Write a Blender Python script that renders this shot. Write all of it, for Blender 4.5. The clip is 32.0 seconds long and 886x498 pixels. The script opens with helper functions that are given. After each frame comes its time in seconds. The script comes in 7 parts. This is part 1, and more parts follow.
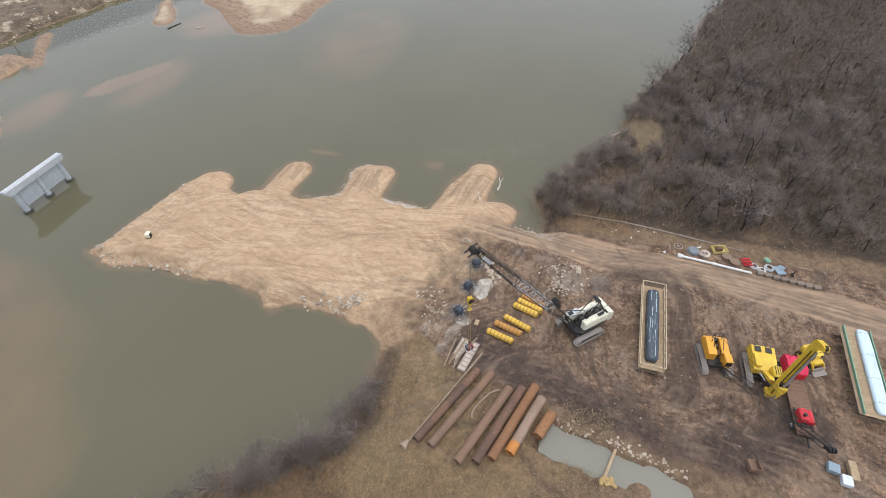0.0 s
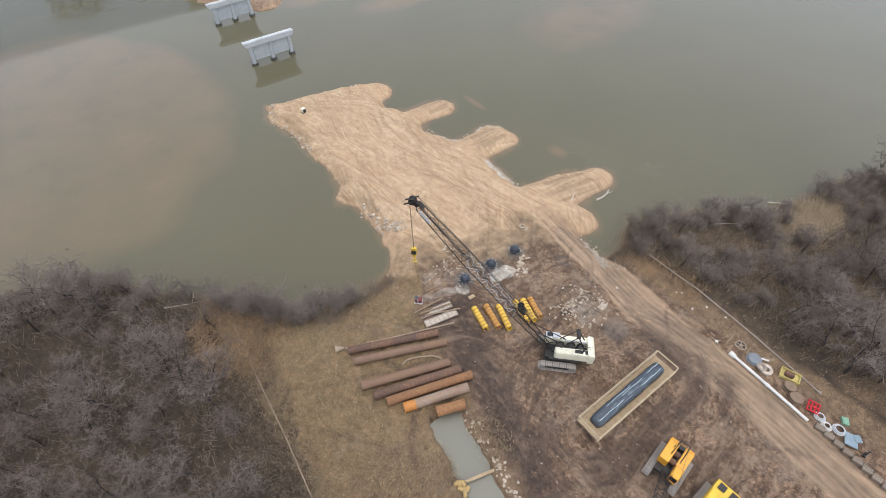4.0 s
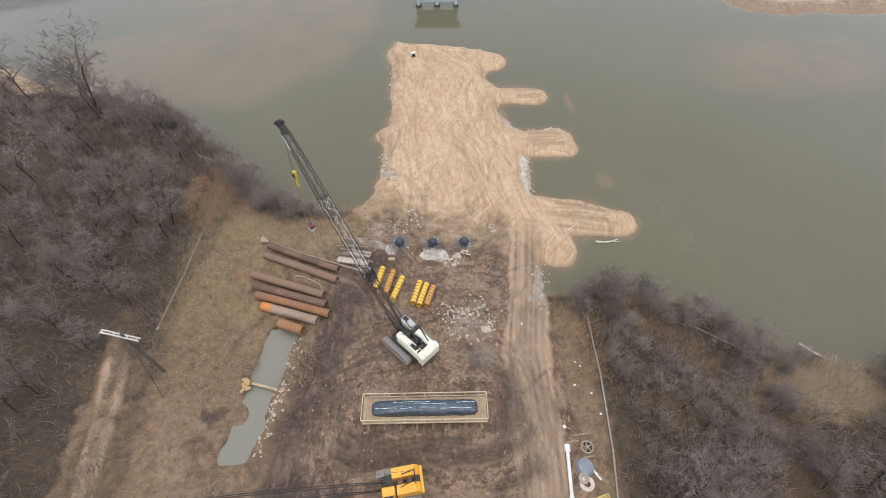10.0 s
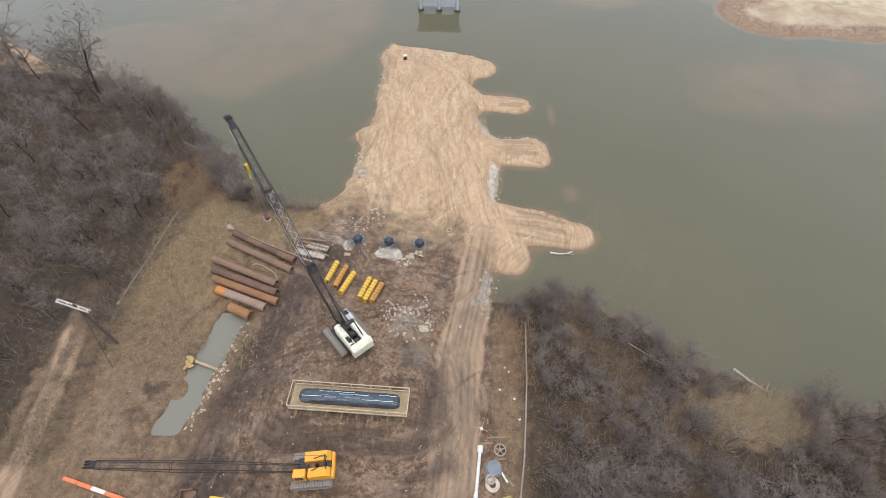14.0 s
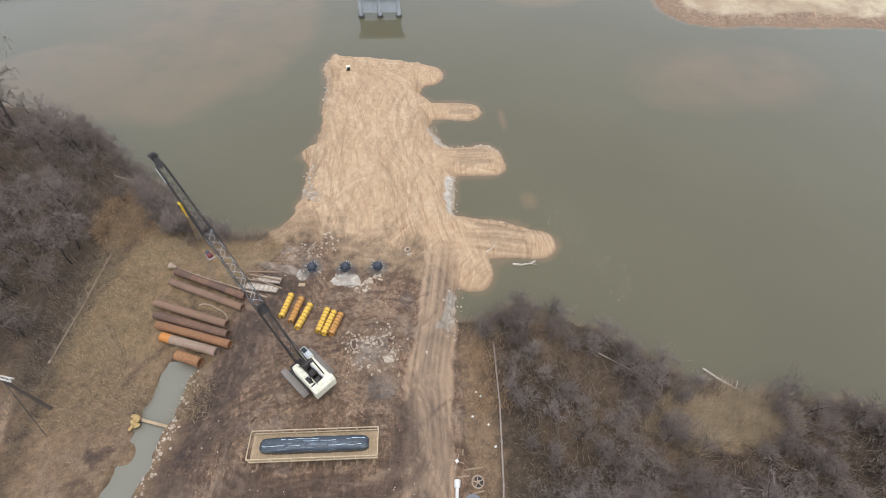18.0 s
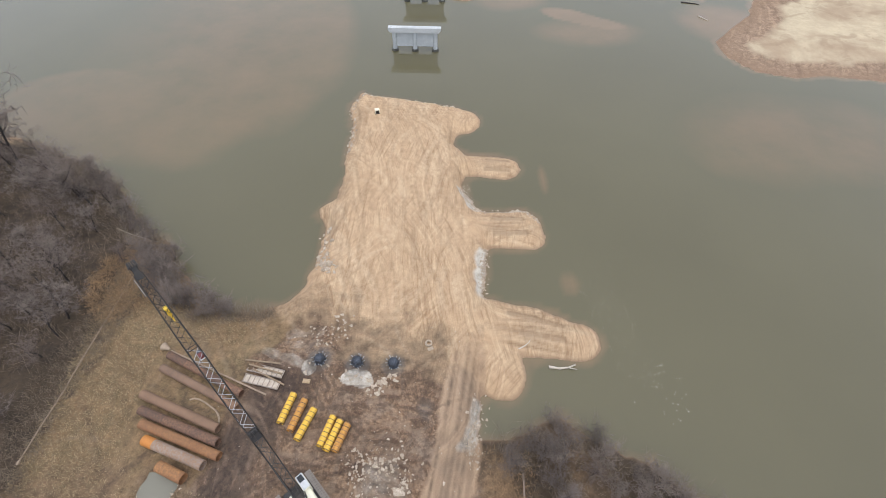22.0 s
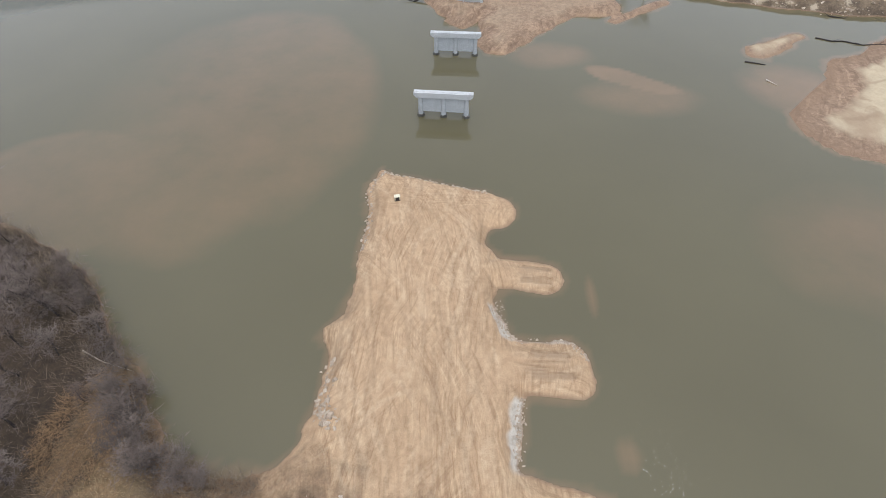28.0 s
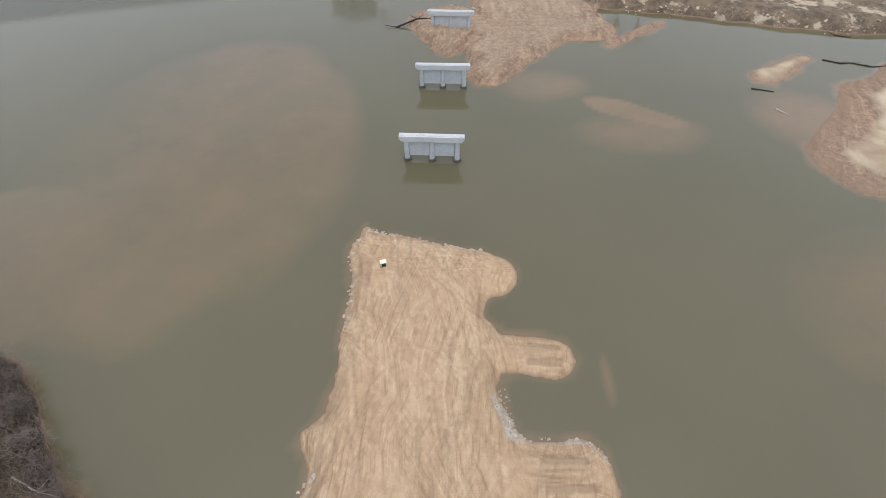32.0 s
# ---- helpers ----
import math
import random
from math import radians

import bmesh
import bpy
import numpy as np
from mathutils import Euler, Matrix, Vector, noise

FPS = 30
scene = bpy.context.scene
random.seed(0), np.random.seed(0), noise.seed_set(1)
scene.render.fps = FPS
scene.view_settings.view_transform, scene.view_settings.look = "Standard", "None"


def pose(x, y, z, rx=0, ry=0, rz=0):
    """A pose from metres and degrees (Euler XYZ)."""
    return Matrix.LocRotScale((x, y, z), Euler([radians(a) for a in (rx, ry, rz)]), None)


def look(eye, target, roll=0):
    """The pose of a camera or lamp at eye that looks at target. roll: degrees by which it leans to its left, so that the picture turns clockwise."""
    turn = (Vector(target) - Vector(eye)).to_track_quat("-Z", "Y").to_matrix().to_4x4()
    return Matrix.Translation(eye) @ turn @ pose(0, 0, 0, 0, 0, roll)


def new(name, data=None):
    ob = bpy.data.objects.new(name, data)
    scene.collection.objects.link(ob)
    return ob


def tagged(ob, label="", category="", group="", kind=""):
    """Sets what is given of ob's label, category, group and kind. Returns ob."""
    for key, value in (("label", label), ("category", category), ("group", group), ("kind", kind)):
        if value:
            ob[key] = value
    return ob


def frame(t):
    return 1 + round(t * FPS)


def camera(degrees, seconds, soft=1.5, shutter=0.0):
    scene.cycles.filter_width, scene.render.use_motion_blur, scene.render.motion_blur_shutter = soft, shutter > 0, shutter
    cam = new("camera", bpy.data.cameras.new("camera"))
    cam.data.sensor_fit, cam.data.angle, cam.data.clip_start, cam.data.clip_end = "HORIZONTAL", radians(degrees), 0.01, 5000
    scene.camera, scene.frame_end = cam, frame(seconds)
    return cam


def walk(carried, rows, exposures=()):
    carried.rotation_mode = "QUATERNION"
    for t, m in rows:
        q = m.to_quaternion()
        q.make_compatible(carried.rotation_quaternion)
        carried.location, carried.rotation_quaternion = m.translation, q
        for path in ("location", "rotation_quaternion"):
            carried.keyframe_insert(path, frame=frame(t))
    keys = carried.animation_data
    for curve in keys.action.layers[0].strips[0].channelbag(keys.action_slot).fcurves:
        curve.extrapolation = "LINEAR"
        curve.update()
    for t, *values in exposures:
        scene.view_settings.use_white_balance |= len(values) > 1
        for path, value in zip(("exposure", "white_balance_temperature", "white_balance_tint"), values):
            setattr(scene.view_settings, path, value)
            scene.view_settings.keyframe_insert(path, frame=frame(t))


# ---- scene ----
cam = camera(84.5, 32.0, soft=0.4)
METRES, EYE, TILT, LEAN, TURN = 113.9, 50.0, 0.0, 0.0, -75.0
ROWS = [
    (0.0, 0.0041, -0.0168, 0.0014, -0.58, -46.53, 1.79),
    (0.5, 0.0283, -0.0169, 0.0007, 4.86, -46.84, 1.56),
    (1.0, 0.0517, -0.0164, 0.0003, 9.9, -47.07, 1.3),
    (1.5, 0.0759, -0.0148, 0.0004, 14.46, -47.3, 1.08),
    (2.0, 0.1006, -0.0116, -0.0003, 18.77, -47.47, 0.92),
    (2.5, 0.1258, -0.0066, -0.0022, 22.85, -47.65, 0.92),
    (3.0, 0.1495, 0.0003, -0.0045, 27.04, -47.82, 0.94),
    (3.5, 0.1722, 0.0094, -0.0055, 31.37, -48.09, 0.93),
    (5.5, 0.2559, 0.0589, -0.0083, 49.2, -48.91, 0.99),
    (6.0, 0.2739, 0.0749, -0.0095, 53.54, -49.12, 0.96),
    (6.5, 0.2912, 0.0919, -0.0107, 57.0, -49.27, 0.92),
    (7.0, 0.3072, 0.1106, -0.0116, 59.82, -49.43, 0.92),
    (7.5, 0.3223, 0.1305, -0.0122, 62.01, -49.56, 0.94),
    (8.0, 0.3354, 0.1518, -0.0126, 63.4, -49.71, 0.91),
    (8.5, 0.347, 0.1732, -0.0132, 64.59, -49.76, 0.84),
    (9.0, 0.3577, 0.1952, -0.014, 66.25, -49.8, 0.79),
    (9.5, 0.3673, 0.2175, -0.0145, 68.55, -49.87, 0.8),
    (10.0, 0.3755, 0.2387, -0.014, 71.35, -49.9, 0.67),
    (10.5, 0.3821, 0.2574, -0.0121, 74.36, -50.0, 0.6),
    (11.0, 0.3879, 0.2733, -0.0101, 76.6, -50.04, 0.52),
    (11.5, 0.3923, 0.2853, -0.0081, 77.52, -50.08, 0.39),
    (12.0, 0.3958, 0.2942, -0.0064, 77.9, -50.07, 0.28),
    (12.5, 0.3987, 0.3013, -0.0045, 78.04, -50.09, 0.17),
    (13.0, 0.4021, 0.3057, -0.0028, 77.87, -50.01, 0.05),
    (13.5, 0.4047, 0.309, -0.0015, 77.3, -49.95, -0.05),
    (14.0, 0.4066, 0.3108, -0.0006, 76.3, -49.87, -0.14),
    (14.5, 0.4083, 0.3122, 0.0001, 75.26, -49.75, -0.16),
    (16.5, 0.4032, 0.3147, 0.0003, 71.31, -49.82, -0.41),
    (17.0, 0.3964, 0.318, -0.0006, 70.67, -49.93, -0.35),
    (17.5, 0.3875, 0.321, -0.0014, 70.22, -50.0, -0.39),
    (18.0, 0.3772, 0.3251, -0.0015, 69.98, -50.06, -0.33),
    (18.5, 0.3654, 0.3294, -0.0017, 70.0, -50.12, -0.32),
    (19.0, 0.352, 0.3335, -0.0018, 70.42, -50.15, -0.35),
    (19.5, 0.3386, 0.3371, -0.0014, 71.16, -50.02, -0.37),
    (20.0, 0.3247, 0.3413, -0.0008, 72.06, -49.94, -0.33),
    (20.5, 0.3104, 0.3455, 0.0001, 72.85, -49.86, -0.36),
    (21.0, 0.2948, 0.3501, 0.0012, 73.51, -49.89, -0.31),
    (21.5, 0.2791, 0.3542, 0.0026, 73.97, -49.85, -0.35),
    (22.0, 0.264, 0.3572, 0.0034, 74.31, -49.73, -0.37),
    (22.5, 0.2483, 0.3607, 0.004, 74.7, -49.65, -0.33),
    (23.0, 0.2337, 0.3634, 0.0044, 75.05, -49.52, -0.34),
    (23.5, 0.2188, 0.3667, 0.0046, 75.47, -49.44, -0.31),
    (24.0, 0.2048, 0.3696, 0.0044, 75.81, -49.31, -0.24),
    (24.5, 0.1908, 0.3724, 0.0046, 76.07, -49.2, -0.23),
    (25.0, 0.177, 0.3751, 0.0047, 76.3, -49.08, -0.19),
    (25.5, 0.1631, 0.3779, 0.0048, 76.53, -48.97, -0.15),
    (27.5, 0.109, 0.3887, 0.007, 77.4, -48.58, -0.09),
    (28.0, 0.0963, 0.391, 0.0075, 77.35, -48.45, -0.08),
    (28.5, 0.0846, 0.3935, 0.0074, 77.01, -48.34, -0.0),
    (29.0, 0.0716, 0.3961, 0.0064, 76.46, -48.28, 0.02),
    (29.5, 0.0586, 0.3987, 0.0059, 75.82, -48.17, 0.06),
    (30.0, 0.0465, 0.4015, 0.0061, 75.26, -48.05, 0.12),
    (30.5, 0.034, 0.4041, 0.0067, 74.99, -48.02, 0.1),
    (31.0, 0.0203, 0.4067, 0.0064, 75.01, -48.04, 0.1),
    (31.5, 0.0064, 0.4098, 0.0061, 75.15, -48.0, 0.18),
    (32.0, -0.0075, 0.4129, 0.0061, 75.38, -47.93, 0.17),
]
walk(cam, [(t, pose(-45, 0, EYE, TILT, LEAN, TURN) @ pose(METRES * x, METRES * y, METRES * z, 90 + pitch, roll, yaw)) for t, x, y, z, yaw, pitch, roll in ROWS],
     exposures=[(0.0, 0.40, 6150, 9.3), (6.0, 0.47, 6150, 9.0), (20.0, 0.47, 6150, 9.0), (25.0, 0.40, 6150, 9.3), (32.0, 0.29, 6150, 9.6)])

# ---- light ----
world = bpy.data.worlds.new("overcast_sky")
scene.world = world
world.use_nodes = True
wn = world.node_tree
sky = wn.nodes.new("ShaderNodeTexSky")
sky.sky_type = "NISHITA"
sky.sun_disc = False
sky.sun_elevation = radians(80)
sky.sun_rotation = radians(180)
sky.dust_density = 4.0
veil = wn.nodes.new("ShaderNodeHueSaturation")      # cloud cover takes most of the blue out
veil.inputs["Saturation"].default_value = 0.6
wn.links.new(sky.outputs[0], veil.inputs["Color"])
wn.links.new(veil.outputs[0], wn.nodes["Background"].inputs["Color"])
wn.nodes["Background"].inputs["Strength"].default_value = 0.15

sun = new("sun", bpy.data.lights.new("sun", "SUN"))
sun.data.energy = 1.2
sun.data.angle = radians(160)      # the sun spread by a closed cloud cover
sun.data.color = (1.0, 0.98, 0.95)
sun.matrix_world = look((0, 0, 80), (0, 14.1, 0))

WATER = -1.5


# ---- materials ----
def C(r, g, b):
    """Linear colour from the usual 0 to 255 values."""
    return tuple(((v / 255 + 0.055) / 1.055) ** 2.4 if v > 10 else v / 255 / 12.92 for v in (r, g, b)) + (1.0,)


class Mat:
    """Small help for node materials: every call adds a node and returns its output."""

    def __init__(self, name, rough=0.8, metal=0.0):
        self.m = bpy.data.materials.new(name)
        self.m.use_nodes = True
        self.t = self.m.node_tree
        self.b = self.t.nodes["Principled BSDF"]
        self.b.inputs["Roughness"].default_value = rough
        self.b.inputs["Metallic"].default_value = metal
        self.pos = self.t.nodes.new("ShaderNodeTexCoord").outputs["Object"]

    def put(self, value, socket):
        if hasattr(value, "links"):
            self.t.links.new(value, socket)
        else:
            socket.default_value = value

    def stretch(self, sx, sy, sz, turn=0.0):
        n = self.t.nodes.new("ShaderNodeMapping")
        n.inputs["Scale"].default_value = (sx, sy, sz)
        n.inputs["Rotation"].default_value = (0, 0, radians(turn))
        self.t.links.new(self.pos, n.inputs["Vector"])
        return n.outputs[0]

    def warped(self, amount, scale, sx, sy, turn):
        """Coordinates bent by large soft noise, then stretched: for drifting, curving streaks."""
        n = self.t.nodes.new("ShaderNodeTexNoise")
        self.t.links.new(self.pos, n.inputs["Vector"])
        n.inputs["Scale"].default_value, n.inputs["Detail"].default_value = scale, 1.5
        v = self.t.nodes.new("ShaderNodeVectorMath")
        v.operation = "MULTIPLY_ADD"
        self.t.links.new(n.outputs["Color"], v.inputs[0])
        v.inputs[1].default_value = (amount, amount, 0)
        self.t.links.new(self.pos, v.inputs[2])
        k = self.t.nodes.new("ShaderNodeMapping")
        k.inputs["Scale"].default_value, k.inputs["Rotation"].default_value = (sx, sy, 1), (0, 0, radians(turn))
        self.t.links.new(v.outputs[0], k.inputs["Vector"])
        return k.outputs[0]

    def arcs(self, cx, cy, across, along, wobble=1.5, flip=False):
        """Coordinates that run round a centre: for wheel tracks that sweep in curves. Returns them and the distance from the centre."""
        n = self.t.nodes.new("ShaderNodeTexNoise")
        self.t.links.new(self.pos, n.inputs["Vector"])
        n.inputs["Scale"].default_value, n.inputs["Detail"].default_value = 0.16, 2.0
        v = self.t.nodes.new("ShaderNodeVectorMath")
        v.operation = "MULTIPLY_ADD"
        self.t.links.new(n.outputs["Color"], v.inputs[0])
        v.inputs[1].default_value = (wobble, wobble, 0)
        self.t.links.new(self.pos, v.inputs[2])
        k = self.t.nodes.new("ShaderNodeSeparateXYZ")
        self.t.links.new(v.outputs[0], k.inputs[0])
        dx, dy = self.math("SUBTRACT", k.outputs[0], cx), self.math("SUBTRACT", k.outputs[1], cy)
        r = self.math("SQRT", self.math("ADD", self.math("MULTIPLY", dx, dx), self.math("MULTIPLY", dy, dy)))
        if flip:
            dx, dy = self.math("MULTIPLY", dx, -1.0), self.math("MULTIPLY", dy, -1.0)
        c = self.t.nodes.new("ShaderNodeCombineXYZ")
        self.put(self.math("MULTIPLY", r, across), c.inputs[0])
        self.put(self.math("MULTIPLY", self.math("ARCTAN2", dy, dx), along), c.inputs[1])
        c.inputs[2].default_value = cx + 0.37 * cy
        return c.outputs[0], r

    def raw(self, scale, detail=4.0, rough=0.55, vec=None):
        n = self.t.nodes.new("ShaderNodeTexNoise")
        self.t.links.new(vec or self.pos, n.inputs["Vector"])
        n.inputs["Scale"].default_value, n.inputs["Detail"].default_value, n.inputs["Roughness"].default_value = scale, detail, rough
        return n.outputs["Fac"]

    def tracked(self, colour, vec, mask, dark, light, much):
        """Dark and light lines along the given coordinates, where the mask lets them."""
        v = self.raw(1.0, 5.0, 0.6, vec)
        colour = self.mix(self.math("MULTIPLY", self.ramp(v, 0.55, 0.62), self.math("MULTIPLY", mask, much)), colour, dark)
        return self.mix(self.math("MULTIPLY", self.ramp(v, 0.44, 0.37), self.math("MULTIPLY", mask, 0.8 * much)), colour, light)

    def noise(self, scale, detail=4.0, rough=0.55, vec=None, lo=0.35, hi=0.65, distortion=0.0):
        n = self.t.nodes.new("ShaderNodeTexNoise")
        self.t.links.new(vec or self.pos, n.inputs["Vector"])
        n.inputs["Scale"].default_value, n.inputs["Detail"].default_value, n.inputs["Roughness"].default_value = scale, detail, rough
        n.inputs["Distortion"].default_value = distortion
        return self.ramp(n.outputs["Fac"], lo, hi)

    def ramp(self, value, lo, hi, to=(0.0, 1.0)):
        r = self.t.nodes.new("ShaderNodeMapRange")
        self.put(value, r.inputs["Value"])
        r.inputs["From Min"].default_value, r.inputs["From Max"].default_value = lo, hi
        r.inputs["To Min"].default_value, r.inputs["To Max"].default_value = to
        return r.outputs[0]

    def mix(self, f, a, b):
        n = self.t.nodes.new("ShaderNodeMix")
        n.data_type = "RGBA"
        self.put(f, n.inputs[0])
        self.put(a, n.inputs[6])
        self.put(b, n.inputs[7])
        return n.outputs[2]

    def times(self, a, b):
        n = self.t.nodes.new("ShaderNodeMix")
        n.data_type, n.blend_type = "RGBA", "MULTIPLY"
        n.inputs[0].default_value = 1.0
        self.put(a, n.inputs[6])
        self.put(b, n.inputs[7])
        return n.outputs[2]

    def math(self, op, a, b=0.0):
        n = self.t.nodes.new("ShaderNodeMath")
        n.operation = op
        self.put(a, n.inputs[0])
        self.put(b, n.inputs[1])
        return n.outputs[0]

    def attr(self, name):
        n = self.t.nodes.new("ShaderNodeAttribute")
        n.attribute_name = name
        return n.outputs["Fac"]

    def chance(self):
        return self.t.nodes.new("ShaderNodeObjectInfo").outputs["Random"]

    def island(self):
        return self.t.nodes.new("ShaderNodeNewGeometry").outputs["Random Per Island"]

    def bump(self, height, strength=0.5, distance=0.05):
        n = self.t.nodes.new("ShaderNodeBump")
        n.inputs["Strength"].default_value, n.inputs["Distance"].default_value = strength, distance
        self.put(height, n.inputs["Height"])
        self.t.links.new(n.outputs[0], self.b.inputs["Normal"])

    def done(self, colour, rough=None):
        self.put(colour, self.b.inputs["Base Color"])
        if rough is not None:
            self.put(rough, self.b.inputs["Roughness"])
        return self.m


def painted(name, colour, dirt=C(92, 78, 62), rough=0.5, wear=0.5, metal=0.0, scale=1.6):
    """Painted or plain metal with dirt patches and fine scratches."""
    m = Mat(name, rough, metal)
    f = m.math("MULTIPLY", m.noise(scale, 6, 0.65, lo=0.45, hi=0.75), wear)
    g = m.math("MULTIPLY", m.noise(scale * 9, 3, 0.6, lo=0.4, hi=0.8), wear * 0.5)
    c = m.mix(g, m.mix(f, colour, dirt), tuple(v * 0.6 for v in dirt[:3]) + (1,))
    m.bump(m.noise(scale * 14), 0.15, 0.01)
    return m.done(c, m.ramp(f, 0, 1, (rough, min(1, rough + 0.35))))


def mottled(name, a, b, c, scale=2.0, rough=0.85, bump=0.3, vary=0.0):
    """A three-colour rough surface: stone, rust, wood, concrete."""
    m = Mat(name, rough)
    col = m.mix(m.noise(scale * 7, 5, 0.6, lo=0.3, hi=0.75), m.mix(m.noise(scale, 5, 0.6), a, b), c)
    if vary:
        col = m.mix(m.ramp(m.chance(), 0, 1, (0, vary)), col, c)
    m.bump(m.noise(scale * 12, 4), bump, 0.03)
    return m.done(col)


def ground_material():
    m = Mat("earth", 0.95)
    big, mid, fine = m.noise(0.13, 5, 0.6), m.noise(0.9, 6, 0.65), m.noise(6.0, 5, 0.7)
    streak = m.noise(1.0, 4, 0.6, vec=m.warped(14, 0.06, 1.1, 0.1, -3), lo=0.42, hi=0.6)
    drag = m.noise(1.0, 4, 0.6, vec=m.warped(20, 0.09, 2.4, 0.16, 12), lo=0.46, hi=0.6)
    swirl = m.noise(0.22, 7, 0.75, lo=0.44, hi=0.6, distortion=3.5)
    sand = m.mix(mid, C(190, 162, 129), C(176, 147, 116))
    sand = m.mix(m.math("MULTIPLY", m.noise(0.07, 3, 0.5, lo=0.4, hi=0.62), 0.45), sand, C(172, 144, 112))
    sand = m.mix(m.math("MULTIPLY", m.noise(0.19, 4, 0.6, lo=0.5, hi=0.66), 0.3), sand, C(204, 179, 146))
    tracks_dark, tracks_light = C(140, 112, 84), C(208, 184, 151)
    for cx, cy, across, along, flip, size, much in ((-46, 6, 2.6, 8, False, 0.06, 0.5), (84, 24, 3.0, 14, True, 0.083, 0.5), (-40, 52, 2.4, 6, False, 0.11, 0.4), (-70, 30, 3.4, 10, False, 0.13, 0.45)):
        way, r = m.arcs(cx, cy, across, along, 0.9, flip)
        sand = m.tracked(sand, way, m.noise(size, 2, 0.5, lo=0.44, hi=0.54), tracks_dark, tracks_light, much)
    for cx, cy, near, wide in ((12.5, 36.2, 5.2, 1.8), (13.5, 20.8, 6.2, 2.2), (-3, 108, 50, 5.0), (-20, 31, 6, 3.0)):
        way, r = m.arcs(cx, cy, 2.8, 0.35 * near, 0.6, cx > 0)
        sand = m.tracked(sand, way, m.ramp(m.math("ABSOLUTE", m.math("SUBTRACT", r, near)), wide, 0.6 * wide), tracks_dark, tracks_light, 0.42)
    lump = m.noise(1.1, 5, 0.7, lo=0.56, hi=0.68)
    sand = m.mix(m.math("MULTIPLY", lump, 0.35), sand, C(150, 122, 93))
    sand = m.mix(m.math("MULTIPLY", m.noise(3.4, 5, 0.75, lo=0.6, hi=0.7), 0.4), sand, C(132, 106, 80))
    mud = m.mix(m.noise(0.45, 9, 0.75, lo=0.44, hi=0.56, distortion=0.6), C(104, 84, 67), C(166, 142, 117))
    mud = m.mix(m.math("MULTIPLY", big, 0.6), mud, C(96, 77, 61))
    mud = m.mix(m.math("MULTIPLY", swirl, 0.4), mud, C(156, 134, 111))
    mud = m.mix(m.math("MULTIPLY", drag, 0.35), mud, C(90, 75, 62))
    mud = m.mix(m.math("MULTIPLY", m.noise(0.45, 6, 0.7, lo=0.52, hi=0.68, distortion=1.5), 0.35), mud, C(164, 148, 130))
    mud = m.mix(m.math("MULTIPLY", m.noise(5.0, 4, 0.7, lo=0.62, hi=0.65), 0.5), mud, C(188, 174, 156))
    for cx, cy, near, wide, flip in ((-8.5, -15.3, 9, 6, False), (-2.5, -17, 4.5, 3.5, True), (-34, -14, 15, 6, False), (-10, -40, 12, 6, False)):
        way, r = m.arcs(cx, cy, 2.0, 0.5 * near, 1.0, flip)
        mud = m.tracked(mud, way, m.ramp(m.math("ABSOLUTE", m.math("SUBTRACT", r, near)), wide, 0.5 * wide), C(66, 53, 45), C(170, 151, 133), 0.62)
    mud = m.mix(m.math("MULTIPLY", m.noise(0.2, 5, 0.65, lo=0.54, hi=0.64), 0.45), mud, C(150, 140, 130))
    clod = m.noise(2.6, 7, 0.7, lo=0.4, hi=0.6)
    mud = m.times(mud, m.mix(clod, (0.66, 0.64, 0.63, 1), (1.26, 1.26, 1.26, 1)))
    mud = m.mix(m.math("MULTIPLY", m.noise(9.0, 3, 0.7, lo=0.66, hi=0.69), 0.7), mud, C(206, 196, 182))
    road = m.mix(streak, C(174, 147, 120), C(150, 126, 103))
    road = m.mix(m.math("MULTIPLY", mid, 0.4), road, C(166, 143, 116))
    grass = m.mix(m.noise(0.5, 7, 0.75, lo=0.42, hi=0.58), C(146, 126, 98), C(106, 98, 74))
    grass = m.mix(m.math("MULTIPLY", fine, 0.6), grass, C(164, 146, 114))
    grass = m.mix(m.math("MULTIPLY", big, 0.5), grass, C(122, 98, 74))
    litter = m.mix(mid, C(58, 50, 43), C(92, 80, 66))
    litter = m.mix(m.math("MULTIPLY", fine, 0.6), litter, C(52, 46, 41))
    litter = m.mix(m.math("MULTIPLY", big, 0.4), litter, C(100, 88, 68))
    bare = m.mix(mid, C(142, 122, 98), C(106, 91, 74))
    bare = m.mix(m.math("MULTIPLY", fine, 0.3), bare, C(150, 130, 106))
    gray = m.mix(mid, C(204, 198, 186), C(164, 154, 140))
    c = litter
    edge = m.ramp(m.noise(0.6, 3, 0.5, lo=0, hi=1), 0.0, 1.0, (-0.4, 0.4))
    for name, col in (("grass", grass), ("bare", bare), ("mud", mud), ("road", road), ("sand", sand), ("gray", gray)):
        a = m.attr(name)
        soft = m.math("MULTIPLY", edge, m.math("MULTIPLY", m.math("MULTIPLY", a, m.math("SUBTRACT", 1.0, a)), 4.0))
        f = m.ramp(m.math("ADD", a, soft), 0.2, 0.8)
        c = m.mix(f, c, col)
        if name == "mud":
            c = m.times(c, (0.83, 0.76, 0.70, 1))
    tone = m.math("ADD", m.math("MULTIPLY", m.noise(1.7, 6, 0.75, lo=0.4, hi=0.6), 0.55), m.math("MULTIPLY", m.noise(5.0, 4, 0.75, lo=0.4, hi=0.6), 0.45))
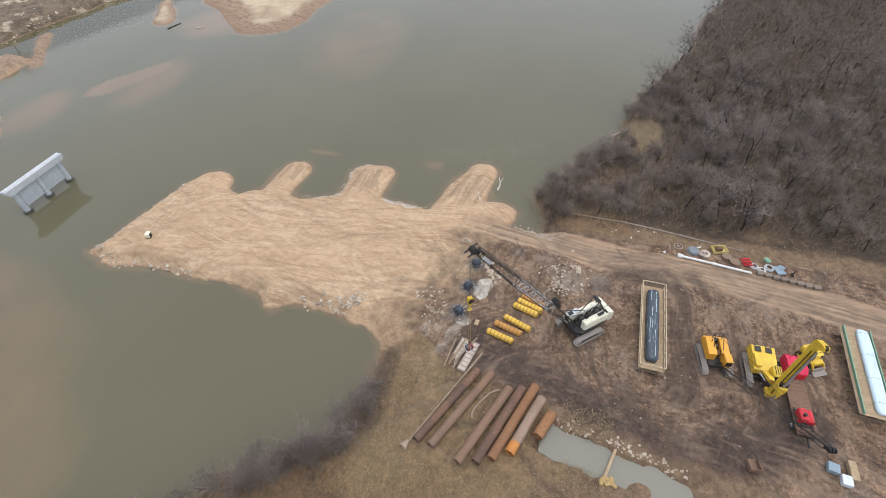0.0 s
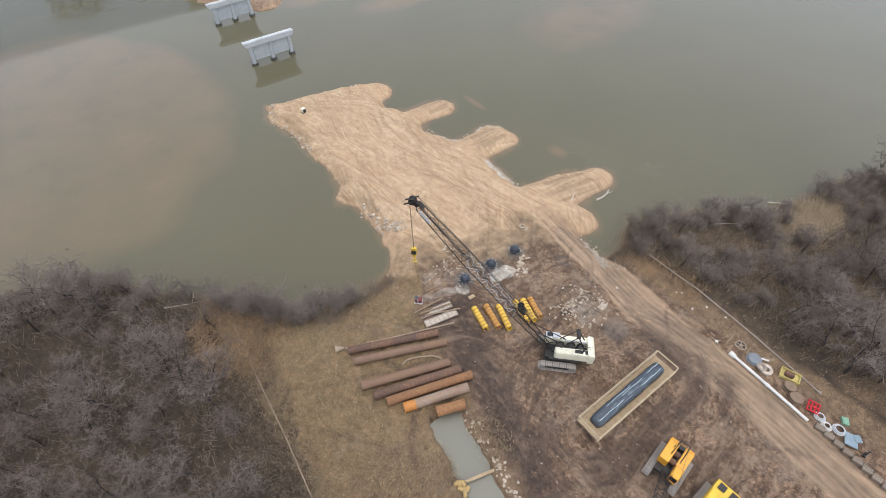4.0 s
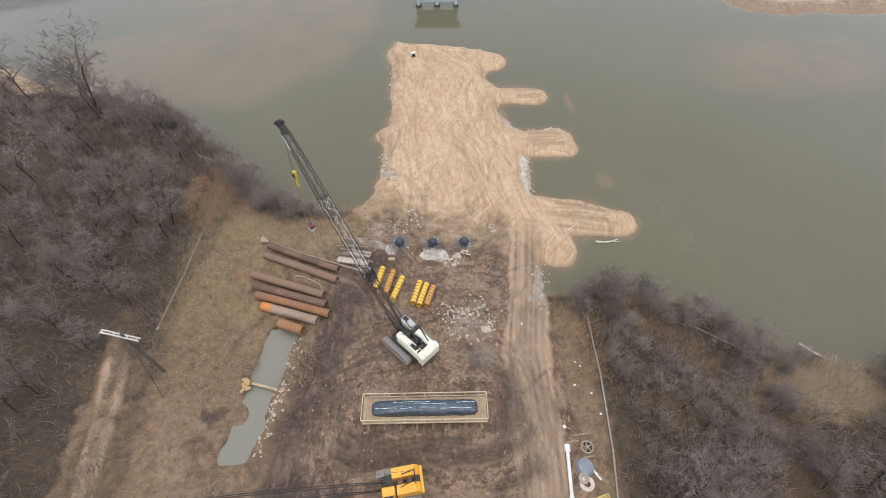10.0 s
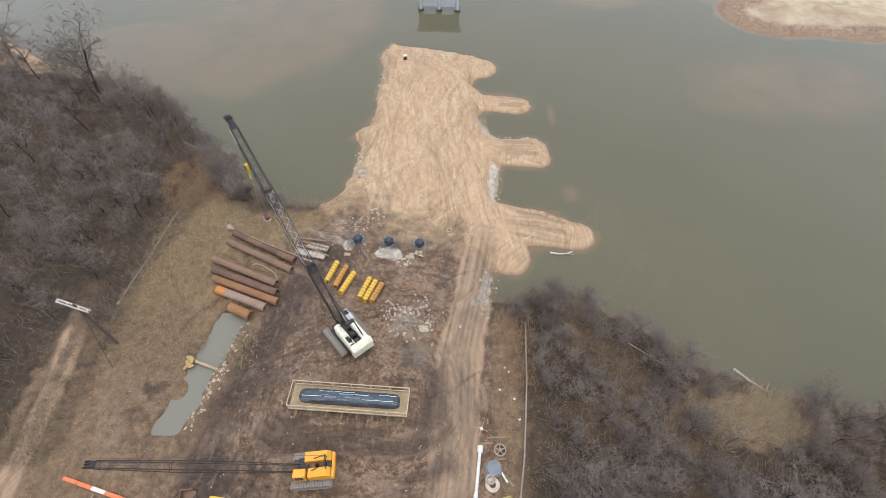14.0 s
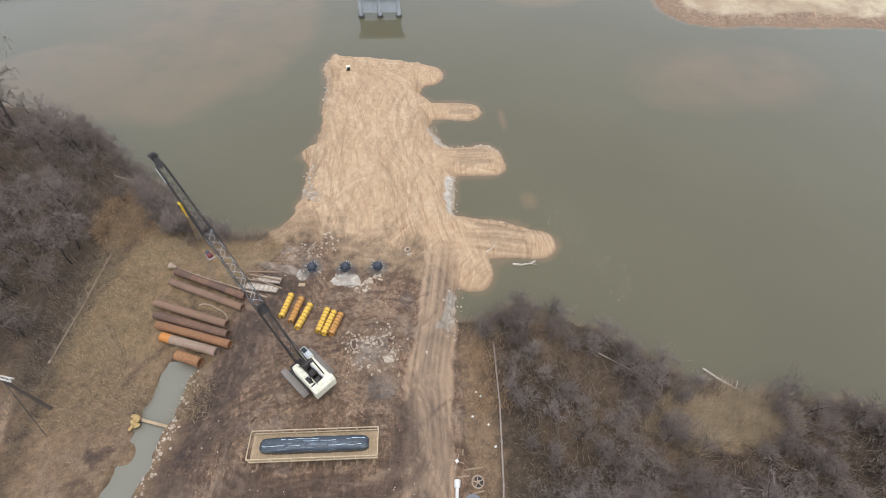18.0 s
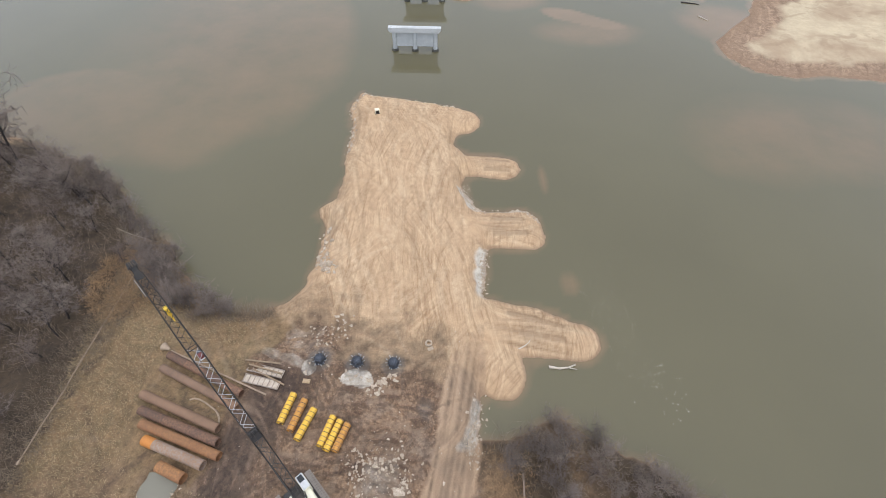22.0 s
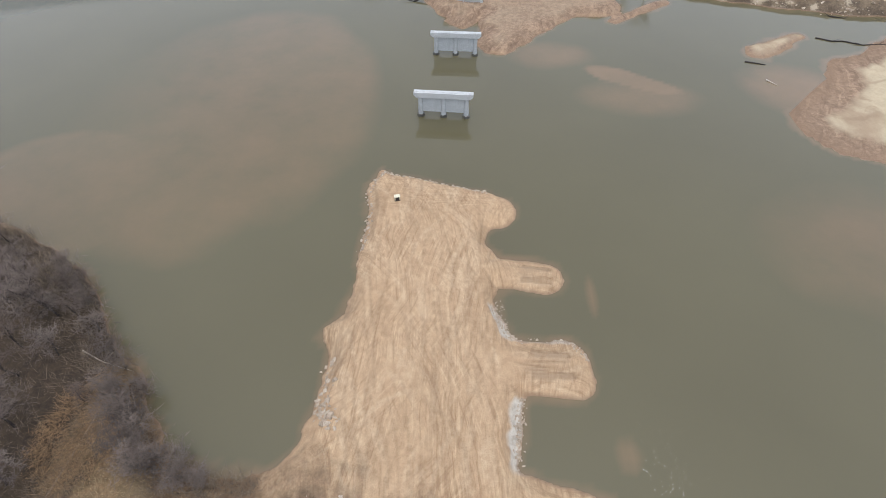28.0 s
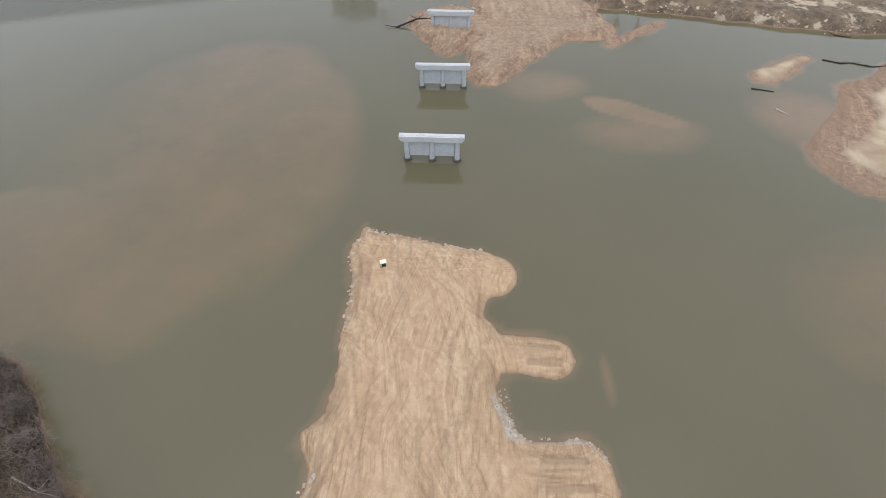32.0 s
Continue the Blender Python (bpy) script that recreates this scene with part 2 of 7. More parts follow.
    c = m.times(c, m.mix(m.math("MULTIPLY", m.math("MAXIMUM", m.attr("sand"), m.attr("road")), 0.75), m.mix(tone, m.mix(m.attr("mud"), (0.7, 0.69, 0.68, 1), (0.82, 0.81, 0.8, 1)), m.mix(m.attr("mud"), (1.3, 1.3, 1.29, 1), (1.18, 1.18, 1.18, 1))), (1, 1, 1, 1)))
    c = m.mix(m.math("MULTIPLY", m.attr("damp"), m.ramp(mid, 0, 1, (0.5, 0.95))), c, C(92, 92, 90))
    c = m.mix(m.math("MULTIPLY", m.attr("scrape"), m.ramp(m.noise(1.4, 5, 0.7), 0, 1, (0.2, 0.8))), c, m.mix(m.attr("sand"), C(66, 54, 45), C(144, 118, 90)))
    c = m.mix(m.math("MULTIPLY", m.attr("smear"), m.ramp(m.noise(1.7, 5, 0.7), 0, 1, (0.05, 0.5))), c, m.mix(m.attr("sand"), C(142, 126, 109), C(208, 187, 157)))
    deep = m.mix(m.noise(2.2, 6, 0.75, lo=0.4, hi=0.62), C(84, 68, 57), C(56, 45, 38))
    c = m.mix(m.math("MULTIPLY", m.attr("dark"), m.ramp(m.noise(0.7, 7, 0.75, lo=0.36, hi=0.5), 0, 1, (0.45, 1.0))), c, deep)
    flow = m.attr("flow")
    c = m.mix(m.math("MULTIPLY", m.ramp(flow, 0.52, 0.72), m.math("MULTIPLY", m.attr("mud"), 0.6)), c, m.mix(m.noise(1.5, 6, 0.7), C(150, 128, 107), C(116, 97, 81)))
    c = m.mix(m.math("MULTIPLY", m.ramp(flow, 0.47, 0.28), m.math("MULTIPLY", m.attr("mud"), 0.55)), c, C(74, 60, 49))
    rut = m.attr("rut")
    c = m.mix(m.math("MULTIPLY", rut, m.ramp(mid, 0, 1, (0.4, 0.95))), c, m.mix(m.attr("sand"), C(66, 54, 45), C(124, 99, 74)))
    c = m.mix(m.math("MULTIPLY", m.attr("ridge"), m.ramp(mid, 0, 1, (0.0, 0.35))), c, m.mix(m.attr("sand"), C(144, 127, 110), C(206, 184, 154)))
    brown = m.mix(m.noise(0.5, 6, 0.7, lo=0.42, hi=0.58, distortion=1.5), C(158, 134, 111), C(133, 111, 91))
    way, r = m.arcs(-43, 141, 0.75, 10, 3.0)
    brown = m.tracked(brown, way, m.noise(0.06, 3, 0.5, lo=0.36, hi=0.5), C(108, 85, 68), C(186, 158, 130), 0.65)
    brown = m.times(brown, m.mix(m.noise(0.8, 6, 0.75, lo=0.38, hi=0.62), (0.8, 0.79, 0.78, 1), (1.16, 1.16, 1.16, 1)))
    c = m.mix(m.attr("silty"), c, m.mix(m.math("MULTIPLY", m.noise(1.5, 5, 0.7), 0.35), brown, C(126, 104, 84)))
    bank = m.mix(m.noise(0.35, 8, 0.75, lo=0.42, hi=0.58), C(122, 106, 86), C(88, 76, 62))
    c = m.mix(m.attr("verge"), c, m.mix(m.noise(0.16, 6, 0.7, lo=0.54, hi=0.6), bank, C(176, 162, 140)))
    shore = m.mix(m.noise(0.05, 4, 0.55, lo=0.4, hi=0.6, distortion=1.5), C(196, 181, 152), C(170, 150, 124))
    shore = m.mix(m.math("MULTIPLY", m.noise(0.16, 5, 0.6, lo=0.54, hi=0.62, distortion=1.0), 0.45), shore, C(146, 124, 100))
    c = m.mix(m.attr("dry"), c, m.mix(m.math("MULTIPLY", m.noise(0.6, 5, 0.7), 0.3), shore, C(140, 120, 98)))
    # wet rim along the water
    z = m.t.nodes.new("ShaderNodeSeparateXYZ")
    m.t.links.new(m.pos, z.inputs[0])
    wet = m.math("MULTIPLY", m.ramp(z.outputs[2], WATER + 0.06, WATER + 0.26, (1.0, 0.0)), 0.75)
    c = m.mix(wet, c, C(136, 112, 90))
    h = m.math("ADD", m.math("MULTIPLY", mid, 0.5), m.math("ADD", m.math("MULTIPLY", fine, 0.35), m.math("MULTIPLY", streak, 0.3)))
    m.bump(h, 0.8, 0.2)
    return m.done(c)


def water_material(name, deep, silty, rough=0.03):
    m = Mat(name, rough)
    m.b.inputs["IOR"].default_value = 1.46
    cloud = m.noise(0.03, 4, 0.5, lo=0.3, hi=0.7)
    edge = m.ramp(m.noise(0.12, 5, 0.6, lo=0, hi=1), 0, 1, (-0.25, 0.25))
    f = m.ramp(m.math("ADD", m.attr("silt"), m.math("MULTIPLY", edge, m.ramp(m.attr("silt"), 0.0, 0.3))), 0.05, 0.95)
    c = m.mix(f, m.mix(cloud, deep, tuple(v * 0.88 for v in deep[:3]) + (1,)), silty)
    w = m.math("ADD", m.noise(1.6, 3, 0.6, lo=0, hi=1), m.math("MULTIPLY", m.noise(0.35, 3, 0.5, lo=0, hi=1), 1.5))
    m.bump(w, 0.05, 0.03)
    return m.done(c)


M_EARTH = ground_material()
M_WATER = water_material("river_water", C(92, 87, 65), C(138, 110, 84))
M_PUDDLE = water_material("puddle_water", C(118, 115, 102), C(128, 120, 104), 0.2)
M_BARK = mottled("bark", C(48, 42, 40), C(68, 60, 56), C(36, 31, 30), 3.0, 0.95)
M_TWIG = Mat("twigs", 0.95)
M_TWIG = M_TWIG.done(M_TWIG.mix(M_TWIG.chance(), M_TWIG.mix(M_TWIG.noise(0.5), C(88, 79, 74), C(150, 138, 130)), C(112, 99, 91)))
M_BARKL = mottled("pale_bark", C(104, 95, 90), C(128, 118, 112), C(82, 74, 70), 3.0, 0.95)
M_TWIGL = Mat("pale_twigs", 0.95)
M_TWIGL = M_TWIGL.done(M_TWIGL.mix(M_TWIGL.chance(), C(98, 88, 82), C(138, 125, 116)))
M_BRUSH = Mat("brush", 0.95)
M_BRUSH = M_BRUSH.done(M_BRUSH.mix(M_BRUSH.island(), C(78, 68, 59), C(142, 127, 108)))
M_STRAW = Mat("straw", 0.9)
M_STRAW = M_STRAW.done(M_STRAW.mix(M_STRAW.island(), C(128, 110, 86), C(184, 164, 134)))
M_LAWN = Mat("dry_grass", 0.9)
M_LAWN = M_LAWN.done(M_LAWN.mix(M_LAWN.island(), C(92, 82, 62), C(188, 166, 132)))
M_ROCK = mottled("limestone", C(226, 214, 196), C(198, 184, 164), C(128, 110, 90), 1.8, 0.9, vary=0.6)
M_CONC = mottled("concrete", C(212, 215, 217), C(192, 195, 197), C(160, 161, 159), 0.8, 0.85)
M_CONCD = mottled("dark_concrete", C(110, 108, 100), C(84, 82, 76), C(60, 58, 54), 1.2, 0.9)
M_CONCW = mottled("wall_concrete", C(196, 200, 202), C(176, 181, 184), C(156, 158, 158), 0.6, 0.9)
M_RUST = mottled("rust", C(152, 112, 82), C(120, 90, 72), C(78, 63, 55), 0.7, 0.85, vary=0.7)
M_RUSTO = mottled("orange_rust", C(172, 124, 76), C(142, 98, 62), C(114, 84, 62), 0.7, 0.85, vary=0.6)
M_RUSTG = mottled("grey_rust", C(122, 102, 89), C(94, 80, 72), C(126, 98, 76), 0.7, 0.85, vary=0.8)
M_WOOD = mottled("weathered_wood", C(168, 148, 120), C(146, 126, 102), C(118, 102, 84), 1.6, 0.9, vary=0.5)
M_LOG = mottled("bleached_log", C(214, 206, 194), C(192, 182, 168), C(160, 148, 132), 1.5, 0.9)
M_BLACK = painted("black_steel", C(34, 33, 34), rough=0.5, wear=0.3)
M_CREAM = painted("cream_paint", C(232, 228, 204), rough=0.45, wear=0.4)
M_GREYL = painted("light_grey_paint", C(190, 192, 194), rough=0.5, wear=0.2)
M_TRACK = painted("track_steel", C(150, 143, 136), C(104, 88, 72), rough=0.7, wear=0.5)
M_YELLOW = painted("yellow_paint", C(218, 182, 52), rough=0.45, wear=0.3)
M_ORANGE = painted("orange_yellow_paint", C(222, 160, 48), rough=0.45, wear=0.2)
M_RED = painted("red_paint", C(196, 30, 44), rough=0.45, wear=0.2)
M_GLASS = Mat("dark_glass", 0.08)
M_GLASS = M_GLASS.done(C(26, 32, 36))


# ---- mesh help ----
class Geo:
    """Collects vertices and faces of one part."""

    def __init__(self):
        self.v, self.f = [], []

    def add(self, verts, faces):
        n = len(self.v)
        self.v += [tuple(p) for p in verts]
        self.f += [tuple(n + i for i in f) for f in faces]
        return self

    def box(self, c, s, rot=(0, 0, 0), b=0.0):
        """Box with chamfered edges b."""
        hx, hy, hz = (v / 2 for v in s)
        e = Euler([radians(a) for a in rot]).to_matrix()
        b = min(b, 0.45 * min(s))
        if b <= 0:
            vs = [(x, y, z) for x in (-hx, hx) for y in (-hy, hy) for z in (-hz, hz)]
            fs = [(0, 1, 3, 2), (4, 6, 7, 5), (0, 4, 5, 1), (2, 3, 7, 6), (0, 2, 6, 4), (1, 5, 7, 3)]
        else:
            bm = bmesh.new()
            pts = []
            for sx in (-1, 1):
                for sy in (-1, 1):
                    for sz in (-1, 1):
                        pts += [(sx * (hx - b), sy * (hy - b), sz * hz), (sx * (hx - b), sy * hy, sz * (hz - b)), (sx * hx, sy * (hy - b), sz * (hz - b))]
            for p in pts:
                bm.verts.new(p)
            bmesh.ops.convex_hull(bm, input=bm.verts)
            bm.verts.index_update()
            vs = [tuple(v.co) for v in bm.verts]
            fs = [tuple(v.index for v in f.verts) for f in bm.faces]
            bm.free()
        return self.add([Vector(c) + e @ Vector(p) for p in vs], fs)

    def rod(self, a, b, r0, r1=None, n=8, caps=True, inner=None):
        """Tapered rod, or a tube with an inner radius."""
        a, b = Vector(a), Vector(b)
        r1 = r0 if r1 is None else r1
        d = (b - a).normalized()
        u = d.orthogonal().normalized()
        w = d.cross(u)
        ring = [u * math.cos(2 * math.pi * i / n) + w * math.sin(2 * math.pi * i / n) for i in range(n)]
        vs = [a + p * r0 for p in ring] + [b + p * r1 for p in ring]
        fs = [(i, (i + 1) % n, n + (i + 1) % n, n + i) for i in range(n)]
        if inner:
            k = len(vs)
            vs += [a + p * inner for p in ring] + [b + p * inner for p in ring]
            for i in range(n):
                j = (i + 1) % n
                fs += [(k + j, k + i, k + n + i, k + n + j), (j, i, k + i, k + j), (n + i, n + j, k + n + j, k + n + i)]
        elif caps:
            fs += [tuple(reversed(range(n))), tuple(range(n, 2 * n))]
        return self.add(vs, fs)

    def path(self, pts, r, n=6):
        for a, b in zip(pts, pts[1:]):
            self.rod(a, b, r, n=n)
        return self

    def prism(self, outline, y0, y1, b=0.0):
        """Outline in x and z, drawn out along y."""
        n = len(outline)
        vs = [(x, y0, z) for x, z in outline] + [(x, y1, z) for x, z in outline]
        fs = [tuple(range(n)), tuple(reversed(range(n, 2 * n)))] + [(i, n + i, n + (i + 1) % n, (i + 1) % n) for i in range(n)]
        return self.add(vs, fs)

    def wheel(self, c, axis, r, width, n=18, hub=0.55):
        a = Vector(c) - Vector(axis) * width / 2
        b = Vector(c) + Vector(axis) * width / 2
        return self.rod(a, b, r, n=n, inner=r * hub)

    def mesh(self, name):
        me = bpy.data.meshes.new(name)
        me.from_pydata([tuple(p) for p in self.v], [], self.f)
        me.update()
        return me


def tube(pts, r, n=8):
    """A bent tube, one closed skin along the points."""
    pts = [Vector(p) for p in pts]
    vs, fs = [], []
    for i, p in enumerate(pts):
        d = (pts[min(i + 1, len(pts) - 1)] - pts[max(i - 1, 0)]).normalized()
        u = d.cross(Vector((0.13, 0.21, 0.97))).normalized()
        w = d.cross(u)
        vs += [p + (u * math.cos(2 * math.pi * k / n) + w * math.sin(2 * math.pi * k / n)) * r for k in range(n)]
        if i:
            fs += [((i - 1) * n + k, (i - 1) * n + (k + 1) % n, i * n + (k + 1) % n, i * n + k) for k in range(n)]
    fs += [tuple(reversed(range(n))), tuple(range(len(vs) - n, len(vs)))]
    return Geo().add(vs, fs)


def part(name, geo, material, parent, label="", smooth=False):
    """Links a geometry, or a ready mesh, as one mesh object under a thing or a part."""
    me = geo.mesh(name) if isinstance(geo, Geo) else geo
    if not me.materials:
        me.materials.append(material)
    if smooth:
        me.polygons.foreach_set("use_smooth", [True] * len(me.polygons))
    ob = new(name, me)
    ob.parent = parent
    return tagged(ob, label=label) if label else ob


def thing(name, label, category, at, turn=0.0, group="", kind=""):
    ob = new(name)
    ob.empty_display_size = 0.3
    ob.matrix_basis = pose(*at, 0, 0, turn)
    return tagged(ob, label, category, group, kind)


def single(name, geo, material, label, category, at=(0, 0, 0), turn=0.0, group="", kind="", smooth=False):
    """A thing of one mesh."""
    ob = part(name, geo, material, None, "", smooth)
    ob.matrix_basis = pose(*at, 0, 0, turn)
    return tagged(ob, label, category, group, kind)


# ---- ground ----
def seg(x, y, ax, ay, bx, by):
    """Distance from a segment, and the share of the way along it."""
    dx, dy = bx - ax, by - ay
    s = np.clip(((x - ax) * dx + (y - ay) * dy) / (dx * dx + dy * dy), 0, 1)
    return np.hypot(x - ax - s * dx, y - ay - s * dy), s


def line(x, y, pts):
    return np.min([seg(x, y, *a, *b)[0] for a, b in zip(pts, pts[1:])], axis=0)


def step(v, lo, hi):
    t = np.clip((v - lo) / (hi - lo), 0, 1)
    return t * t * (3 - 2 * t)


rng = np.random.default_rng(7)
_lattice = rng.random((64, 64))


def grain(x, y, size, seed=0):
    """Smooth value noise, -1 to 1."""
    u, v = x / size + 13.7 * seed + 640, y / size + 7.1 * seed + 640
    i, j = np.floor(u).astype(int), np.floor(v).astype(int)
    fu, fv = u - i, v - j
    fu, fv = fu * fu * (3 - 2 * fu), fv * fv * (3 - 2 * fv)
    g = lambda a, b: _lattice[a % 64, b % 64]
    return 2 * ((g(i, j) * (1 - fu) + g(i + 1, j) * fu) * (1 - fv) + (g(i, j + 1) * (1 - fu) + g(i + 1, j + 1) * fu) * fv) - 1


SHORE_X = (-500, -105, -92, -77, -64, -48, -41, -35.5, -27.5, -21, -17.5, -12, 3, 5.5, 11, 15, 20, 25.5, 30.8, 38, 46, 56, 72, 92, 150, 500)
SHORE_Y = (330, 74, 62, 53, 49, 39.2, 31.2, 26.2, 16, 15.6, 16, 17, 5, -1.6, -0.6, 1, -2, -5, -9.5, -13, -13.8, -18.5, -26.5, -32, -58, -200)
WEST_Y = (8, 16, 20, 26, 29.5, 31.6, 33.4, 35.6, 39, 47, 55, 60, 66)
WEST_X = (-20, -17.3, -14.6, -14.2, -14.0, -15.4, -15.6, -13.1, -12.6, -12.7, -13.0, -13.7, -11)
EAST_Y = (-3, 3, 9, 17, 25, 32, 37, 46, 48.5, 51, 59)
EAST_X = (5.2, 7, 8, 8, 8.9, 8.3, 6.5, 6.6, 5.2, 5.6, 6.2)
FAR_X = (-500, -60, -12, 20, 44, 59, 78, 96, 120, 500)
FAR_Y = (260, 176, 158, 150, 143, 140, 134, 129.5, 128, 100)
ROAD = ((6.2, 10), (4.4, 0), (2.6, -9), (2.3, -17), (1.6, -24), (0.6, -32), (-1.5, -42), (-6, -60), (-12, -90))
DITCH = ((-24.4, -4.0), (-25.1, -7.5), (-25.9, -11), (-26.6, -14.5), (-27.2, -17.5), (-27.8, -22), (-29.5, -30), (-34, -45))
TRAIL = ((-43.2, -1), (-42.6, -6), (-41.4, -12), (-40.6, -20), (-40.5, -30), (-42, -60))


def capsule(x, y, ax, ay, ra, bx, by, rb):
    d, s = seg(x, y, ax, ay, bx, by)
    return ra + (rb - ra) * s - d


def shapes(x, y):
    """Every body of land: distance inside its edge, height over the water, width of its bank."""
    n = 0.45 * grain(x, y, 2.6, 1) + 0.2 * grain(x, y, 0.9, 2)
    slope = np.interp(x, (-105, -30, -15, 0, 20, 90), (0.75, 0.72, 0.95, 0.85, 0.85, 0.9))
    main = (np.interp(x, SHORE_X, SHORE_Y) - y) * slope + 1.2 * n
    way = np.minimum(np.minimum(x - np.interp(y, WEST_Y, WEST_X), np.interp(y, EAST_Y, EAST_X) - x), np.minimum((64 - 0.295 * (x + 11) - y) * 0.95, y + 6)) + n
    body = way
    for args, h in (((1.5, 56, 4.2, 6.5, 55.2, 3.5), 1.1), ((5, 43.4, 2.4, 12.9, 42.6, 2.7), 0.9), ((6, 29.2, 3.5, 13.6, 29.0, 3.5), 1.0), ((14.5, 30.8, 2.0, 15.4, 27.4, 2.0), 0.9),
                    ((8, 13.2, 3.9, 13, 12.2, 3.2), 1.1), ((13, 12.2, 3.2, 19, 10.7, 2.7), 1.0), ((8.6, 9, 3, 9.2, 6.2, 2.9), 0.9)):
        spit = capsule(x, y, *args) + 0.5 * n
        k = np.maximum(0.9 - np.abs(body - spit), 0) / 0.9
        body = np.maximum(body, spit) + k * k * 0.22
    out = [(main, 1.5, 3.0), (body, 1.0 + 0.5 * step(way, -1.0, 1.5), 2.3)]
    far = (y - np.interp(x, FAR_X, FAR_Y)) * 0.95 + 1.5 * n
    out.append((far, 2.6, 4.0))
    pen = np.maximum.reduce([capsule(x, y, 8.8, 109.2, 4.4, 13, 121, 8.5), capsule(x, y, 13, 121, 8.5, 22, 142, 17), capsule(x, y, 0.5, 121.5, 3.6, 1.5, 134, 11.5), capsule(x, y, 25, 130, 5.5, 35, 132, 6)])
    out.append((pen + 1.7 * n + 0.7 * grain(x, y, 4.5, 61), 1.3, 2.6))
    out.append((capsule(x, y, 37.8, 123.6, 1.5, 53, 135.5, 1.6) + 0.8 * n, 0.45, 1.4))
    bar = np.maximum.reduce([capsule(x, y, 75.5, 81.5, 12, 108, 92, 27), capsule(x, y, 88, 97, 11, 125, 102, 26)])
    out.append((bar + 1.0 * grain(x, y, 7, 5) + n, 0.75, 16.0))
    out.append((capsule(x, y, 66.8, 108.6, 3.2, 79.5, 117.6, 1.7) + 1.2 * n, 0.6, 3.0))
    return out


def land(x, y):
    """Height of the ground, without ruts."""
    h = np.full(np.shape(x), -9.0)
    for d, top, bank in shapes(x, y):
        h = np.maximum(h, WATER + np.where(d > 0, top * step(d, -0.2 * bank, bank), np.maximum(0.55 * d, -2.5)))
    h = h + np.where(h > WATER + 0.6, 0.10 * grain(x, y, 3.3, 3) + 0.05 * grain(x, y, 1.1, 4), 0)
    rub = np.hypot((x + 3.4) / 1.15, y + 4.6)
    h = h + 0.75 * step(rub, 4.6, 1.6) * (1 + 0.5 * grain(x, y, 0.9, 6))
    ditch = line(x, y, DITCH)
    pool = 0.3 + 0.7 * step(y + 0.9 * grain(x, y, 2.0, 22), -18.8, -17.6)
    pool = pool - 0.6 * step(np.hypot((x + 27.6) / 1.1, (y + 13.6) / 1.6) + 0.3 * grain(x, y, 0.8, 35), 1.1, 0.5) 
    h = h - 0.75 * step(ditch + 0.35 * grain(x, y, 1.4, 8) + 0.15 * grain(x, y, 0.6, 9), 1.95, 1.35) * np.clip(pool, 0, 1)
    heap = np.hypot(x + 18.5, y - 8.5)
    h = h + 0.5 * step(heap, 3.0, 0.5) * (1 + 0.6 * grain(x, y, 1.0, 9))
    berm = np.abs(x - 5.6 - 0.0 * y)
    h = h + 0.25 * step(berm, 1.0, 0.2) * step(y, 1, -2) * (0.7 + 0.5 * grain(x, y, 1.5, 11))
    mound = np.hypot((x - 0.5) / 1.6, y - 125.6)
    h = h + (1.5 * step(mound, 3.2, 0.4) + 0.5 * step(np.hypot((x + 2) / 7, (y - 128) / 9), 1.1, 0.5) * grain(x, y, 1.8, 63)) * step(y, 114, 118)
    ring = np.hypot(x - 1.0, y - 13.6)
    h = h + 0.22 * np.exp(-((ring - 0.65) / 0.22) ** 2) - 0.25 * np.exp(-(ring / 0.45) ** 2)
    return h


def gz(x, y):
    return float(land(np.array([float(x)]), np.array([float(y)]))[0])


def spaced(lo, hi, fine, outer, coarse, end):
    a = list(np.arange(lo, hi + 1e-6, fine))
    for sign in (-1, 1):
        v, edge, k, s = [], (lo, hi)[sign > 0], (outer[0], outer[1])[sign > 0], fine
        p = edge
        while abs(p) < end:
            s = min(s * 1.15, coarse) if sign * (p - k) < 0 else s * 1.35
            p += sign * s
            v.append(p)
        a = list(reversed(v)) + a if sign < 0 else a + v
    return np.array(a)


def sheet(name, xs, ys, z_of, attrs, material):
    gx, gy = np.meshgrid(xs, ys)
    x, y = gx.ravel(), gy.ravel()
    z, marks = z_of(x, y), attrs(x, y)
    nx, ny = len(xs), len(ys)
    i = (np.arange(ny - 1)[:, None] * nx + np.arange(nx - 1)[None]).ravel()
    quads = np.stack([i, i + 1, i + nx + 1, i + nx], 1).astype(np.int32)
    me = bpy.data.meshes.new(name)
    me.vertices.add(len(x))
    me.vertices.foreach_set("co", np.stack([x, y, z], 1).astype(np.float32).ravel())
    me.loops.add(quads.size)
    me.loops.foreach_set("vertex_index", quads.ravel())
    me.polygons.add(len(quads))
    me.polygons.foreach_set("loop_start", np.arange(0, quads.size, 4, dtype=np.int32))
    me.polygons.foreach_set("use_smooth", np.ones(len(quads), dtype=bool))
    for key, val in marks.items():
        me.attributes.new(key, "FLOAT", "POINT").data.foreach_set("value", np.asarray(val, dtype=np.float32))
    me.update()
    me.validate()
    me.materials.append(material)
    return new(name, me)


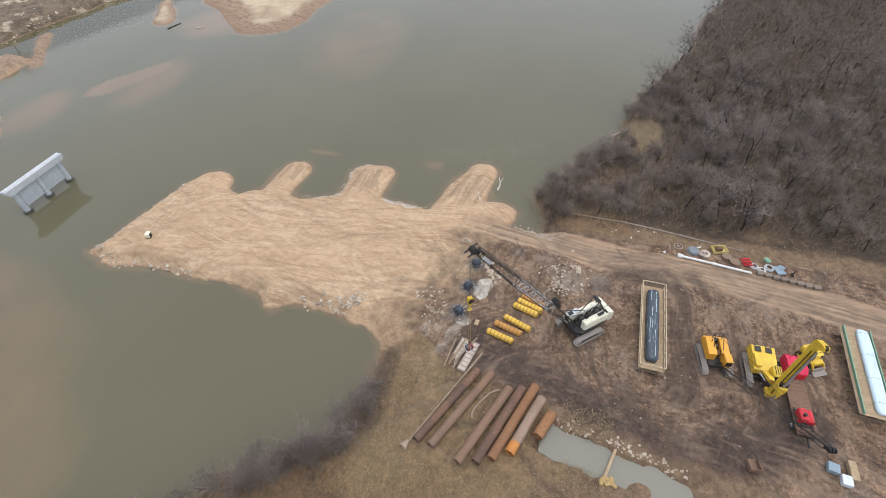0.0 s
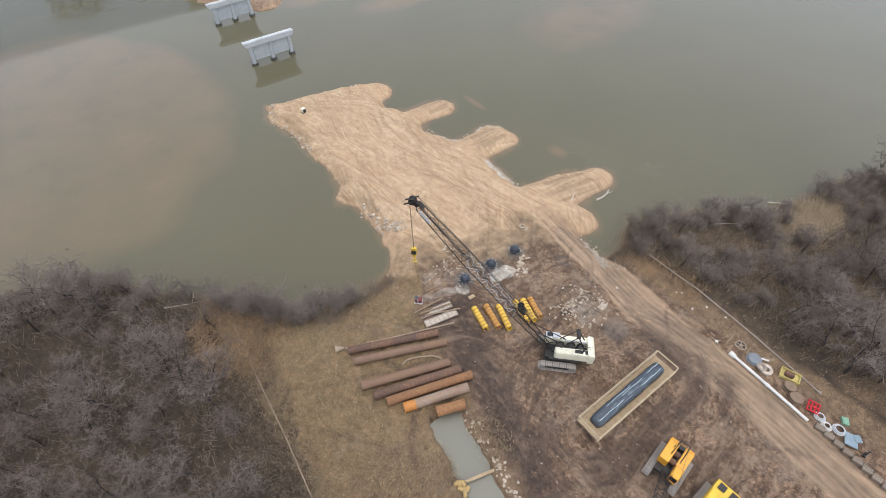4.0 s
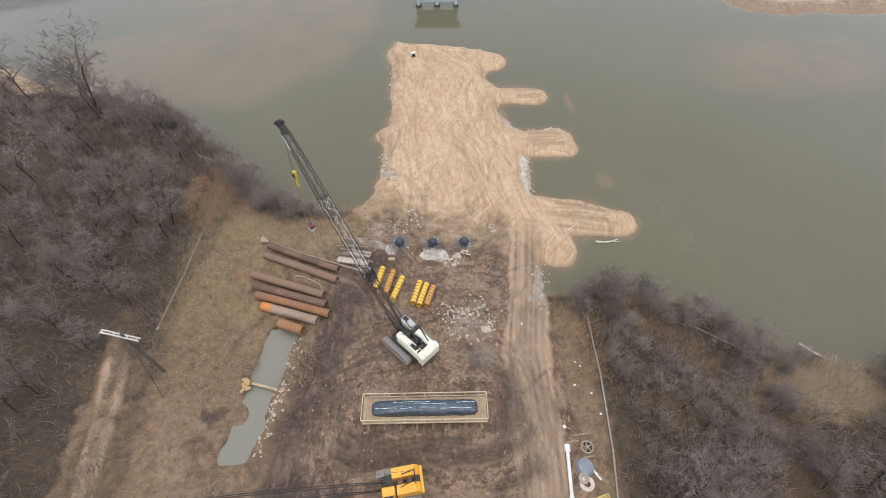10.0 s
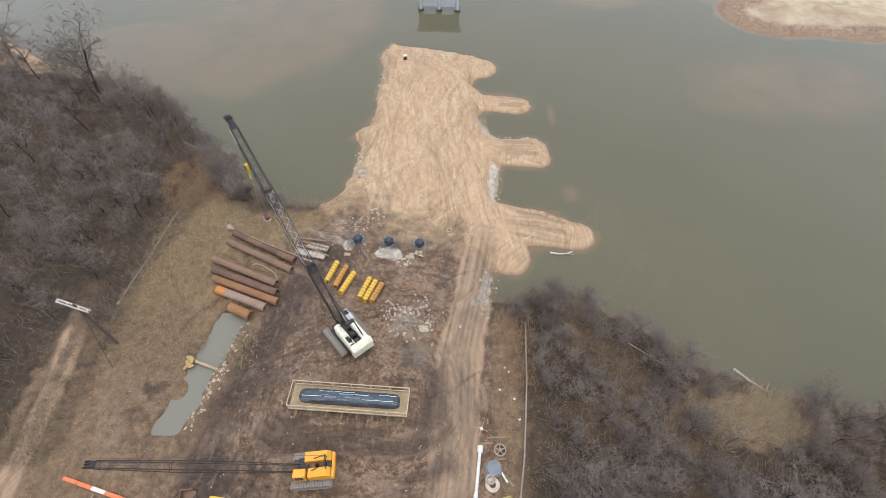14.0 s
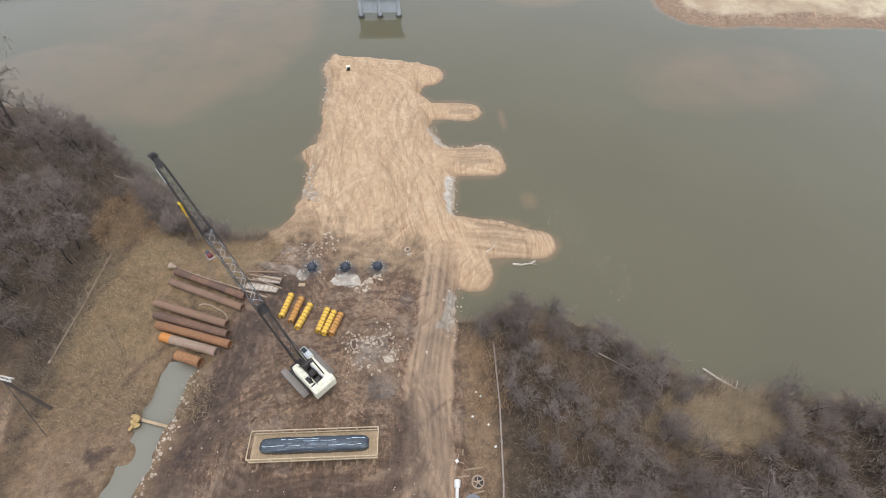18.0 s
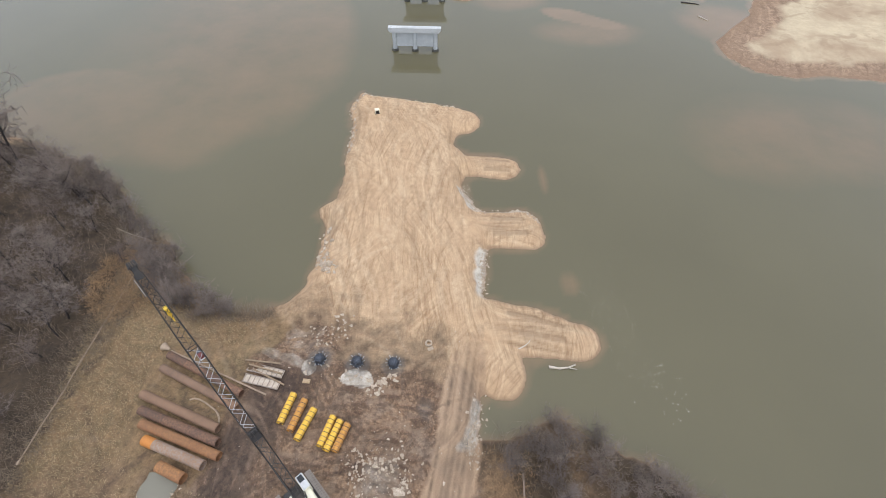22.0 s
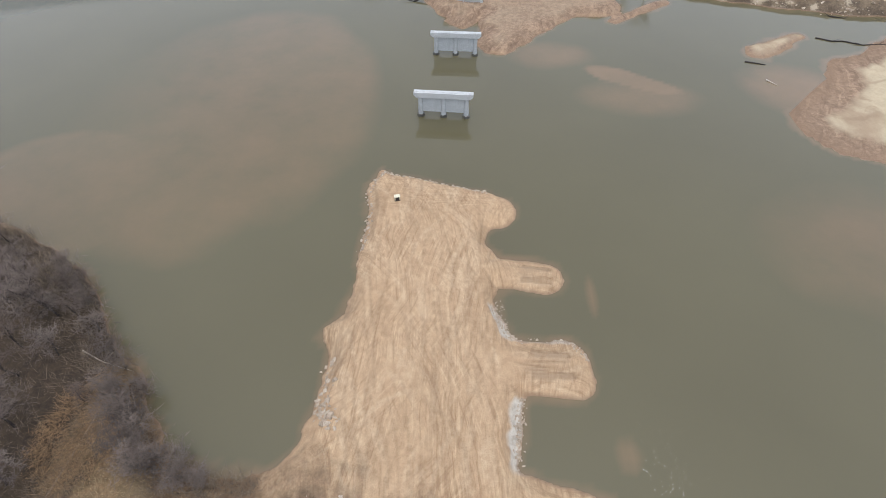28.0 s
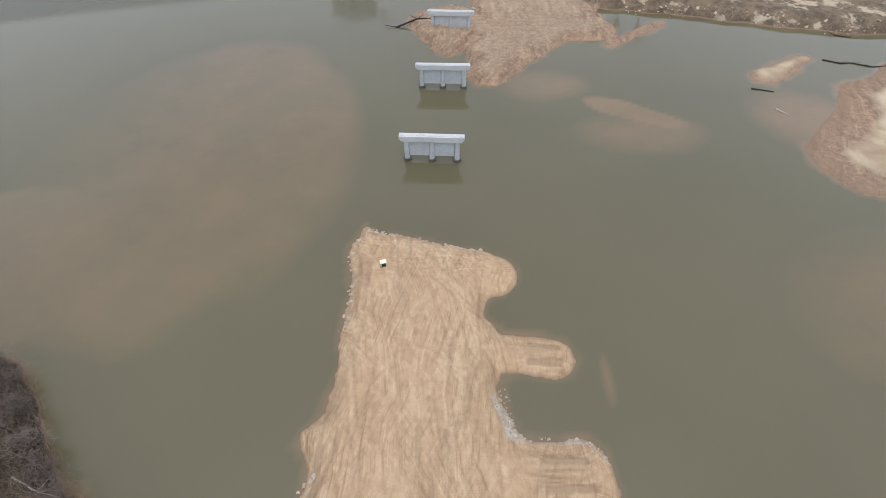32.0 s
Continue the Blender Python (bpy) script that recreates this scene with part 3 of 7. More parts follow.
class Tiles:
    """Points sorted into squares of 3 m, to find those near a place quickly."""

    def __init__(self, x, y):
        i, j = np.floor(x / 3).astype(int), np.floor(y / 3).astype(int)
        keep = np.flatnonzero((np.abs(i) < 40) & (np.abs(j) < 40))
        key = (i[keep] + 50) * 200 + j[keep] + 50
        order = np.argsort(key, kind="stable")
        self.keys, first = np.unique(key[order], return_index=True)
        self.lists = dict(zip(self.keys.tolist(), np.split(keep[order], first[1:])))

    def near(self, px, py, r):
        out = [self.lists[k] for i in range(math.floor((px - r) / 3), math.floor((px + r) / 3) + 1) for j in range(math.floor((py - r) / 3), math.floor((py + r) / 3) + 1)
               for k in [(i + 50) * 200 + j + 50] if k in self.lists]
        return np.concatenate(out) if out else np.zeros(0, int)


def tracks(x, y):
    """Wheel and blade marks: share of disturbed soil at each point."""
    r = np.zeros_like(x)
    g = np.random.default_rng(21)
    tiles = Tiles(x, y)

    def stroke(px, py, heading, length, bend, width, amp, pair):
        nonlocal r
        for off in ((-pair, pair) if pair else (0.0,)):
            qx, qy, a = px - off * math.sin(heading), py + off * math.cos(heading), heading
            n = 9
            for k in range(n):
                ex, ey = qx + length / n * math.cos(a), qy + length / n * math.sin(a)
                m = tiles.near((qx + ex) / 2, (qy + ey) / 2, length / n / 2 + 0.8)
                if len(m):
                    d, s = seg(x[m], y[m], qx, qy, ex, ey)
                    fade = math.sin(math.pi * (k + 0.7) / (n + 0.4)) ** 0.5
                    r[m] = np.maximum(r[m], amp * fade * np.exp(-(d / width) ** 2))
                qx, qy, a = ex, ey, a + bend / n

    for k in range(95):
        stroke(g.uniform(-12, 6), g.uniform(12, 58), radians(g.normal(97, 6 if k % 5 else 28)), g.uniform(5, 20), g.normal(0, 0.3 if k % 5 else 1.1), g.uniform(0.10, 0.18), 0.08 + 0.5 * g.random() ** 2.2, g.choice([0, 0.9, 1.1]))
    for k in range(16):
        stroke(-13, g.uniform(24, 34), radians(g.normal(70, 8)), g.uniform(3, 7), 0.2, 0.25, g.uniform(0.5, 1), 0)
    for cy, n, x0, x1, tilt in ((42.8, 7, 7, 14, -4), (29.2, 9, 8, 15, -2), (12.2, 10, 8, 19, -10)):
        for k in range(n):
            stroke(x0 + g.uniform(0, 2), cy + g.uniform(-1.8, 1.8), radians(tilt + g.normal(0, 3)), x1 - x0 - 2, g.normal(0, 0.1), 0.2, g.uniform(0.4, 1), 0)
    for off in (-1.7, -1.1, -0.35, 0.4, 1.0, 1.7):
        px, py = ROAD[0][0] + off, ROAD[0][1]
        for (ax, ay), (bx, by) in zip(ROAD, ROAD[1:]):
            stroke(ax + off + g.normal(0, 0.1), ay, math.atan2(by - ay, bx - ax), math.hypot(bx - ax, by - ay) * 1.15, 0, g.uniform(0.14, 0.3), g.uniform(0.4, 0.9), 0)
    for k in range(12):
        stroke(-1 + g.uniform(-1, 2.5), -20 + g.uniform(-2, 1), radians(30 + g.normal(0, 10)), g.uniform(9, 15), 2.6 + g.normal(0, 0.3), 0.16, g.uniform(0.4, 0.9), 0.9)
    for k in range(50):
        stroke(g.uniform(-22, 0), g.uniform(-34, 2), radians(g.normal(110, 35)), g.uniform(5, 14), g.normal(0, 0.9), g.uniform(0.12, 0.25), g.uniform(0.25, 0.8), g.choice([0, 1.0]))
    for ax, ay, bx, by in ((11, 14.3, 17.2, 12.5), (11.5, 11.6, 17, 10.6), (10.2, 30.4, 14.6, 30.3), (10.4, 27.6, 14.8, 27.7), (10.5, 43.9, 13.6, 43.6), (10.2, 41.7, 13.4, 41.6)):
        d, s = seg(x, y, ax, ay, bx, by)
        r = np.maximum(r, step(d + 0.12 * grain(x, y, 0.5, 18), 0.6, 0.3))
    return r


def bands(x, y, seed):
    """Broad blade passes over sand and yard."""
    r = np.zeros_like(x)
    g = np.random.default_rng(seed)
    tiles = Tiles(x, y)
    for k in range(260):
        if k < 120:
            px, py, a = g.uniform(-12, 7), g.uniform(10, 60), radians(g.normal(97, 14))
        elif k < 235:
            px, py, a = g.uniform(-32, 1), g.uniform(-36, 6), radians(g.normal(105, 40))
        else:
            px, py, a = g.uniform(7, 11), g.choice([12.2, 29, 42.6]) + g.normal(0, 1.4), radians(g.normal(-5, 5))
        length, bend, width, amp = g.uniform(4, 14), g.normal(0, 0.9), 0.22 + 0.6 * g.random() ** 2.5, g.uniform(0.3, 1.0)
        for q in range(8):
            ex, ey = px + length / 8 * math.cos(a), py + length / 8 * math.sin(a)
            m = tiles.near((px + ex) / 2, (py + ey) / 2, length / 16 + 1.2)
            if len(m):
                d, s = seg(x[m], y[m], px, py, ex, ey)
                r[m] = np.maximum(r[m], amp * math.sin(math.pi * (q + 0.6) / 8.2) * step(d + 0.2 * grain(x[m], y[m], 0.6, seed), width, 0.4 * width))
            px, py, a = ex, ey, a + bend / 8
    return r


def ground_marks(x, y):
    n = 0.9 * grain(x, y, 3.0, 12) + 0.5 * grain(x, y, 1.2, 13)
    sh = shapes(x, y)
    way = sh[1][0]
    bars = np.max([s[0] for s in sh[3:]], axis=0)
    yy = y - 5.5 * step(x + n, -6, -12)
    sand = np.maximum(step(way, -1.5, 0) * np.maximum(0.45 * step(yy + 2.2 * n, 3, 8) + 0.55 * step(yy + 2.2 * n, 8, 17), step(x, 6.6, 8.2) * step(y, 2.5, 4)), np.maximum(step(bars, -2, 0), step(sh[0][0] + n, np.interp(x, (-95, -75, -60), (9, 4, 0.5)), np.interp(x, (-95, -75, -60), (6, 2.5, 0.0))) * step(x, -60, -70) * step(sh[0][0], -1, 0)))
    road = step(line(x, y, ROAD) + 0.35 * n, 3.0, 1.9) * step(y, 16, 8)
    way_in = line(x, y, TRAIL)
    road = np.maximum(road, (0.55 * step(way_in + 0.3 * n, 2.0, 0.9) + 0.45 * step(np.abs(way_in - 0.8) + 0.15 * n, 0.5, 0.2)) * step(y + n, -4, -9))
    west = np.interp(y, (-60, -30, -22, -16, -10, -4, 2, 7, 12), (-30, -26, -24.5, -23, -22.2, -21, -19.5, -18.5, -16))
    mud = step(x + n, west - 1.0, west + 1.0) * step(x + 0.6 * n, 7.0, 5.2) * (step(yy + 2.2 * n, 7, 1) * 0.55 + step(yy + 2.4 * n, 15, 5) * 0.45)
    wander = 3.0 * grain(x, y, 7.0, 27) + 1.5 * n
    grass = step(x + n, -40, -37) * (0.25 + 0.75 * step(y + wander, -15, -6)) * step(x, -10, -16) * step(y, 40, 30) * (1 - mud)
    bare = np.maximum(step(line(x, y, TRAIL) + 0.6 * n, 2.2, 1.0) * (0.35 + 0.65 * step(y + n, -3, -8)), step(x + 1.5 * n, -44.5, -42.0) * step(x + n, 10.5, 8.0) * step(y + wander, -2, -9) * (1 - mud))
    bare = np.maximum(bare, 0.45 * step(np.abs(x - 7.6) + 0.5 * n, 2.8, 1.6) * step(y, 0, -3))
    bare = np.maximum(bare, step(np.abs(sh[0][0] - 0.8) + 0.4 * n, 1.8, 0.8) * step(x, -34, -30) * step(x, -5, -12))
    bare = np.maximum(bare, 0.9 * step(line(x, y, ((-24.5, -6), (-27, -16))) + n, 3.6, 2.0) * (1 - mud))
    reeds = 0.75 * step(np.hypot((x - 33) / 8.2, (y + 15.4) / 3.6) + 0.45 * n, 1.2, 0.5)
    bare = np.maximum(bare, (0.3 + 0.3 * grain(x, y, 5.0, 71)) * step(x + n, 8.5, 11) * step(x + 3 * n, 56, 44) * step(y, -42, -32))
    worked = step(line(x, y, ((-15.5, 5), (-18, -1), (-19.5, -7), (-21, -12), (-23, -19), (-21, -25), (-17, -31))) + 0.9 * n, 3.6, 1.4)
    worked = np.maximum(worked, 0.75 * step(line(x, y, ((-17, -18.4), (-9, -19.0), (-2, -19.4), (0.4, -17), (0.4, -12))) + 0.8 * n, 2.2, 0.7))
    worked = np.maximum(worked, 0.6 * step(line(x, y, ((-12, -26), (-4, -24), (1, -21))) + 0.8 * n, 1.6, 0.5)) * np.maximum(mud, 0.2)
    holes = step(grain(x, y, 1.5, 31) + 0.5 * grain(x, y, 0.7, 32), 0.35, 0.7) * step(np.hypot((x + 29.6) / 3.6, (y + 13.5) / 5.5), 1.1, 0.7)
    holes = np.maximum(holes, 0.8 * step(grain(x, y, 1.2, 33), 0.3, 0.6) * step(np.hypot((x + 29.5) / 2.6, (y + 20) / 4), 1.1, 0.7))
    holes = np.maximum(holes, step(grain(x, y, 1.1, 34) + 0.4 * n, 0.0, 0.5) * step(np.abs(x - np.interp(y, (-30, -4, 6, 14, 22), (-39, -38.8, -38, -36, -34))), 2.4, 0.8) * step(y, -16, -12))
    plat, along = seg(x, y, -14.5, -15, -3.3, -15.4)
    edge = line(x, y, DITCH)
    hill = np.minimum(plat + 0.8 * grain(x, y, 6, 44), edge + 2 + 0.8 * grain(x, y, 6, 45))
    run = 0.07 * (x - 1.3 * y)
    flow = 0.5 + (0.2 * grain(hill, 1.4 * run, 0.42, 41) + 0.22 * grain(hill, run * 2.2, 0.25, 42)) * (0.35 + 0.65 * step(grain(x, y, 5, 46), -0.5, 0.4)) * step(road, 0.6, 0.0) + 0.12 * grain(x, y, 3.5, 43) + 0.1 * grain(x, y, 1.2, 47)
    gray = np.maximum.reduce([step(np.hypot((x + 7.0) / 1.8, (y - 5.5) / 0.85) + 0.6 * n, 1.0, 0.85), step(np.hypot((x + 12.3) / 0.8, (y - 6.9) / 0.9) + 0.6 * n, 1.0, 0.8),
                              0.4 * step(line(x, y, ((-17.6, 8.6), (-14.6, 8.0), (-12.6, 7))) + 0.5 * n, 0.75, 0.3),
                              0.25 * step(line(x, y, ((-15.5, 9.6), (-11.5, 9.8))) + 0.5 * n, 0.6, 0.3), 0.25 * step(line(x, y, ((-15, 11.2), (-12, 11.4))) + 0.5 * n, 0.6, 0.3),
                              0.7 * step(line(x, y, ((-25.7, -5), (-26.1, -8.5))) + 0.3 * n, 0.4, 0.15), 0.35 * step(np.hypot((x + 3.4) / 3.2, (y + 4.6) / 2.8) + 0.4 * n, 1.1, 0.5),
                              0.9 * step(np.abs(sh[1][0] - 0.6) + 0.3 * n, 1.1, 0.5) * np.maximum(step(np.abs(y - 35), 3.4, 2) * step(x, 4, 6), step(np.abs(y - 21), 5, 3) * step(x, 4, 6)),
                              0.8 * step(np.abs(sh[1][0] - 0.6) + 0.5 * n, 1.2, 0.5) * step(np.abs(y - 0.5), 3.6, 2.0) * step(x, 2, 4)])
    return {"sand": sand, "road": road, "mud": mud, "grass": np.maximum(grass, reeds), "bare": bare, "gray": gray, "damp": np.maximum.reduce([0.8 * step(np.hypot((x + 2.4) / 1.5, (y + 9.2) / 1.4) + 0.45 * n, 1.1, 0.4), 0.6 * step(np.hypot((x - 0.8) / 0.9, (y - 1.7) / 1.6) + 0.45 * n, 1.1, 0.3)] + [0.8 * step(np.hypot(x - a, y - b) + 0.3 * n, 1.7, 1.0) for a, b in ((-11.2, 7.7), (-6.95, 7.4), (-2.85, 7.2))]), "scrape": np.maximum(bands(x, y, 51), 0.9 * step(np.abs(way - 1.6) + 0.8 * n, 1.5, 0.4) * step(np.abs(y - 53), 6, 3) * step(x, -8, -10)), "smear": bands(x, y, 52), "flow": np.clip(flow, 0, 1), "dark": np.maximum(worked, 0.85 * holes), "dry": np.maximum.reduce([step(sh[5][0] + 3.0 * grain(x, y, 14, 19) + 0.4 * n, 6.0, 7.2), 0.25 * step(sh[3][0] + 2.2 * grain(x, y, 5, 20), 2.0, 4.5), step(sh[6][0] + 0.8 * n, 1.0, 2.0)]), "silty": step(bars, -1, 0.3), "verge": step(sh[2][0], -0.5, 0.5), "rut": tracks(x, y), "ridge": tracks(x + 0.42, y + 0.22)}


def finer(a, lo, hi, fine):
    """Grid lines with a closer spacing between lo and hi."""
    return np.concatenate([a[a < lo], np.arange(lo, hi, fine), a[a >= hi]])


GROUND_X = finer(spaced(-50, 24, 0.32, (-125, 125), 1.7, 2400), -21, 7, 0.16)
GROUND_Y = finer(spaced(-46, 66, 0.3, (-75, 160), 1.7, 2400), -32, 62, 0.2)


def ground_height(x, y):
    return land(x, y) - 0.045 * tracks(x, y)


ground = tagged(sheet("ground", GROUND_X, GROUND_Y, ground_height, ground_marks, M_EARTH), "brown earth and sand with wheel ruts and dry grass", "ground", kind="structure")


# ---- river ----
def silt(x, y):
    near = np.max([s[0] for s in shapes(x, y)], axis=0)
    s = 0.4 * step(near + 0.4 * grain(x, y, 3, 15), -1.1, 0.1)
    n = 6 * grain(x, y, 22, 16) + 2.5 * grain(x, y, 8, 17)
    plume = 0.27 * step(np.hypot((x + 46) / 32, (y - 84) / 42) + 0.02 * n, 1.06, 0.8) * step(x, -85, -40)
    plume = np.maximum(plume, 0.25 * step(np.hypot((x + 62) / 18, (y - 58) / 17) + 0.02 * n, 1.05, 0.85))
    u, v = (x - 34) * 0.9 - (y - 94) * 0.44, (x - 34) * 0.44 + (y - 94) * 0.9
    shoal = np.maximum(0.5 * step(np.hypot(u / 12.5, (v - 2.5) / 3.8) + 0.06 * n, 1.05, 0.75), 0.33 * step(np.hypot((x - 36) / 16, (y - 89) / 9) + 0.03 * n, 1.1, 0.3))
    shoal = np.maximum(shoal, 0.4 * step(np.hypot((x - 20) / 13, (y - 106) / 9) + 0.04 * n, 1.1, 0.3))
    shoal = np.maximum(shoal, 0.5 * step(np.hypot((x - 68) / 14, (y - 94) / 14) + 0.04 * n, 1.1, 0.3))
    spot = 0.35 * np.maximum(step(np.hypot((x - 19.6) / 1.6, (y - 19.4) / 2.2) + 0.05 * n, 1.2, 0.2), step(np.hypot((x - 19) / 1.0, (y - 40) / 4) + 0.05 * n, 1.2, 0.2))
    east = 0.25 * step(np.hypot((x - 62) / 26, (y - 50) / 18) + 0.03 * n, 1.1, 0.4)
    return {"silt": np.maximum.reduce([s, plume, shoal, spot, east])}


river = tagged(sheet("water", spaced(-110, 120, 1.0, (-200, 200), 20, 2400), spaced(-35, 175, 1.0, (-200, 260), 20, 2400), lambda x, y: 0 * x + WATER, silt, M_WATER),
               "still olive-brown river water with silty plumes", "water", kind="structure")
pts = []
for k in range(41):
    s = k / 40 * (len(DITCH) - 1)
    i = min(int(s), len(DITCH) - 2)
    f = s - i
    px, py = DITCH[i][0] * (1 - f) + DITCH[i + 1][0] * f, DITCH[i][1] * (1 - f) + DITCH[i + 1][1] * f
    pts.append((px, py))
g = Geo()
g.add([(x + w, y, -0.37) for x, y in pts for w in (-2.6, 2.6)], [(2 * k, 2 * k + 1, 2 * k + 3, 2 * k + 2) for k in range(40)])
single("ditch_water", g, M_PUDDLE, "shallow milky grey water standing in the ditch", "water", kind="structure")


# ---- woods ----
def limbs_mesh(name, segs, sides):
    """Bulk mesh of tapered limbs; a zero end radius gives a spike."""
    me = bpy.data.meshes.new(name)
    a = np.array([s[0] for s in segs], float)
    b = np.array([s[1] for s in segs], float)
    ra = np.array([s[2] for s in segs], float)
    rb = np.array([s[3] for s in segs], float)
    d = b - a
    d /= np.linalg.norm(d, axis=1)[:, None] + 1e-9
    ref = np.where(np.abs(d[:, 2:3]) < 0.9, [[0, 0, 1.0]], [[1.0, 0, 0]])
    u = np.cross(d, ref)
    u /= np.linalg.norm(u, axis=1)[:, None] + 1e-9
    w = np.cross(d, u)
    spike = bool(np.all(rb <= 0))
    ang = [2 * math.pi * k / sides for k in range(sides)]
    rings = [a + ra[:, None] * (u * math.cos(t) + w * math.sin(t)) for t in ang]
    if spike:
        v = np.stack(rings + [b], 1)
        per = sides + 1
        f = [(k, (k + 1) % sides, sides) for k in range(sides)]
    else:
        v = np.stack(rings + [b + rb[:, None] * (u * math.cos(t) + w * math.sin(t)) for t in ang], 1)
        per = 2 * sides
        f = [(k, (k + 1) % sides, sides + (k + 1) % sides, sides + k) for k in range(sides)]
    faces = (np.arange(len(a))[:, None, None] * per + np.array(f)[None]).reshape(-1, len(f[0])).astype(np.int32)
    n = faces.shape[1]
    me.vertices.add(len(a) * per)
    me.vertices.foreach_set("co", v.astype(np.float32).ravel())
    me.loops.add(faces.size)
    me.loops.foreach_set("vertex_index", faces.ravel())
    me.polygons.add(len(faces))
    me.polygons.foreach_set("loop_start", np.arange(0, faces.size, n, dtype=np.int32))
    me.update()
    me.validate()
    return me


def unit(v):
    return v / (np.linalg.norm(v) + 1e-9)


def grow(seed, height, spread, forks, twigs, lean=0.0):
    """Bare tree: trunk and limbs, thin branches, twigs."""
    g = np.random.default_rng(seed)
    wood, thin, fine = [], [], []

    def limb(p, d, length, r, depth):
        n = 4 if depth < 2 else 3
        for k in range(n):
            q = p + d * length / n
            r2 = r * (0.86 if depth < 2 else 0.72)
            (wood if depth < 2 else thin).append((p, q, r, r2))
            if depth < 3 and (k > 0 or depth > 0):
                for _ in range(forks[depth] if k < n - 1 else forks[depth] + 1):
                    side = unit(g.normal(0, 1, 3) * (1, 1, 0.55))
                    nd = unit(d * g.uniform(0.25, 0.7) + side * spread + (0, 0, 0.22))
                    limb(q, nd, length * g.uniform(0.42, 0.68), r2 * g.uniform(0.4, 0.6), depth + 1)
            if depth >= 2:
                for _ in range(twigs):
                    td = unit(d * 0.7 + g.normal(0, 0.75, 3) + (0, 0, 0.2))
                    s = p + (q - p) * g.random()
                    fine.append((s, s + td * g.uniform(0.45, 1.2), 0.021, 0.0))
            p, r = q, r2
            d = unit(d + g.normal(0, 0.14, 3) + (0, 0, 0.05 if depth == 0 else 0.02))

    limb(np.zeros(3) - (0, 0, 0.3), unit(np.array([lean, 0.2 * lean, 1.0])), height * 0.62, 0.033 * height / 2, 0)
    return wood, thin, fine


TREES = []
for k, (h, sp, fk, tw, ln) in enumerate(((8.5, 0.85, (2, 2, 1), 3, 0.05), (7.5, 1.0, (2, 2, 1), 3, 0.25), (9.5, 0.75, (2, 2, 1), 3, -0.1), (6.5, 1.1, (3, 2, 1), 2, 0.15), (8.0, 0.9, (2, 2, 1), 3, -0.3), (7.0, 0.95, (2, 2, 1), 4, 0.1))):
    wood, thin, fine = grow(100 + k, h, sp, fk, tw, ln)
    g = np.random.default_rng(k)
    thin = [thin[i] for i in sorted(g.choice(len(thin), min(len(thin), 220), replace=False))]
    fine = [fine[i] for i in sorted(g.choice(len(fine), min(len(fine), 700), replace=False))]
    thin = [(a, b, max(1.2 * r0, 0.032), max(1.2 * r1, 0.024)) for a, b, r0, r1 in thin]
    bm = bmesh.new()
    bm.from_mesh(limbs_mesh("branches", thin, 3))
    bm.from_mesh(limbs_mesh("twigs", fine, 3))
    crown = bpy.data.meshes.new("crown")
    bm.to_mesh(crown)
    bm.free()
    TREES.append((limbs_mesh("trunk", wood, 5), crown, wood, thin, fine))

SHRUBS = []
for k in range(4):
    main, thin, fine = [], [], []
    gs = np.random.default_rng(300 + k)
    for stem in range(6):
        w, t, f = grow(310 + 10 * k + stem, gs.uniform(2.6, 4.2), 0.8, (1, 1, 1), 2, gs.uniform(0.1, 0.5))
        a = gs.uniform(0, 6.28)
        rot = np.array([[math.cos(a), -math.sin(a), 0], [math.sin(a), math.cos(a), 0], [0, 0, 1]])
        off = np.array([gs.normal(0, 0.03), gs.normal(0, 0.03), 0])
        chain = [w.pop(0)]
        while True:
            nxt = [s for s in w if np.allclose(s[0], chain[-1][1])]
            if not nxt:
                break
            best = max(nxt, key=lambda s: s[2])
            chain.append(best)
            w = [s for s in w if s is not best]
        for dst, src in ((main, chain), (thin, w + t), (fine, f)):
            dst += [(rot @ s[0] + off, rot @ s[1] + off, max(0.034, s[2] * 0.8), max(0.026, s[3] * 0.8) if s[3] > 0 else 0.0) for s in src]
    thin = [thin[i] for i in sorted(gs.choice(len(thin), min(len(thin), 150), replace=False))]
    fine = [(a, b, 0.028, 0.0) for a, b, *_ in (fine[i] for i in sorted(gs.choice(len(fine), min(len(fine), 230), replace=False)))]
    bm = bmesh.new()
    bm.from_mesh(limbs_mesh("branches", thin, 3))
    bm.from_mesh(limbs_mesh("twigs", fine, 3))
    crown = bpy.data.meshes.new("crown")
    bm.to_mesh(crown)
    bm.free()
    SHRUBS.append((limbs_mesh("trunk", main, 4), crown))


def shrub(kind, x, y, size, turn):
    ob = thing("shrub", "leafless many-stemmed grey shrub on the bank", "shrub", (x, y, gz(x, y)), turn, "bare shrubs of the river bank")
    ob.scale = (size, size, size)
    part("trunk", SHRUBS[kind][0], M_BARKL, ob)
    part("crown", SHRUBS[kind][1], M_TWIGL, ob)
    return ob


TREE_LABELS = ("bare grey-brown tree with a fine twiggy crown", "leaning bare tree at the wood's edge", "tall slim leafless tree with grey branches",
               "low spreading bare tree with many limbs", "leaning leafless tree over the brush", "small bare tree with dense twigs")


def tree(kind, x, y, size, turn):
    ob = thing("tree", TREE_LABELS[kind], "tree", (x, y, gz(x, y)), turn, "bare trees of the river woods")
    ob.scale = (size, size, size * 0.96)
    t, c = TREES[kind][:2]
    part("trunk", t, M_BARK, ob)
    part("crown", c, M_TWIG, ob)
    return ob


def shore_gap(x, y):
    return float(np.interp(x, SHORE_X, SHORE_Y)) - y


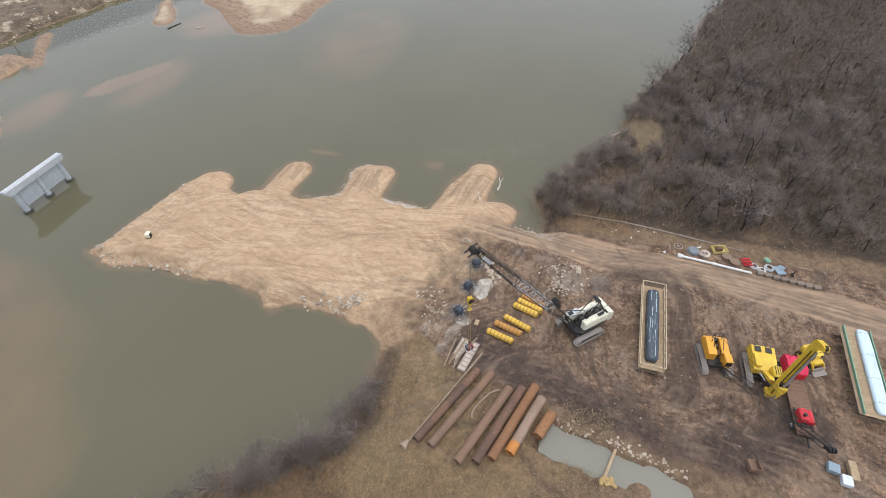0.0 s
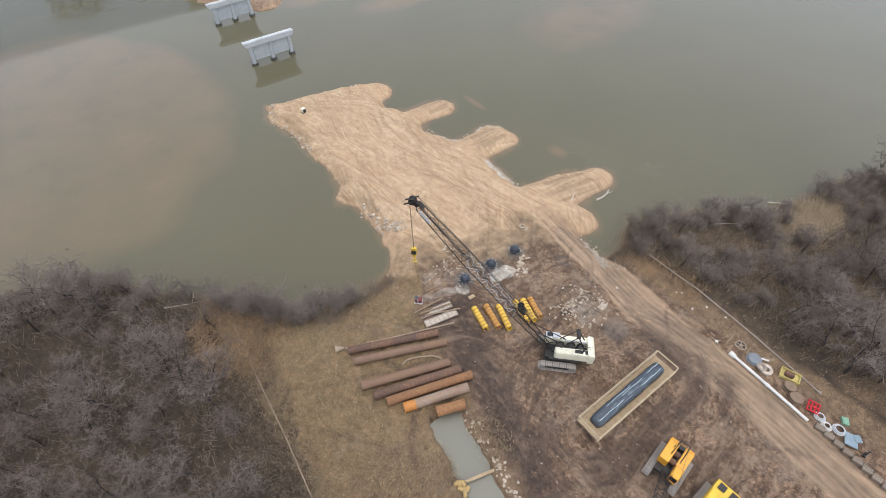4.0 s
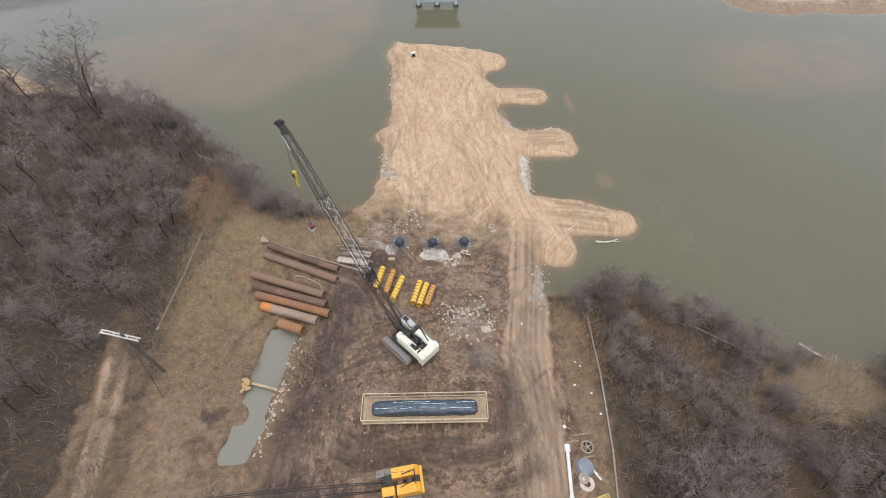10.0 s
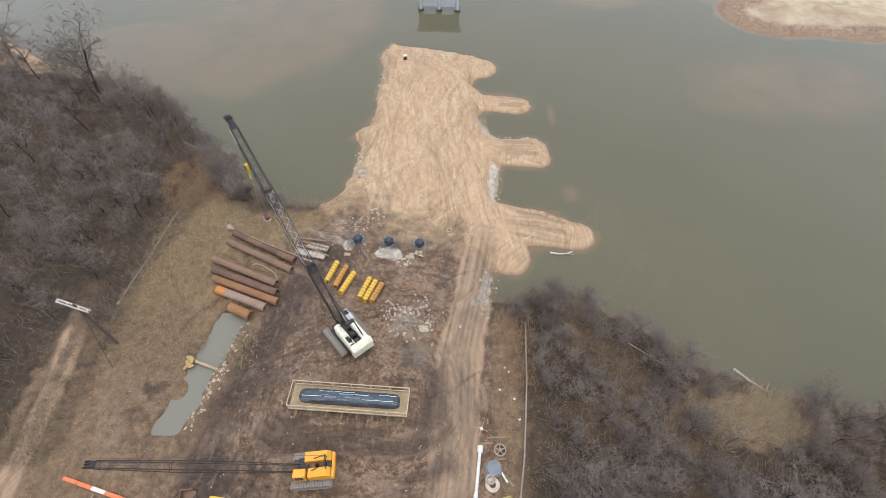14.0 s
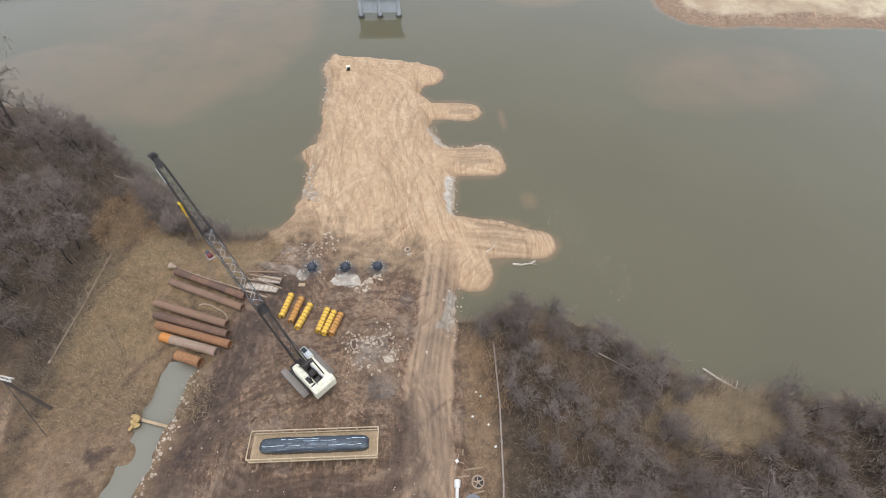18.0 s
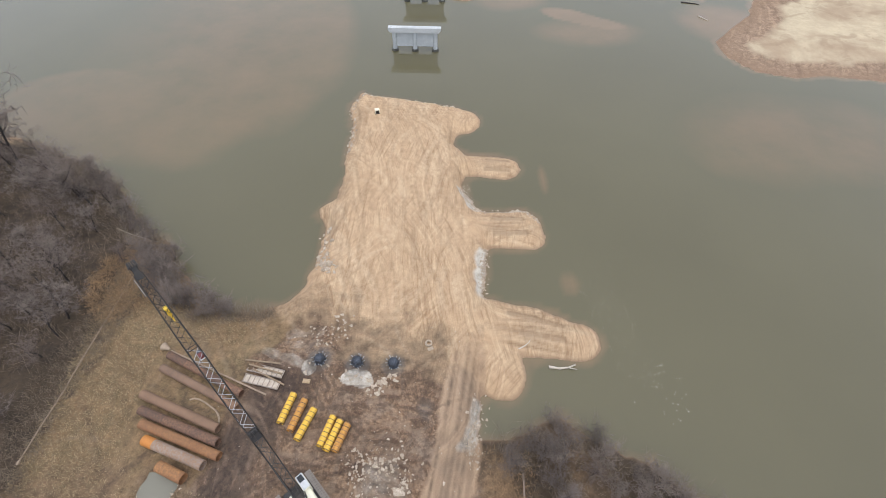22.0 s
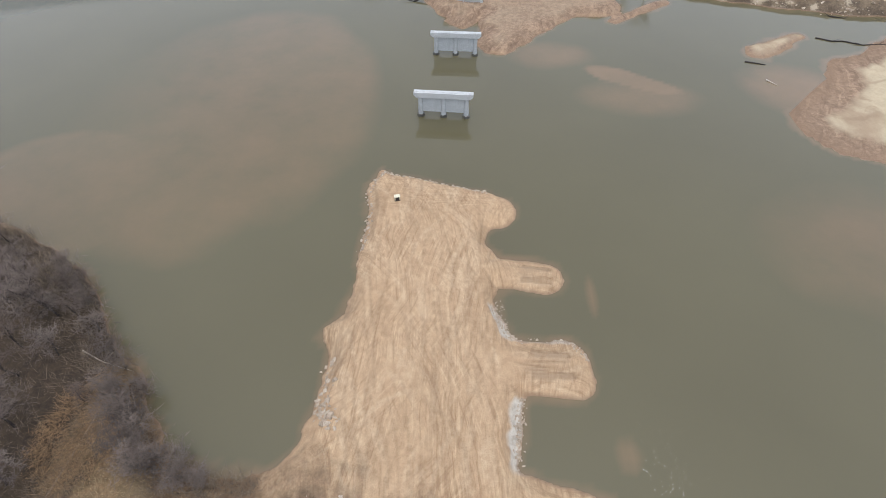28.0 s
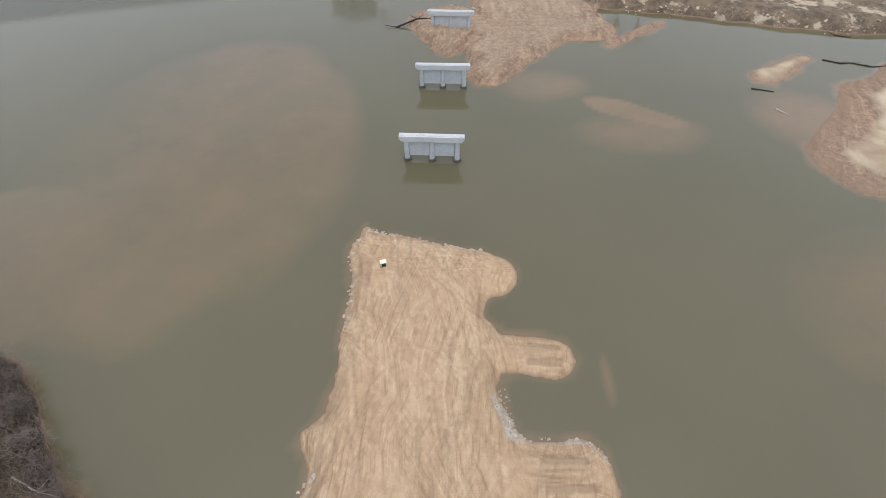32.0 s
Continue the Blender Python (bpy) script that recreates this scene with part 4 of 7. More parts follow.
def wooded(x, y):
    """Whether the plan has woods at this place."""
    gap = shore_gap(x, y)
    if x < -30:
        edge = np.interp(y, (-60, -30, -14, -4, 6, 14, 22, 30), (-46, -45, -46, -43.5, -42.5, -40.5, -37, -34))
        clearing = math.hypot((x + 42) / 4.0, (y + 16) / 16) < 1
        return gap > np.interp(x, (-90, -70, -58), (9.0, 4.0, 1.0)) and x < edge and not clearing
    edge = np.interp(y, (-80, -45, -30, -18, -8, -3, 4), (11, 11, 11.5, 12, 10.5, 9.0, 9.0))
    reeds = math.hypot((x - 33) / 7.0, (y + 15.6) / 2.7) < 0.75 + 0.3 * math.sin(1.3 * x) * math.cos(1.7 * y)
    return gap > 0.8 and x > edge and not reeds


g = np.random.default_rng(5)
placed, far_spots = [], []
tries = 0
while len(placed) < 325 and tries < 20000:
    tries += 1
    if g.random() < 0.5:
        x, y = g.uniform(-84, -36), g.uniform(-34, 60)
    else:
        x, y = g.uniform(9, 62), g.uniform(-62, 2)
    if wooded(x, y) and all((x - a) ** 2 + (y - b) ** 2 > 5.5 for a, b in placed):
        placed.append((x, y))
        small = 0.62 if (x > 0 and y > -16 - 0.25 * x) else 0.72 if (x < -30 and shore_gap(x, y) < 8) else 1.0
        tree(int(g.integers(6)), x, y, g.uniform(0.62, 1.0) * small, g.uniform(0, 360))

# tall trees that stand clear at the water's edge
for k, (x, y, s) in enumerate(((-61.8, 40.9, 1.55), (-63.6, 42.4, 1.3), (-50.4, 34.4, 1.35), (-48.2, 33.0, 1.1), (-53.2, 36.0, 0.95), (-82.0, 49.5, 1.4), (-76.5, 46.5, 1.2), (-71.0, 44.5, 1.0), (-91.0, 56.0, 1.5))):
    tree((2, 0, 4, 5)[k % 4], x, y, s, 57 * k)

# the woods further off, joined
wood, thin, fine = [], [], []
count = 0
while count < 310:
    if g.random() < 0.16:
        x, y = g.uniform(-150, -70), g.uniform(-30, 90)
    else:
        x, y = g.uniform(44, 135), g.uniform(-80, -14)
    if not wooded(x, y) or any((x - a) ** 2 + (y - b) ** 2 < 9 for a, b in placed + far_spots):
        continue
    far_spots.append((x, y))
    count += 1
    src = TREES[int(g.integers(6))]
    size, a, z = g.uniform(0.75, 1.15), g.uniform(0, 6.28), gz(x, y)
    rot = np.array([[math.cos(a), -math.sin(a), 0], [math.sin(a), math.cos(a), 0], [0, 0, 1]]) * size
    off = np.array([x, y, z])
    for dst, seglist, every, fat in ((wood, src[2], 2, 1.2), (thin, src[3], 3, 1.6), (fine, src[4], 4, 2.6)):
        dst += [(rot @ s[0] + off, rot @ s[1] + off, s[2] * size * fat, s[3] * size * fat) for s in seglist[::every]]
woods = thing("distant_woods", "grey-brown leafless woods on the low bank", "woods", (0, 0, 0), kind="stuff")
part("trunks", limbs_mesh("trunks", wood, 4), M_BARK, woods)
part("branches", limbs_mesh("branches", thin, 3), M_TWIG, woods)
part("twigs", limbs_mesh("twigs", fine, 3), M_TWIG, woods)


def tufts(name, spots, blades, length, width, spread, material, label, category, seed, droop=0.35, lay=(0, 0)):
    g = np.random.default_rng(seed)
    segs = []
    z = land(np.array([s[0] for s in spots]), np.array([s[1] for s in spots]))
    for (x, y), h in zip(spots, z):
        size = g.uniform(0.6, 1.3)
        bend = g.normal(0, droop, 2) + lay
        for _ in range(blades):
            p = np.array([x + g.normal(0, spread), y + g.normal(0, spread), h - 0.03])
            d = unit(np.array([bend[0] + g.normal(0, 0.45), bend[1] + g.normal(0, 0.45), 1.0]))
            segs.append((p, p + d * length * size * g.uniform(0.5, 1.2), width, 0.0))
    return tagged(part(name, limbs_mesh(name, segs, 3), material, None), label, category, kind="stuff")


def scatter(n, test, x0, x1, y0, y1, seed):
    g = np.random.default_rng(seed)
    out = []
    while len(out) < n:
        x, y = g.uniform(x0, x1), g.uniform(y0, y1)
        if test(x, y):
            out.append((x, y))
    return out


brush_west = scatter(1500, wooded, -85, -34, -34, 60, 31)
brush_east = scatter(5200, wooded, 8, 75, -65, 3, 32)
tufts("brush", brush_west + brush_east, 8, 1.5, 0.027, 0.5, M_BRUSH, "tangled brown undergrowth beneath the bare trees", "brush", 33)
tufts("far_brush", scatter(2600, wooded, 60, 135, -85, -14, 52), 7, 2.6, 0.06, 0.9, M_BRUSH, "brown-grey thicket beneath the distant bare woods", "brush", 53)
rim_w = scatter(420, lambda x, y: 0.2 < shore_gap(x, y) * 0.72 < 3.6, -68, -18, 13, 48, 34)
rim_e = scatter(170, lambda x, y: -0.3 < shore_gap(x, y) < 3.0, 7, 48, -18, 2, 35)
tufts("shore_brush", rim_w + rim_e, 14, 1.6, 0.025, 0.5, M_BRUSH, "grey-violet twiggy shrubs along the water's edge", "shrub", 36)
tufts("reed_bed", scatter(1150, lambda x, y: math.hypot((x - 33) / 8.4, (y + 15.5) / 3.7) < 0.8 + 0.35 * math.sin(0.9 * x + 1) * math.cos(1.4 * y) and shore_gap(x, y) > 0.5, 22, 44, -22, -10, 37), 9, 1.5, 0.022, 0.3, M_STRAW,
      "tall bleached reeds laid over by the wind", "reeds", 38, 0.8, (0.8, 0.4))
west_strip = lambda x, y: abs(x - np.interp(y, (-30, -4, 6, 14, 22), (-40, -40, -39.5, -37.5, -35.5))) < 2.6 and shore_gap(x, y) > 1
tufts("tall_grass", scatter(1900, west_strip, -44, -31, -22, 22, 39), 6, 0.85, 0.02, 0.35, M_BRUSH, "tall straw-coloured dead grass along the pipeline", "grass", 40, 0.6)
M_TAN = Mat("tan_grass", 0.9)
M_TAN = M_TAN.done(M_TAN.mix(M_TAN.island(), C(122, 98, 74), C(180, 150, 114)))
corner = lambda x, y: shore_gap(x, y) > 2.0 and math.hypot((x + 37.5) / 4.5, (y - 19.5) / 6.5) < 1
tufts("tan_grass", scatter(620, corner, -44, -31, 10, 28, 48), 9, 1.15, 0.022, 0.45, M_TAN, "tall orange-brown grass laid flat at the wood's corner", "grass", 49, 0.9, (0.5, -0.4))
strip = lambda x, y: 7.0 < x < 11.5 and -13 < y < -2.5
tufts("russet_brush", scatter(260, strip, 7, 12, -13, -2, 50), 8, 0.8, 0.018, 0.4, M_TAN, "low russet brush between the road and the pipeline", "brush", 51, 0.6)
meadow = lambda x, y: -39 < x < -20.5 and y > -11 and shore_gap(x, y) > 2 and not (-30 < x < -18 and -6 < y < 10)
tufts("meadow_grass", scatter(4200, meadow, -39, -18, -12, 18, 41), 6, 0.45, 0.02, 0.25, M_LAWN, "short dry yellow-green grass beside the steel pipes", "grass", 42, 0.5)
tufts("sparse_grass", scatter(1300, lambda x, y: (x < -28 or x > 5.5) and y < -2 and not wooded(x, y) and abs(x + 41) > 1.3 and shore_gap(x, y) > 1, -46, 12, -40, -2, 43), 6, 0.4, 0.014, 0.22, M_STRAW,
      "thin dead grass on the bare verge", "grass", 44, 0.5)
# tall willow-like shrubs at the water west of the causeway
for x, y, s in ((-31.5, 19.2, 0.5), (-28.5, 16.6, 0.55), (-25.8, 15.2, 0.45), (-23.6, 14.6, 0.35), (-27.0, 17.0, 0.4), (-33.6, 24.0, 0.5), (-36.6, 23.6, 0.45), (-34.0, 21.6, 0.5), (-30.0, 15.6, 0.5), (-33.0, 17.6, 0.45), (-45.8, 35.2, 0.5), (-42.6, 31.6, 0.55), (-39.6, 28.6, 0.5), (-37.2, 26.6, 0.45), (-48.6, 38.2, 0.5), (-51.5, 40.4, 0.45), (11.2, -2.2, 0.5), (14.6, -1.4, 0.55), (18.4, -3.2, 0.5), (22.6, -5.6, 0.6), (28.6, -9.0, 0.5), (9.2, -3.6, 0.42), (46.5, -17.0, 0.6)):
    shrub(int(10 * s) % 4, x, y, s * (2.2 if x < 0 else 1.9), 77 * x)

gs = np.random.default_rng(8)
bank = [(x, y) for x, y in scatter(60, lambda x, y: wooded(x, y) or -0.2 < shore_gap(x, y) < 2.5, 9, 50, -34, 1, 45)] + [p for p in scatter(60, wooded, 12, 60, -44, -12, 47)] + scatter(16, lambda x, y: 0.3 < shore_gap(x, y) * 0.7 < 3.5, -37, -23, 14, 26, 46)
for x, y in bank:
    shrub(int(gs.integers(4)), x, y, gs.uniform(0.55, 1.05), gs.uniform(0, 360))

# far bank growth, seen mirrored in the river
for x, y, s in ((-27, 161, 1.5), (-31, 164, 1.3), (-22, 163, 1.2), (52, 148, 1.1), (47, 150, 1.0)):
    tree(0, x, y, s, 40 * x)


# ---- bridge piers ----
def pier(y, x, turn, wall_top):
    ob = thing("bridge_pier", "grey concrete bridge pier with three columns and a pale cap", "pier", (x, y, WATER), turn, "bridge piers in a row")
    top = 4.95
    g = Geo().prism([(-5.45, top), (5.45, top), (5.45, top - 0.5), (4.95, top - 1.0), (-4.95, top - 1.0), (-5.45, top - 0.5)], -0.55, 0.55)
    cap = part("cap", g, M_CONC, ob, "pale grey concrete cap")
    part("cap_ledge", Geo().box((0, 0, top + 0.02), (10.6, 0.62, 0.08), b=0.02), M_CONC, cap)
    for k in range(9):
        part("bearing_pad", Geo().box((-4.8 + 1.2 * k, 0, top + 0.1), (0.4, 0.4, 0.1), b=0.02), M_CONC, cap)
    for cx in (-4.25, 0, 4.25):
        col = part("column", Geo().rod((cx, 0, 0.3), (cx, 0, top - 1.0), 0.46, n=20), M_CONCW, ob, smooth=False)
        part("footing", Geo().rod((cx, 0, -1.5), (cx, 0, 0.42), 0.72, 0.7, n=20), M_CONCD, col, "dark wet round footing")
    for cx in (-2.12, 2.12):
        part("web_wall", Geo().box((cx, 0, (wall_top + top - 1.0) / 2), (3.35, 0.4, top - 1.0 - wall_top), b=0.02), M_CONCW, ob)


pier(80.9, -2.26, -2.6, 1.0)
pier(105.0, -0.58, -1.6, 0.9)
pier(130.6, 1.1, -3.0, 0.9)


# ---- steel pipes by the ditch ----
def steel_pipe(a, b, r, material, label, group="steel pile pipes"):
    a, b = Vector((*a, 0)), Vector((*b, 0))
    length = (b - a).length
    z = max(gz(*(a.lerp(b, k / 4))[:2]) for k in range(5)) + r - 0.04
    ob = thing("steel_pipe", label, "pipe", ((a.x + b.x) / 2, (a.y + b.y) / 2, z), math.degrees(math.atan2(b.y - a.y, b.x - a.x)), group)
    n = max(1, round(length / 2.9))
    for k in range(n):
        part("pipe_section", Geo().rod((-length / 2 + length * k / n, 0, 0), (-length / 2 + length * (k + 1) / n, 0, 0), r, n=28, inner=r - 0.03), material, ob)
    for k in range(1, n):
        part("weld_seam", Geo().rod((-length / 2 + length * k / n - 0.03, 0, 0), (-length / 2 + length * k / n + 0.03, 0, 0), r + 0.012, n=28, inner=r - 0.005), material, ob)
    return ob


steel_pipe((-28.2, 8.35), (-18.9, 3.7), 0.45, M_RUST, "long rusty brown steel pile pipe on dry grass")
steel_pipe((-28.4, 6.75), (-18.9, 2.1), 0.45, M_RUSTG, "long dark grey-brown steel pile pipe on dry grass")
steel_pipe((-29.4, 3.7), (-20.3, -0.1), 0.49, M_RUSTG, "long dull brown steel pile pipe in a row")
steel_pipe((-28.95, 1.95), (-19.9, -1.5), 0.49, M_RUST, "long rust-banded steel pile pipe in a row")
steel_pipe((-28.3, 0.5), (-19.4, -2.85), 0.49, M_RUSTO, "long orange-brown steel pile pipe in a row")
M_YORANGE = painted("orange_coating", C(184, 120, 52), C(140, 96, 62), rough=0.6, wear=0.5)
M_GREYPIPE = mottled("grey_coated_steel", C(150, 138, 128), C(128, 114, 104), C(140, 106, 76), 0.7, 0.8)
end = steel_pipe((-27.3, -1.2), (-20.7, -3.7), 0.52, M_GREYPIPE, "grey steel pile pipe with an orange coated end")
steel_pipe((-25.0, -3.7), (-22.2, -4.9), 0.56, M_RUSTO, "short rusty offcut of wide steel pipe")
part("coated_end", Geo().rod((-3.56, 0, 0), (-2.3, 0, 0), 0.532, n=28, inner=0.48), M_YORANGE, end, "orange painted pipe end")


# ---- machines ----
M_LACE = painted("silver_steel", C(176, 178, 180), rough=0.45, wear=0.25)
M_ROPE = painted("wire_rope", C(70, 66, 62), rough=0.6, wear=0.4)
M_RAIL = mottled("new_timber", C(212, 196, 166), C(192, 174, 144), C(168, 148, 120), 1.4, 0.9)
M_DECK = mottled("plank_wood", C(190, 168, 136), C(166, 144, 114), C(138, 118, 92), 1.4, 0.9, vary=0.45)
M_RUBBER = painted("rubber", C(36, 34, 33), rough=0.8, wear=0.5)


def lattice(parent, a, b, widths, heights, chord, brace, panels, m_chord, m_brace, cross=True):
    """One boom section between a and b: four chords and laced faces; widths and heights at both ends."""
    a, b = Vector(a), Vector(b)
    d = (b - a).normalized()
    side = Vector((0, 1, 0))
    up = d.cross(side).normalized()
    side = up.cross(d).normalized()
    corner = lambda t, sy, sz: a.lerp(b, t) + side * sy * (widths[0] + (widths[1] - widths[0]) * t) / 2 + up * sz * (heights[0] + (heights[1] - heights[0]) * t) / 2
    signs = ((-1, -1), (1, -1), (1, 1), (-1, 1))
    sec = part("boom_section", Geo().rod(corner(0, *signs[0]), corner(1, *signs[0]), chord, n=6), m_chord, parent)
    for s in signs[1:]:
        part("chord", Geo().rod(corner(0, *s), corner(1, *s), chord, n=6), m_chord, sec)
    for k in range(panels):
        t0, t1 = k / panels, (k + 1) / panels
        for i in range(4):
            s0, s1 = signs[i], signs[(i + 1) % 4]
            if k % 2:
                s0, s1 = s1, s0
            part("brace", Geo().rod(corner(t0, *s0), corner(t1, *s1), brace, n=4), m_brace, sec)
    for t in (0, 1):
        for i in range(4):
            part("end_frame", Geo().rod(corner(t, *signs[i]), corner(t, *signs[(i + 1) % 4]), chord * 0.9, n=4), m_chord, sec)
    return sec


SHOE = {}


def crawler(parent, y, length, width, height, material):
    """Crawler side: frame, rollers, and a belt of single shoes."""
    r = height / 2
    half = length / 2 - r
    frame_part = part("track_frame", Geo().box((0, y, r), (length - height, width * 0.5, height * 0.55), b=0.05), M_BLACK, parent)
    for k, cx in enumerate(np.linspace(-half, half, 7)):
        rr = r * 0.82 if k in (0, 6) else r * 0.3
        part("roller", Geo().rod((cx, y - width * 0.36, r if k in (0, 6) else r * 0.55), (cx, y + width * 0.36, r if k in (0, 6) else r * 0.55), rr, n=14), M_TRACK, frame_part)
    key = (round(width, 2),)
    if key not in SHOE:
        SHOE[key] = Geo().box((0, 0, 0), (0.25, width, 0.05)).box((0.08, 0, 0.04), (0.035, width, 0.04)).box((-0.08, 0, 0.04), (0.035, width, 0.04)).mesh("shoe")
    loop = 2 * (2 * half) + 2 * math.pi * r
    n = round(loop / 0.29)
    for k in range(n):
        s = loop * k / n
        if s < 2 * half:
            p, a = (-half + s, 2 * r), 0
        elif s < 2 * half + math.pi * r:
            q = (s - 2 * half) / r
            p, a = (half + r * math.sin(q), r + r * math.cos(q)), math.degrees(q)
        elif s < 4 * half + math.pi * r:
            p, a = (half - (s - 2 * half - math.pi * r), 0.0), 180
        else:
            q = (s - 4 * half - math.pi * r) / r
            p, a = (-half - r * math.sin(q), r - r * math.cos(q)), 180 + math.degrees(q)
        ob = part("shoe", SHOE[key], material, frame_part)
        ob.matrix_basis = pose(p[0], y, p[1] + 0.03, 0, a, 0)


def cable(name, parent, a, b, r=0.018, material=None):
    return part(name, Geo().rod(a, b, r, n=4), material or M_ROPE, parent)


def white_crane():
    cx, cy = -10.4, -7.0
    ob = thing("crawler_crane", "cream-white crawler crane with a raised black lattice boom", "crane", (cx, cy, gz(cx, cy) - 0.02), 132.1)
    for y in (-2.0, 2.0):
        crawler(ob, y, 4.7, 0.74, 1.0, M_TRACK)
    part("car_body", Geo().box((0, 0, 0.75), (2.6, 3.4, 0.5), b=0.08).rod((0, 0, 0.9), (0, 0, 1.3), 1.0, n=24), M_BLACK, ob)
    part("turntable", Geo().box((-1.0, 0, 1.4), (4.7, 2.6, 0.24), b=0.04), M_BLACK, ob)
    left = part("engine_hood", Geo().box((-1.3, 0.94, 2.1), (3.5, 0.86, 1.4), b=0.1).box((-0.2, 0.94, 2.82), (1.2, 0.6, 0.12), b=0.04), M_CREAM, ob, "cream hood panel")
    for k in range(4):
        part("hood_door", Geo().box((-2.65 + 0.85 * k, 1.385, 2.05), (0.78, 0.03, 1.1), b=0.01), M_CREAM, left)
    part("exhaust", Geo().rod((-2.3, 0.95, 2.9), (-2.3, 0.95, 3.5), 0.08, n=10), M_BLACK, left)
    right = part("machinery_hood", Geo().box((-1.5, -0.94, 2.1), (3.0, 0.86, 1.3), b=0.1).box((-1.0, -0.94, 2.77), (1.3, 0.6, 0.1), b=0.04), M_CREAM, ob, "cream hood panel")
    part("grille", Geo().box((-1.9, -1.385, 2.05), (1.4, 0.03, 0.8), b=0.01), M_BLACK, right)
    part("counterweight", Geo().prism([(-3.45, 1.35), (-2.9, 1.3), (-2.9, 2.95), (-3.3, 2.9), (-3.5, 2.6)], -1.48, 1.48).box((-3.0, 0, 2.93), (0.5, 2.6, 0.1), b=0.04), M_CREAM, ob, "thick cream counterweight")
    cab = part("cab", Geo().box((0.7, -1.08, 2.15), (1.5, 0.9, 1.5), b=0.09), M_CREAM, ob)
    part("cab_roof", Geo().box((0.7, -1.08, 2.93), (1.4, 0.82, 0.08), b=0.03), M_GREYL, cab)
    part("windscreen", Geo().box((1.46, -1.08, 2.35), (0.03, 0.74, 0.95), b=0.01), M_GLASS, cab)
    part("side_window", Geo().box((0.8, -1.535, 2.35), (1.1, 0.03, 0.8), b=0.01), M_GLASS, cab)
    part("roof_window", Geo().box((1.0, -1.08, 2.98), (0.6, 0.6, 0.03), b=0.01), M_GLASS, cab)
    part("roof_hatch", Geo().box((-1.9, 0.94, 2.83), (0.8, 0.5, 0.06), b=0.02), M_BLACK, left)
    part("radiator_grille", Geo().box((-2.75, 0.94, 2.83), (0.45, 0.62, 0.05), b=0.02), M_BLACK, left)
    part("walkway", Geo().box((-0.6, 1.45, 1.5), (3.2, 0.35, 0.06), b=0.01), M_BLACK, ob)
    for way in ([(-0.3, -0.35, 2.6), (0.2, -0.2, 2.75), (0.7, -0.25, 2.5), (1.1, -0.3, 2.0)], [(-1.6, 0.3, 2.7), (-1.0, 0.35, 2.85), (-0.4, 0.3, 2.7)], [(-2.4, -0.3, 2.5), (-1.7, -0.4, 2.95), (-0.9, -0.3, 2.6)], [(-0.2, 0.3, 2.4), (0.5, 0.35, 2.7), (1.2, 0.3, 2.2)]):
        part("hose", tube(way, 0.07), M_BLACK, ob)
    part("roof_walkway", Geo().box((-1.6, -0.5, 2.86), (2.2, 0.14, 0.05), b=0.01), M_LACE, ob)
    part("handrail", tube([(-3.0, 0.55, 2.9), (-3.0, 0.55, 3.4), (-0.4, 0.55, 3.4), (-0.4, 0.55, 2.9)], 0.03), M_BLACK, ob)
    for x, r in ((-0.1, 0.42), (-1.2, 0.46), (-2.2, 0.38)):
        drum = part("winch_drum", Geo().rod((x, -0.45, 2.1), (x, 0.45, 2.1), r * 0.8, n=18), M_ROPE, ob)
        for y in (-0.47, 0.47):
            part("drum_flange", Geo().rod((x, y - 0.03, 2.1), (x, y + 0.03, 2.1), r, n=18), M_BLACK, drum)
    part("winch_bed", Geo().box((-1.1, 0, 1.6), (3.6, 1.05, 0.2), b=0.03), M_BLACK, ob)
    for ch in ob.children:
        ch.scale = (0.86, 0.84, 0.95) if ch.name.startswith("track") else (1.06, 0.84, 0.95)
    # gantry behind the boom
    gt = part("gantry", Geo().rod((-2.6, -0.7, 2.8), (-1.6, -0.45, 4.9), 0.07, n=6), M_BLACK, ob)
    part("gantry_leg", Geo().rod((-2.6, 0.7, 2.8), (-1.6, 0.45, 4.9), 0.07, n=6), M_BLACK, gt)
    for y in (-0.45, 0.45):
        part("gantry_leg", Geo().rod((0.3, y * 1.4, 2.2), (-1.6, y, 4.9), 0.06, n=6), M_BLACK, gt)
    part("gantry_sheave", Geo().rod((-1.6, -0.5, 4.9), (-1.6, 0.5, 4.9), 0.22, n=14), M_BLACK, gt)
    foot, tip = Vector((1.15, 0, 1.75)), Vector((15.0, 0, 21.8))
    at = lambda t: foot.lerp(tip, t)
    n = (tip - foot).normalized().cross(Vector((0, 1, 0))).normalized()
    up = -n if n.z < 0 else n
    lattice(ob, at(0.0), at(0.29), (0.75, 0.9), (0.35, 0.9), 0.05, 0.028, 7, M_BLACK, M_BLACK)
    lattice(ob, at(0.29), at(0.68), (0.9, 0.9), (0.9, 0.9), 0.042, 0.028, 11, M_BLACK, M_LACE)
    lattice(ob, at(0.68), at(0.97), (0.9, 0.6), (0.9, 0.45), 0.042, 0.024, 9, M_BLACK, M_BLACK)
    head = part("boom_head", Geo().box(at(0.985), (0.6, 0.48, 0.4), (0, -55, 0), b=0.06).box(at(0.97) + up * 0.3, (0.7, 0.5, 0.1), (0, -55, 0), b=0.02), M_BLACK, ob)
    for y in (-0.22, -0.08, 0.08, 0.22):
        part("sheave", Geo().rod(tip + Vector((0.1, y - 0.05, 0)), tip + Vector((0.1, y + 0.05, 0)), 0.33, n=18), M_BLACK, head)
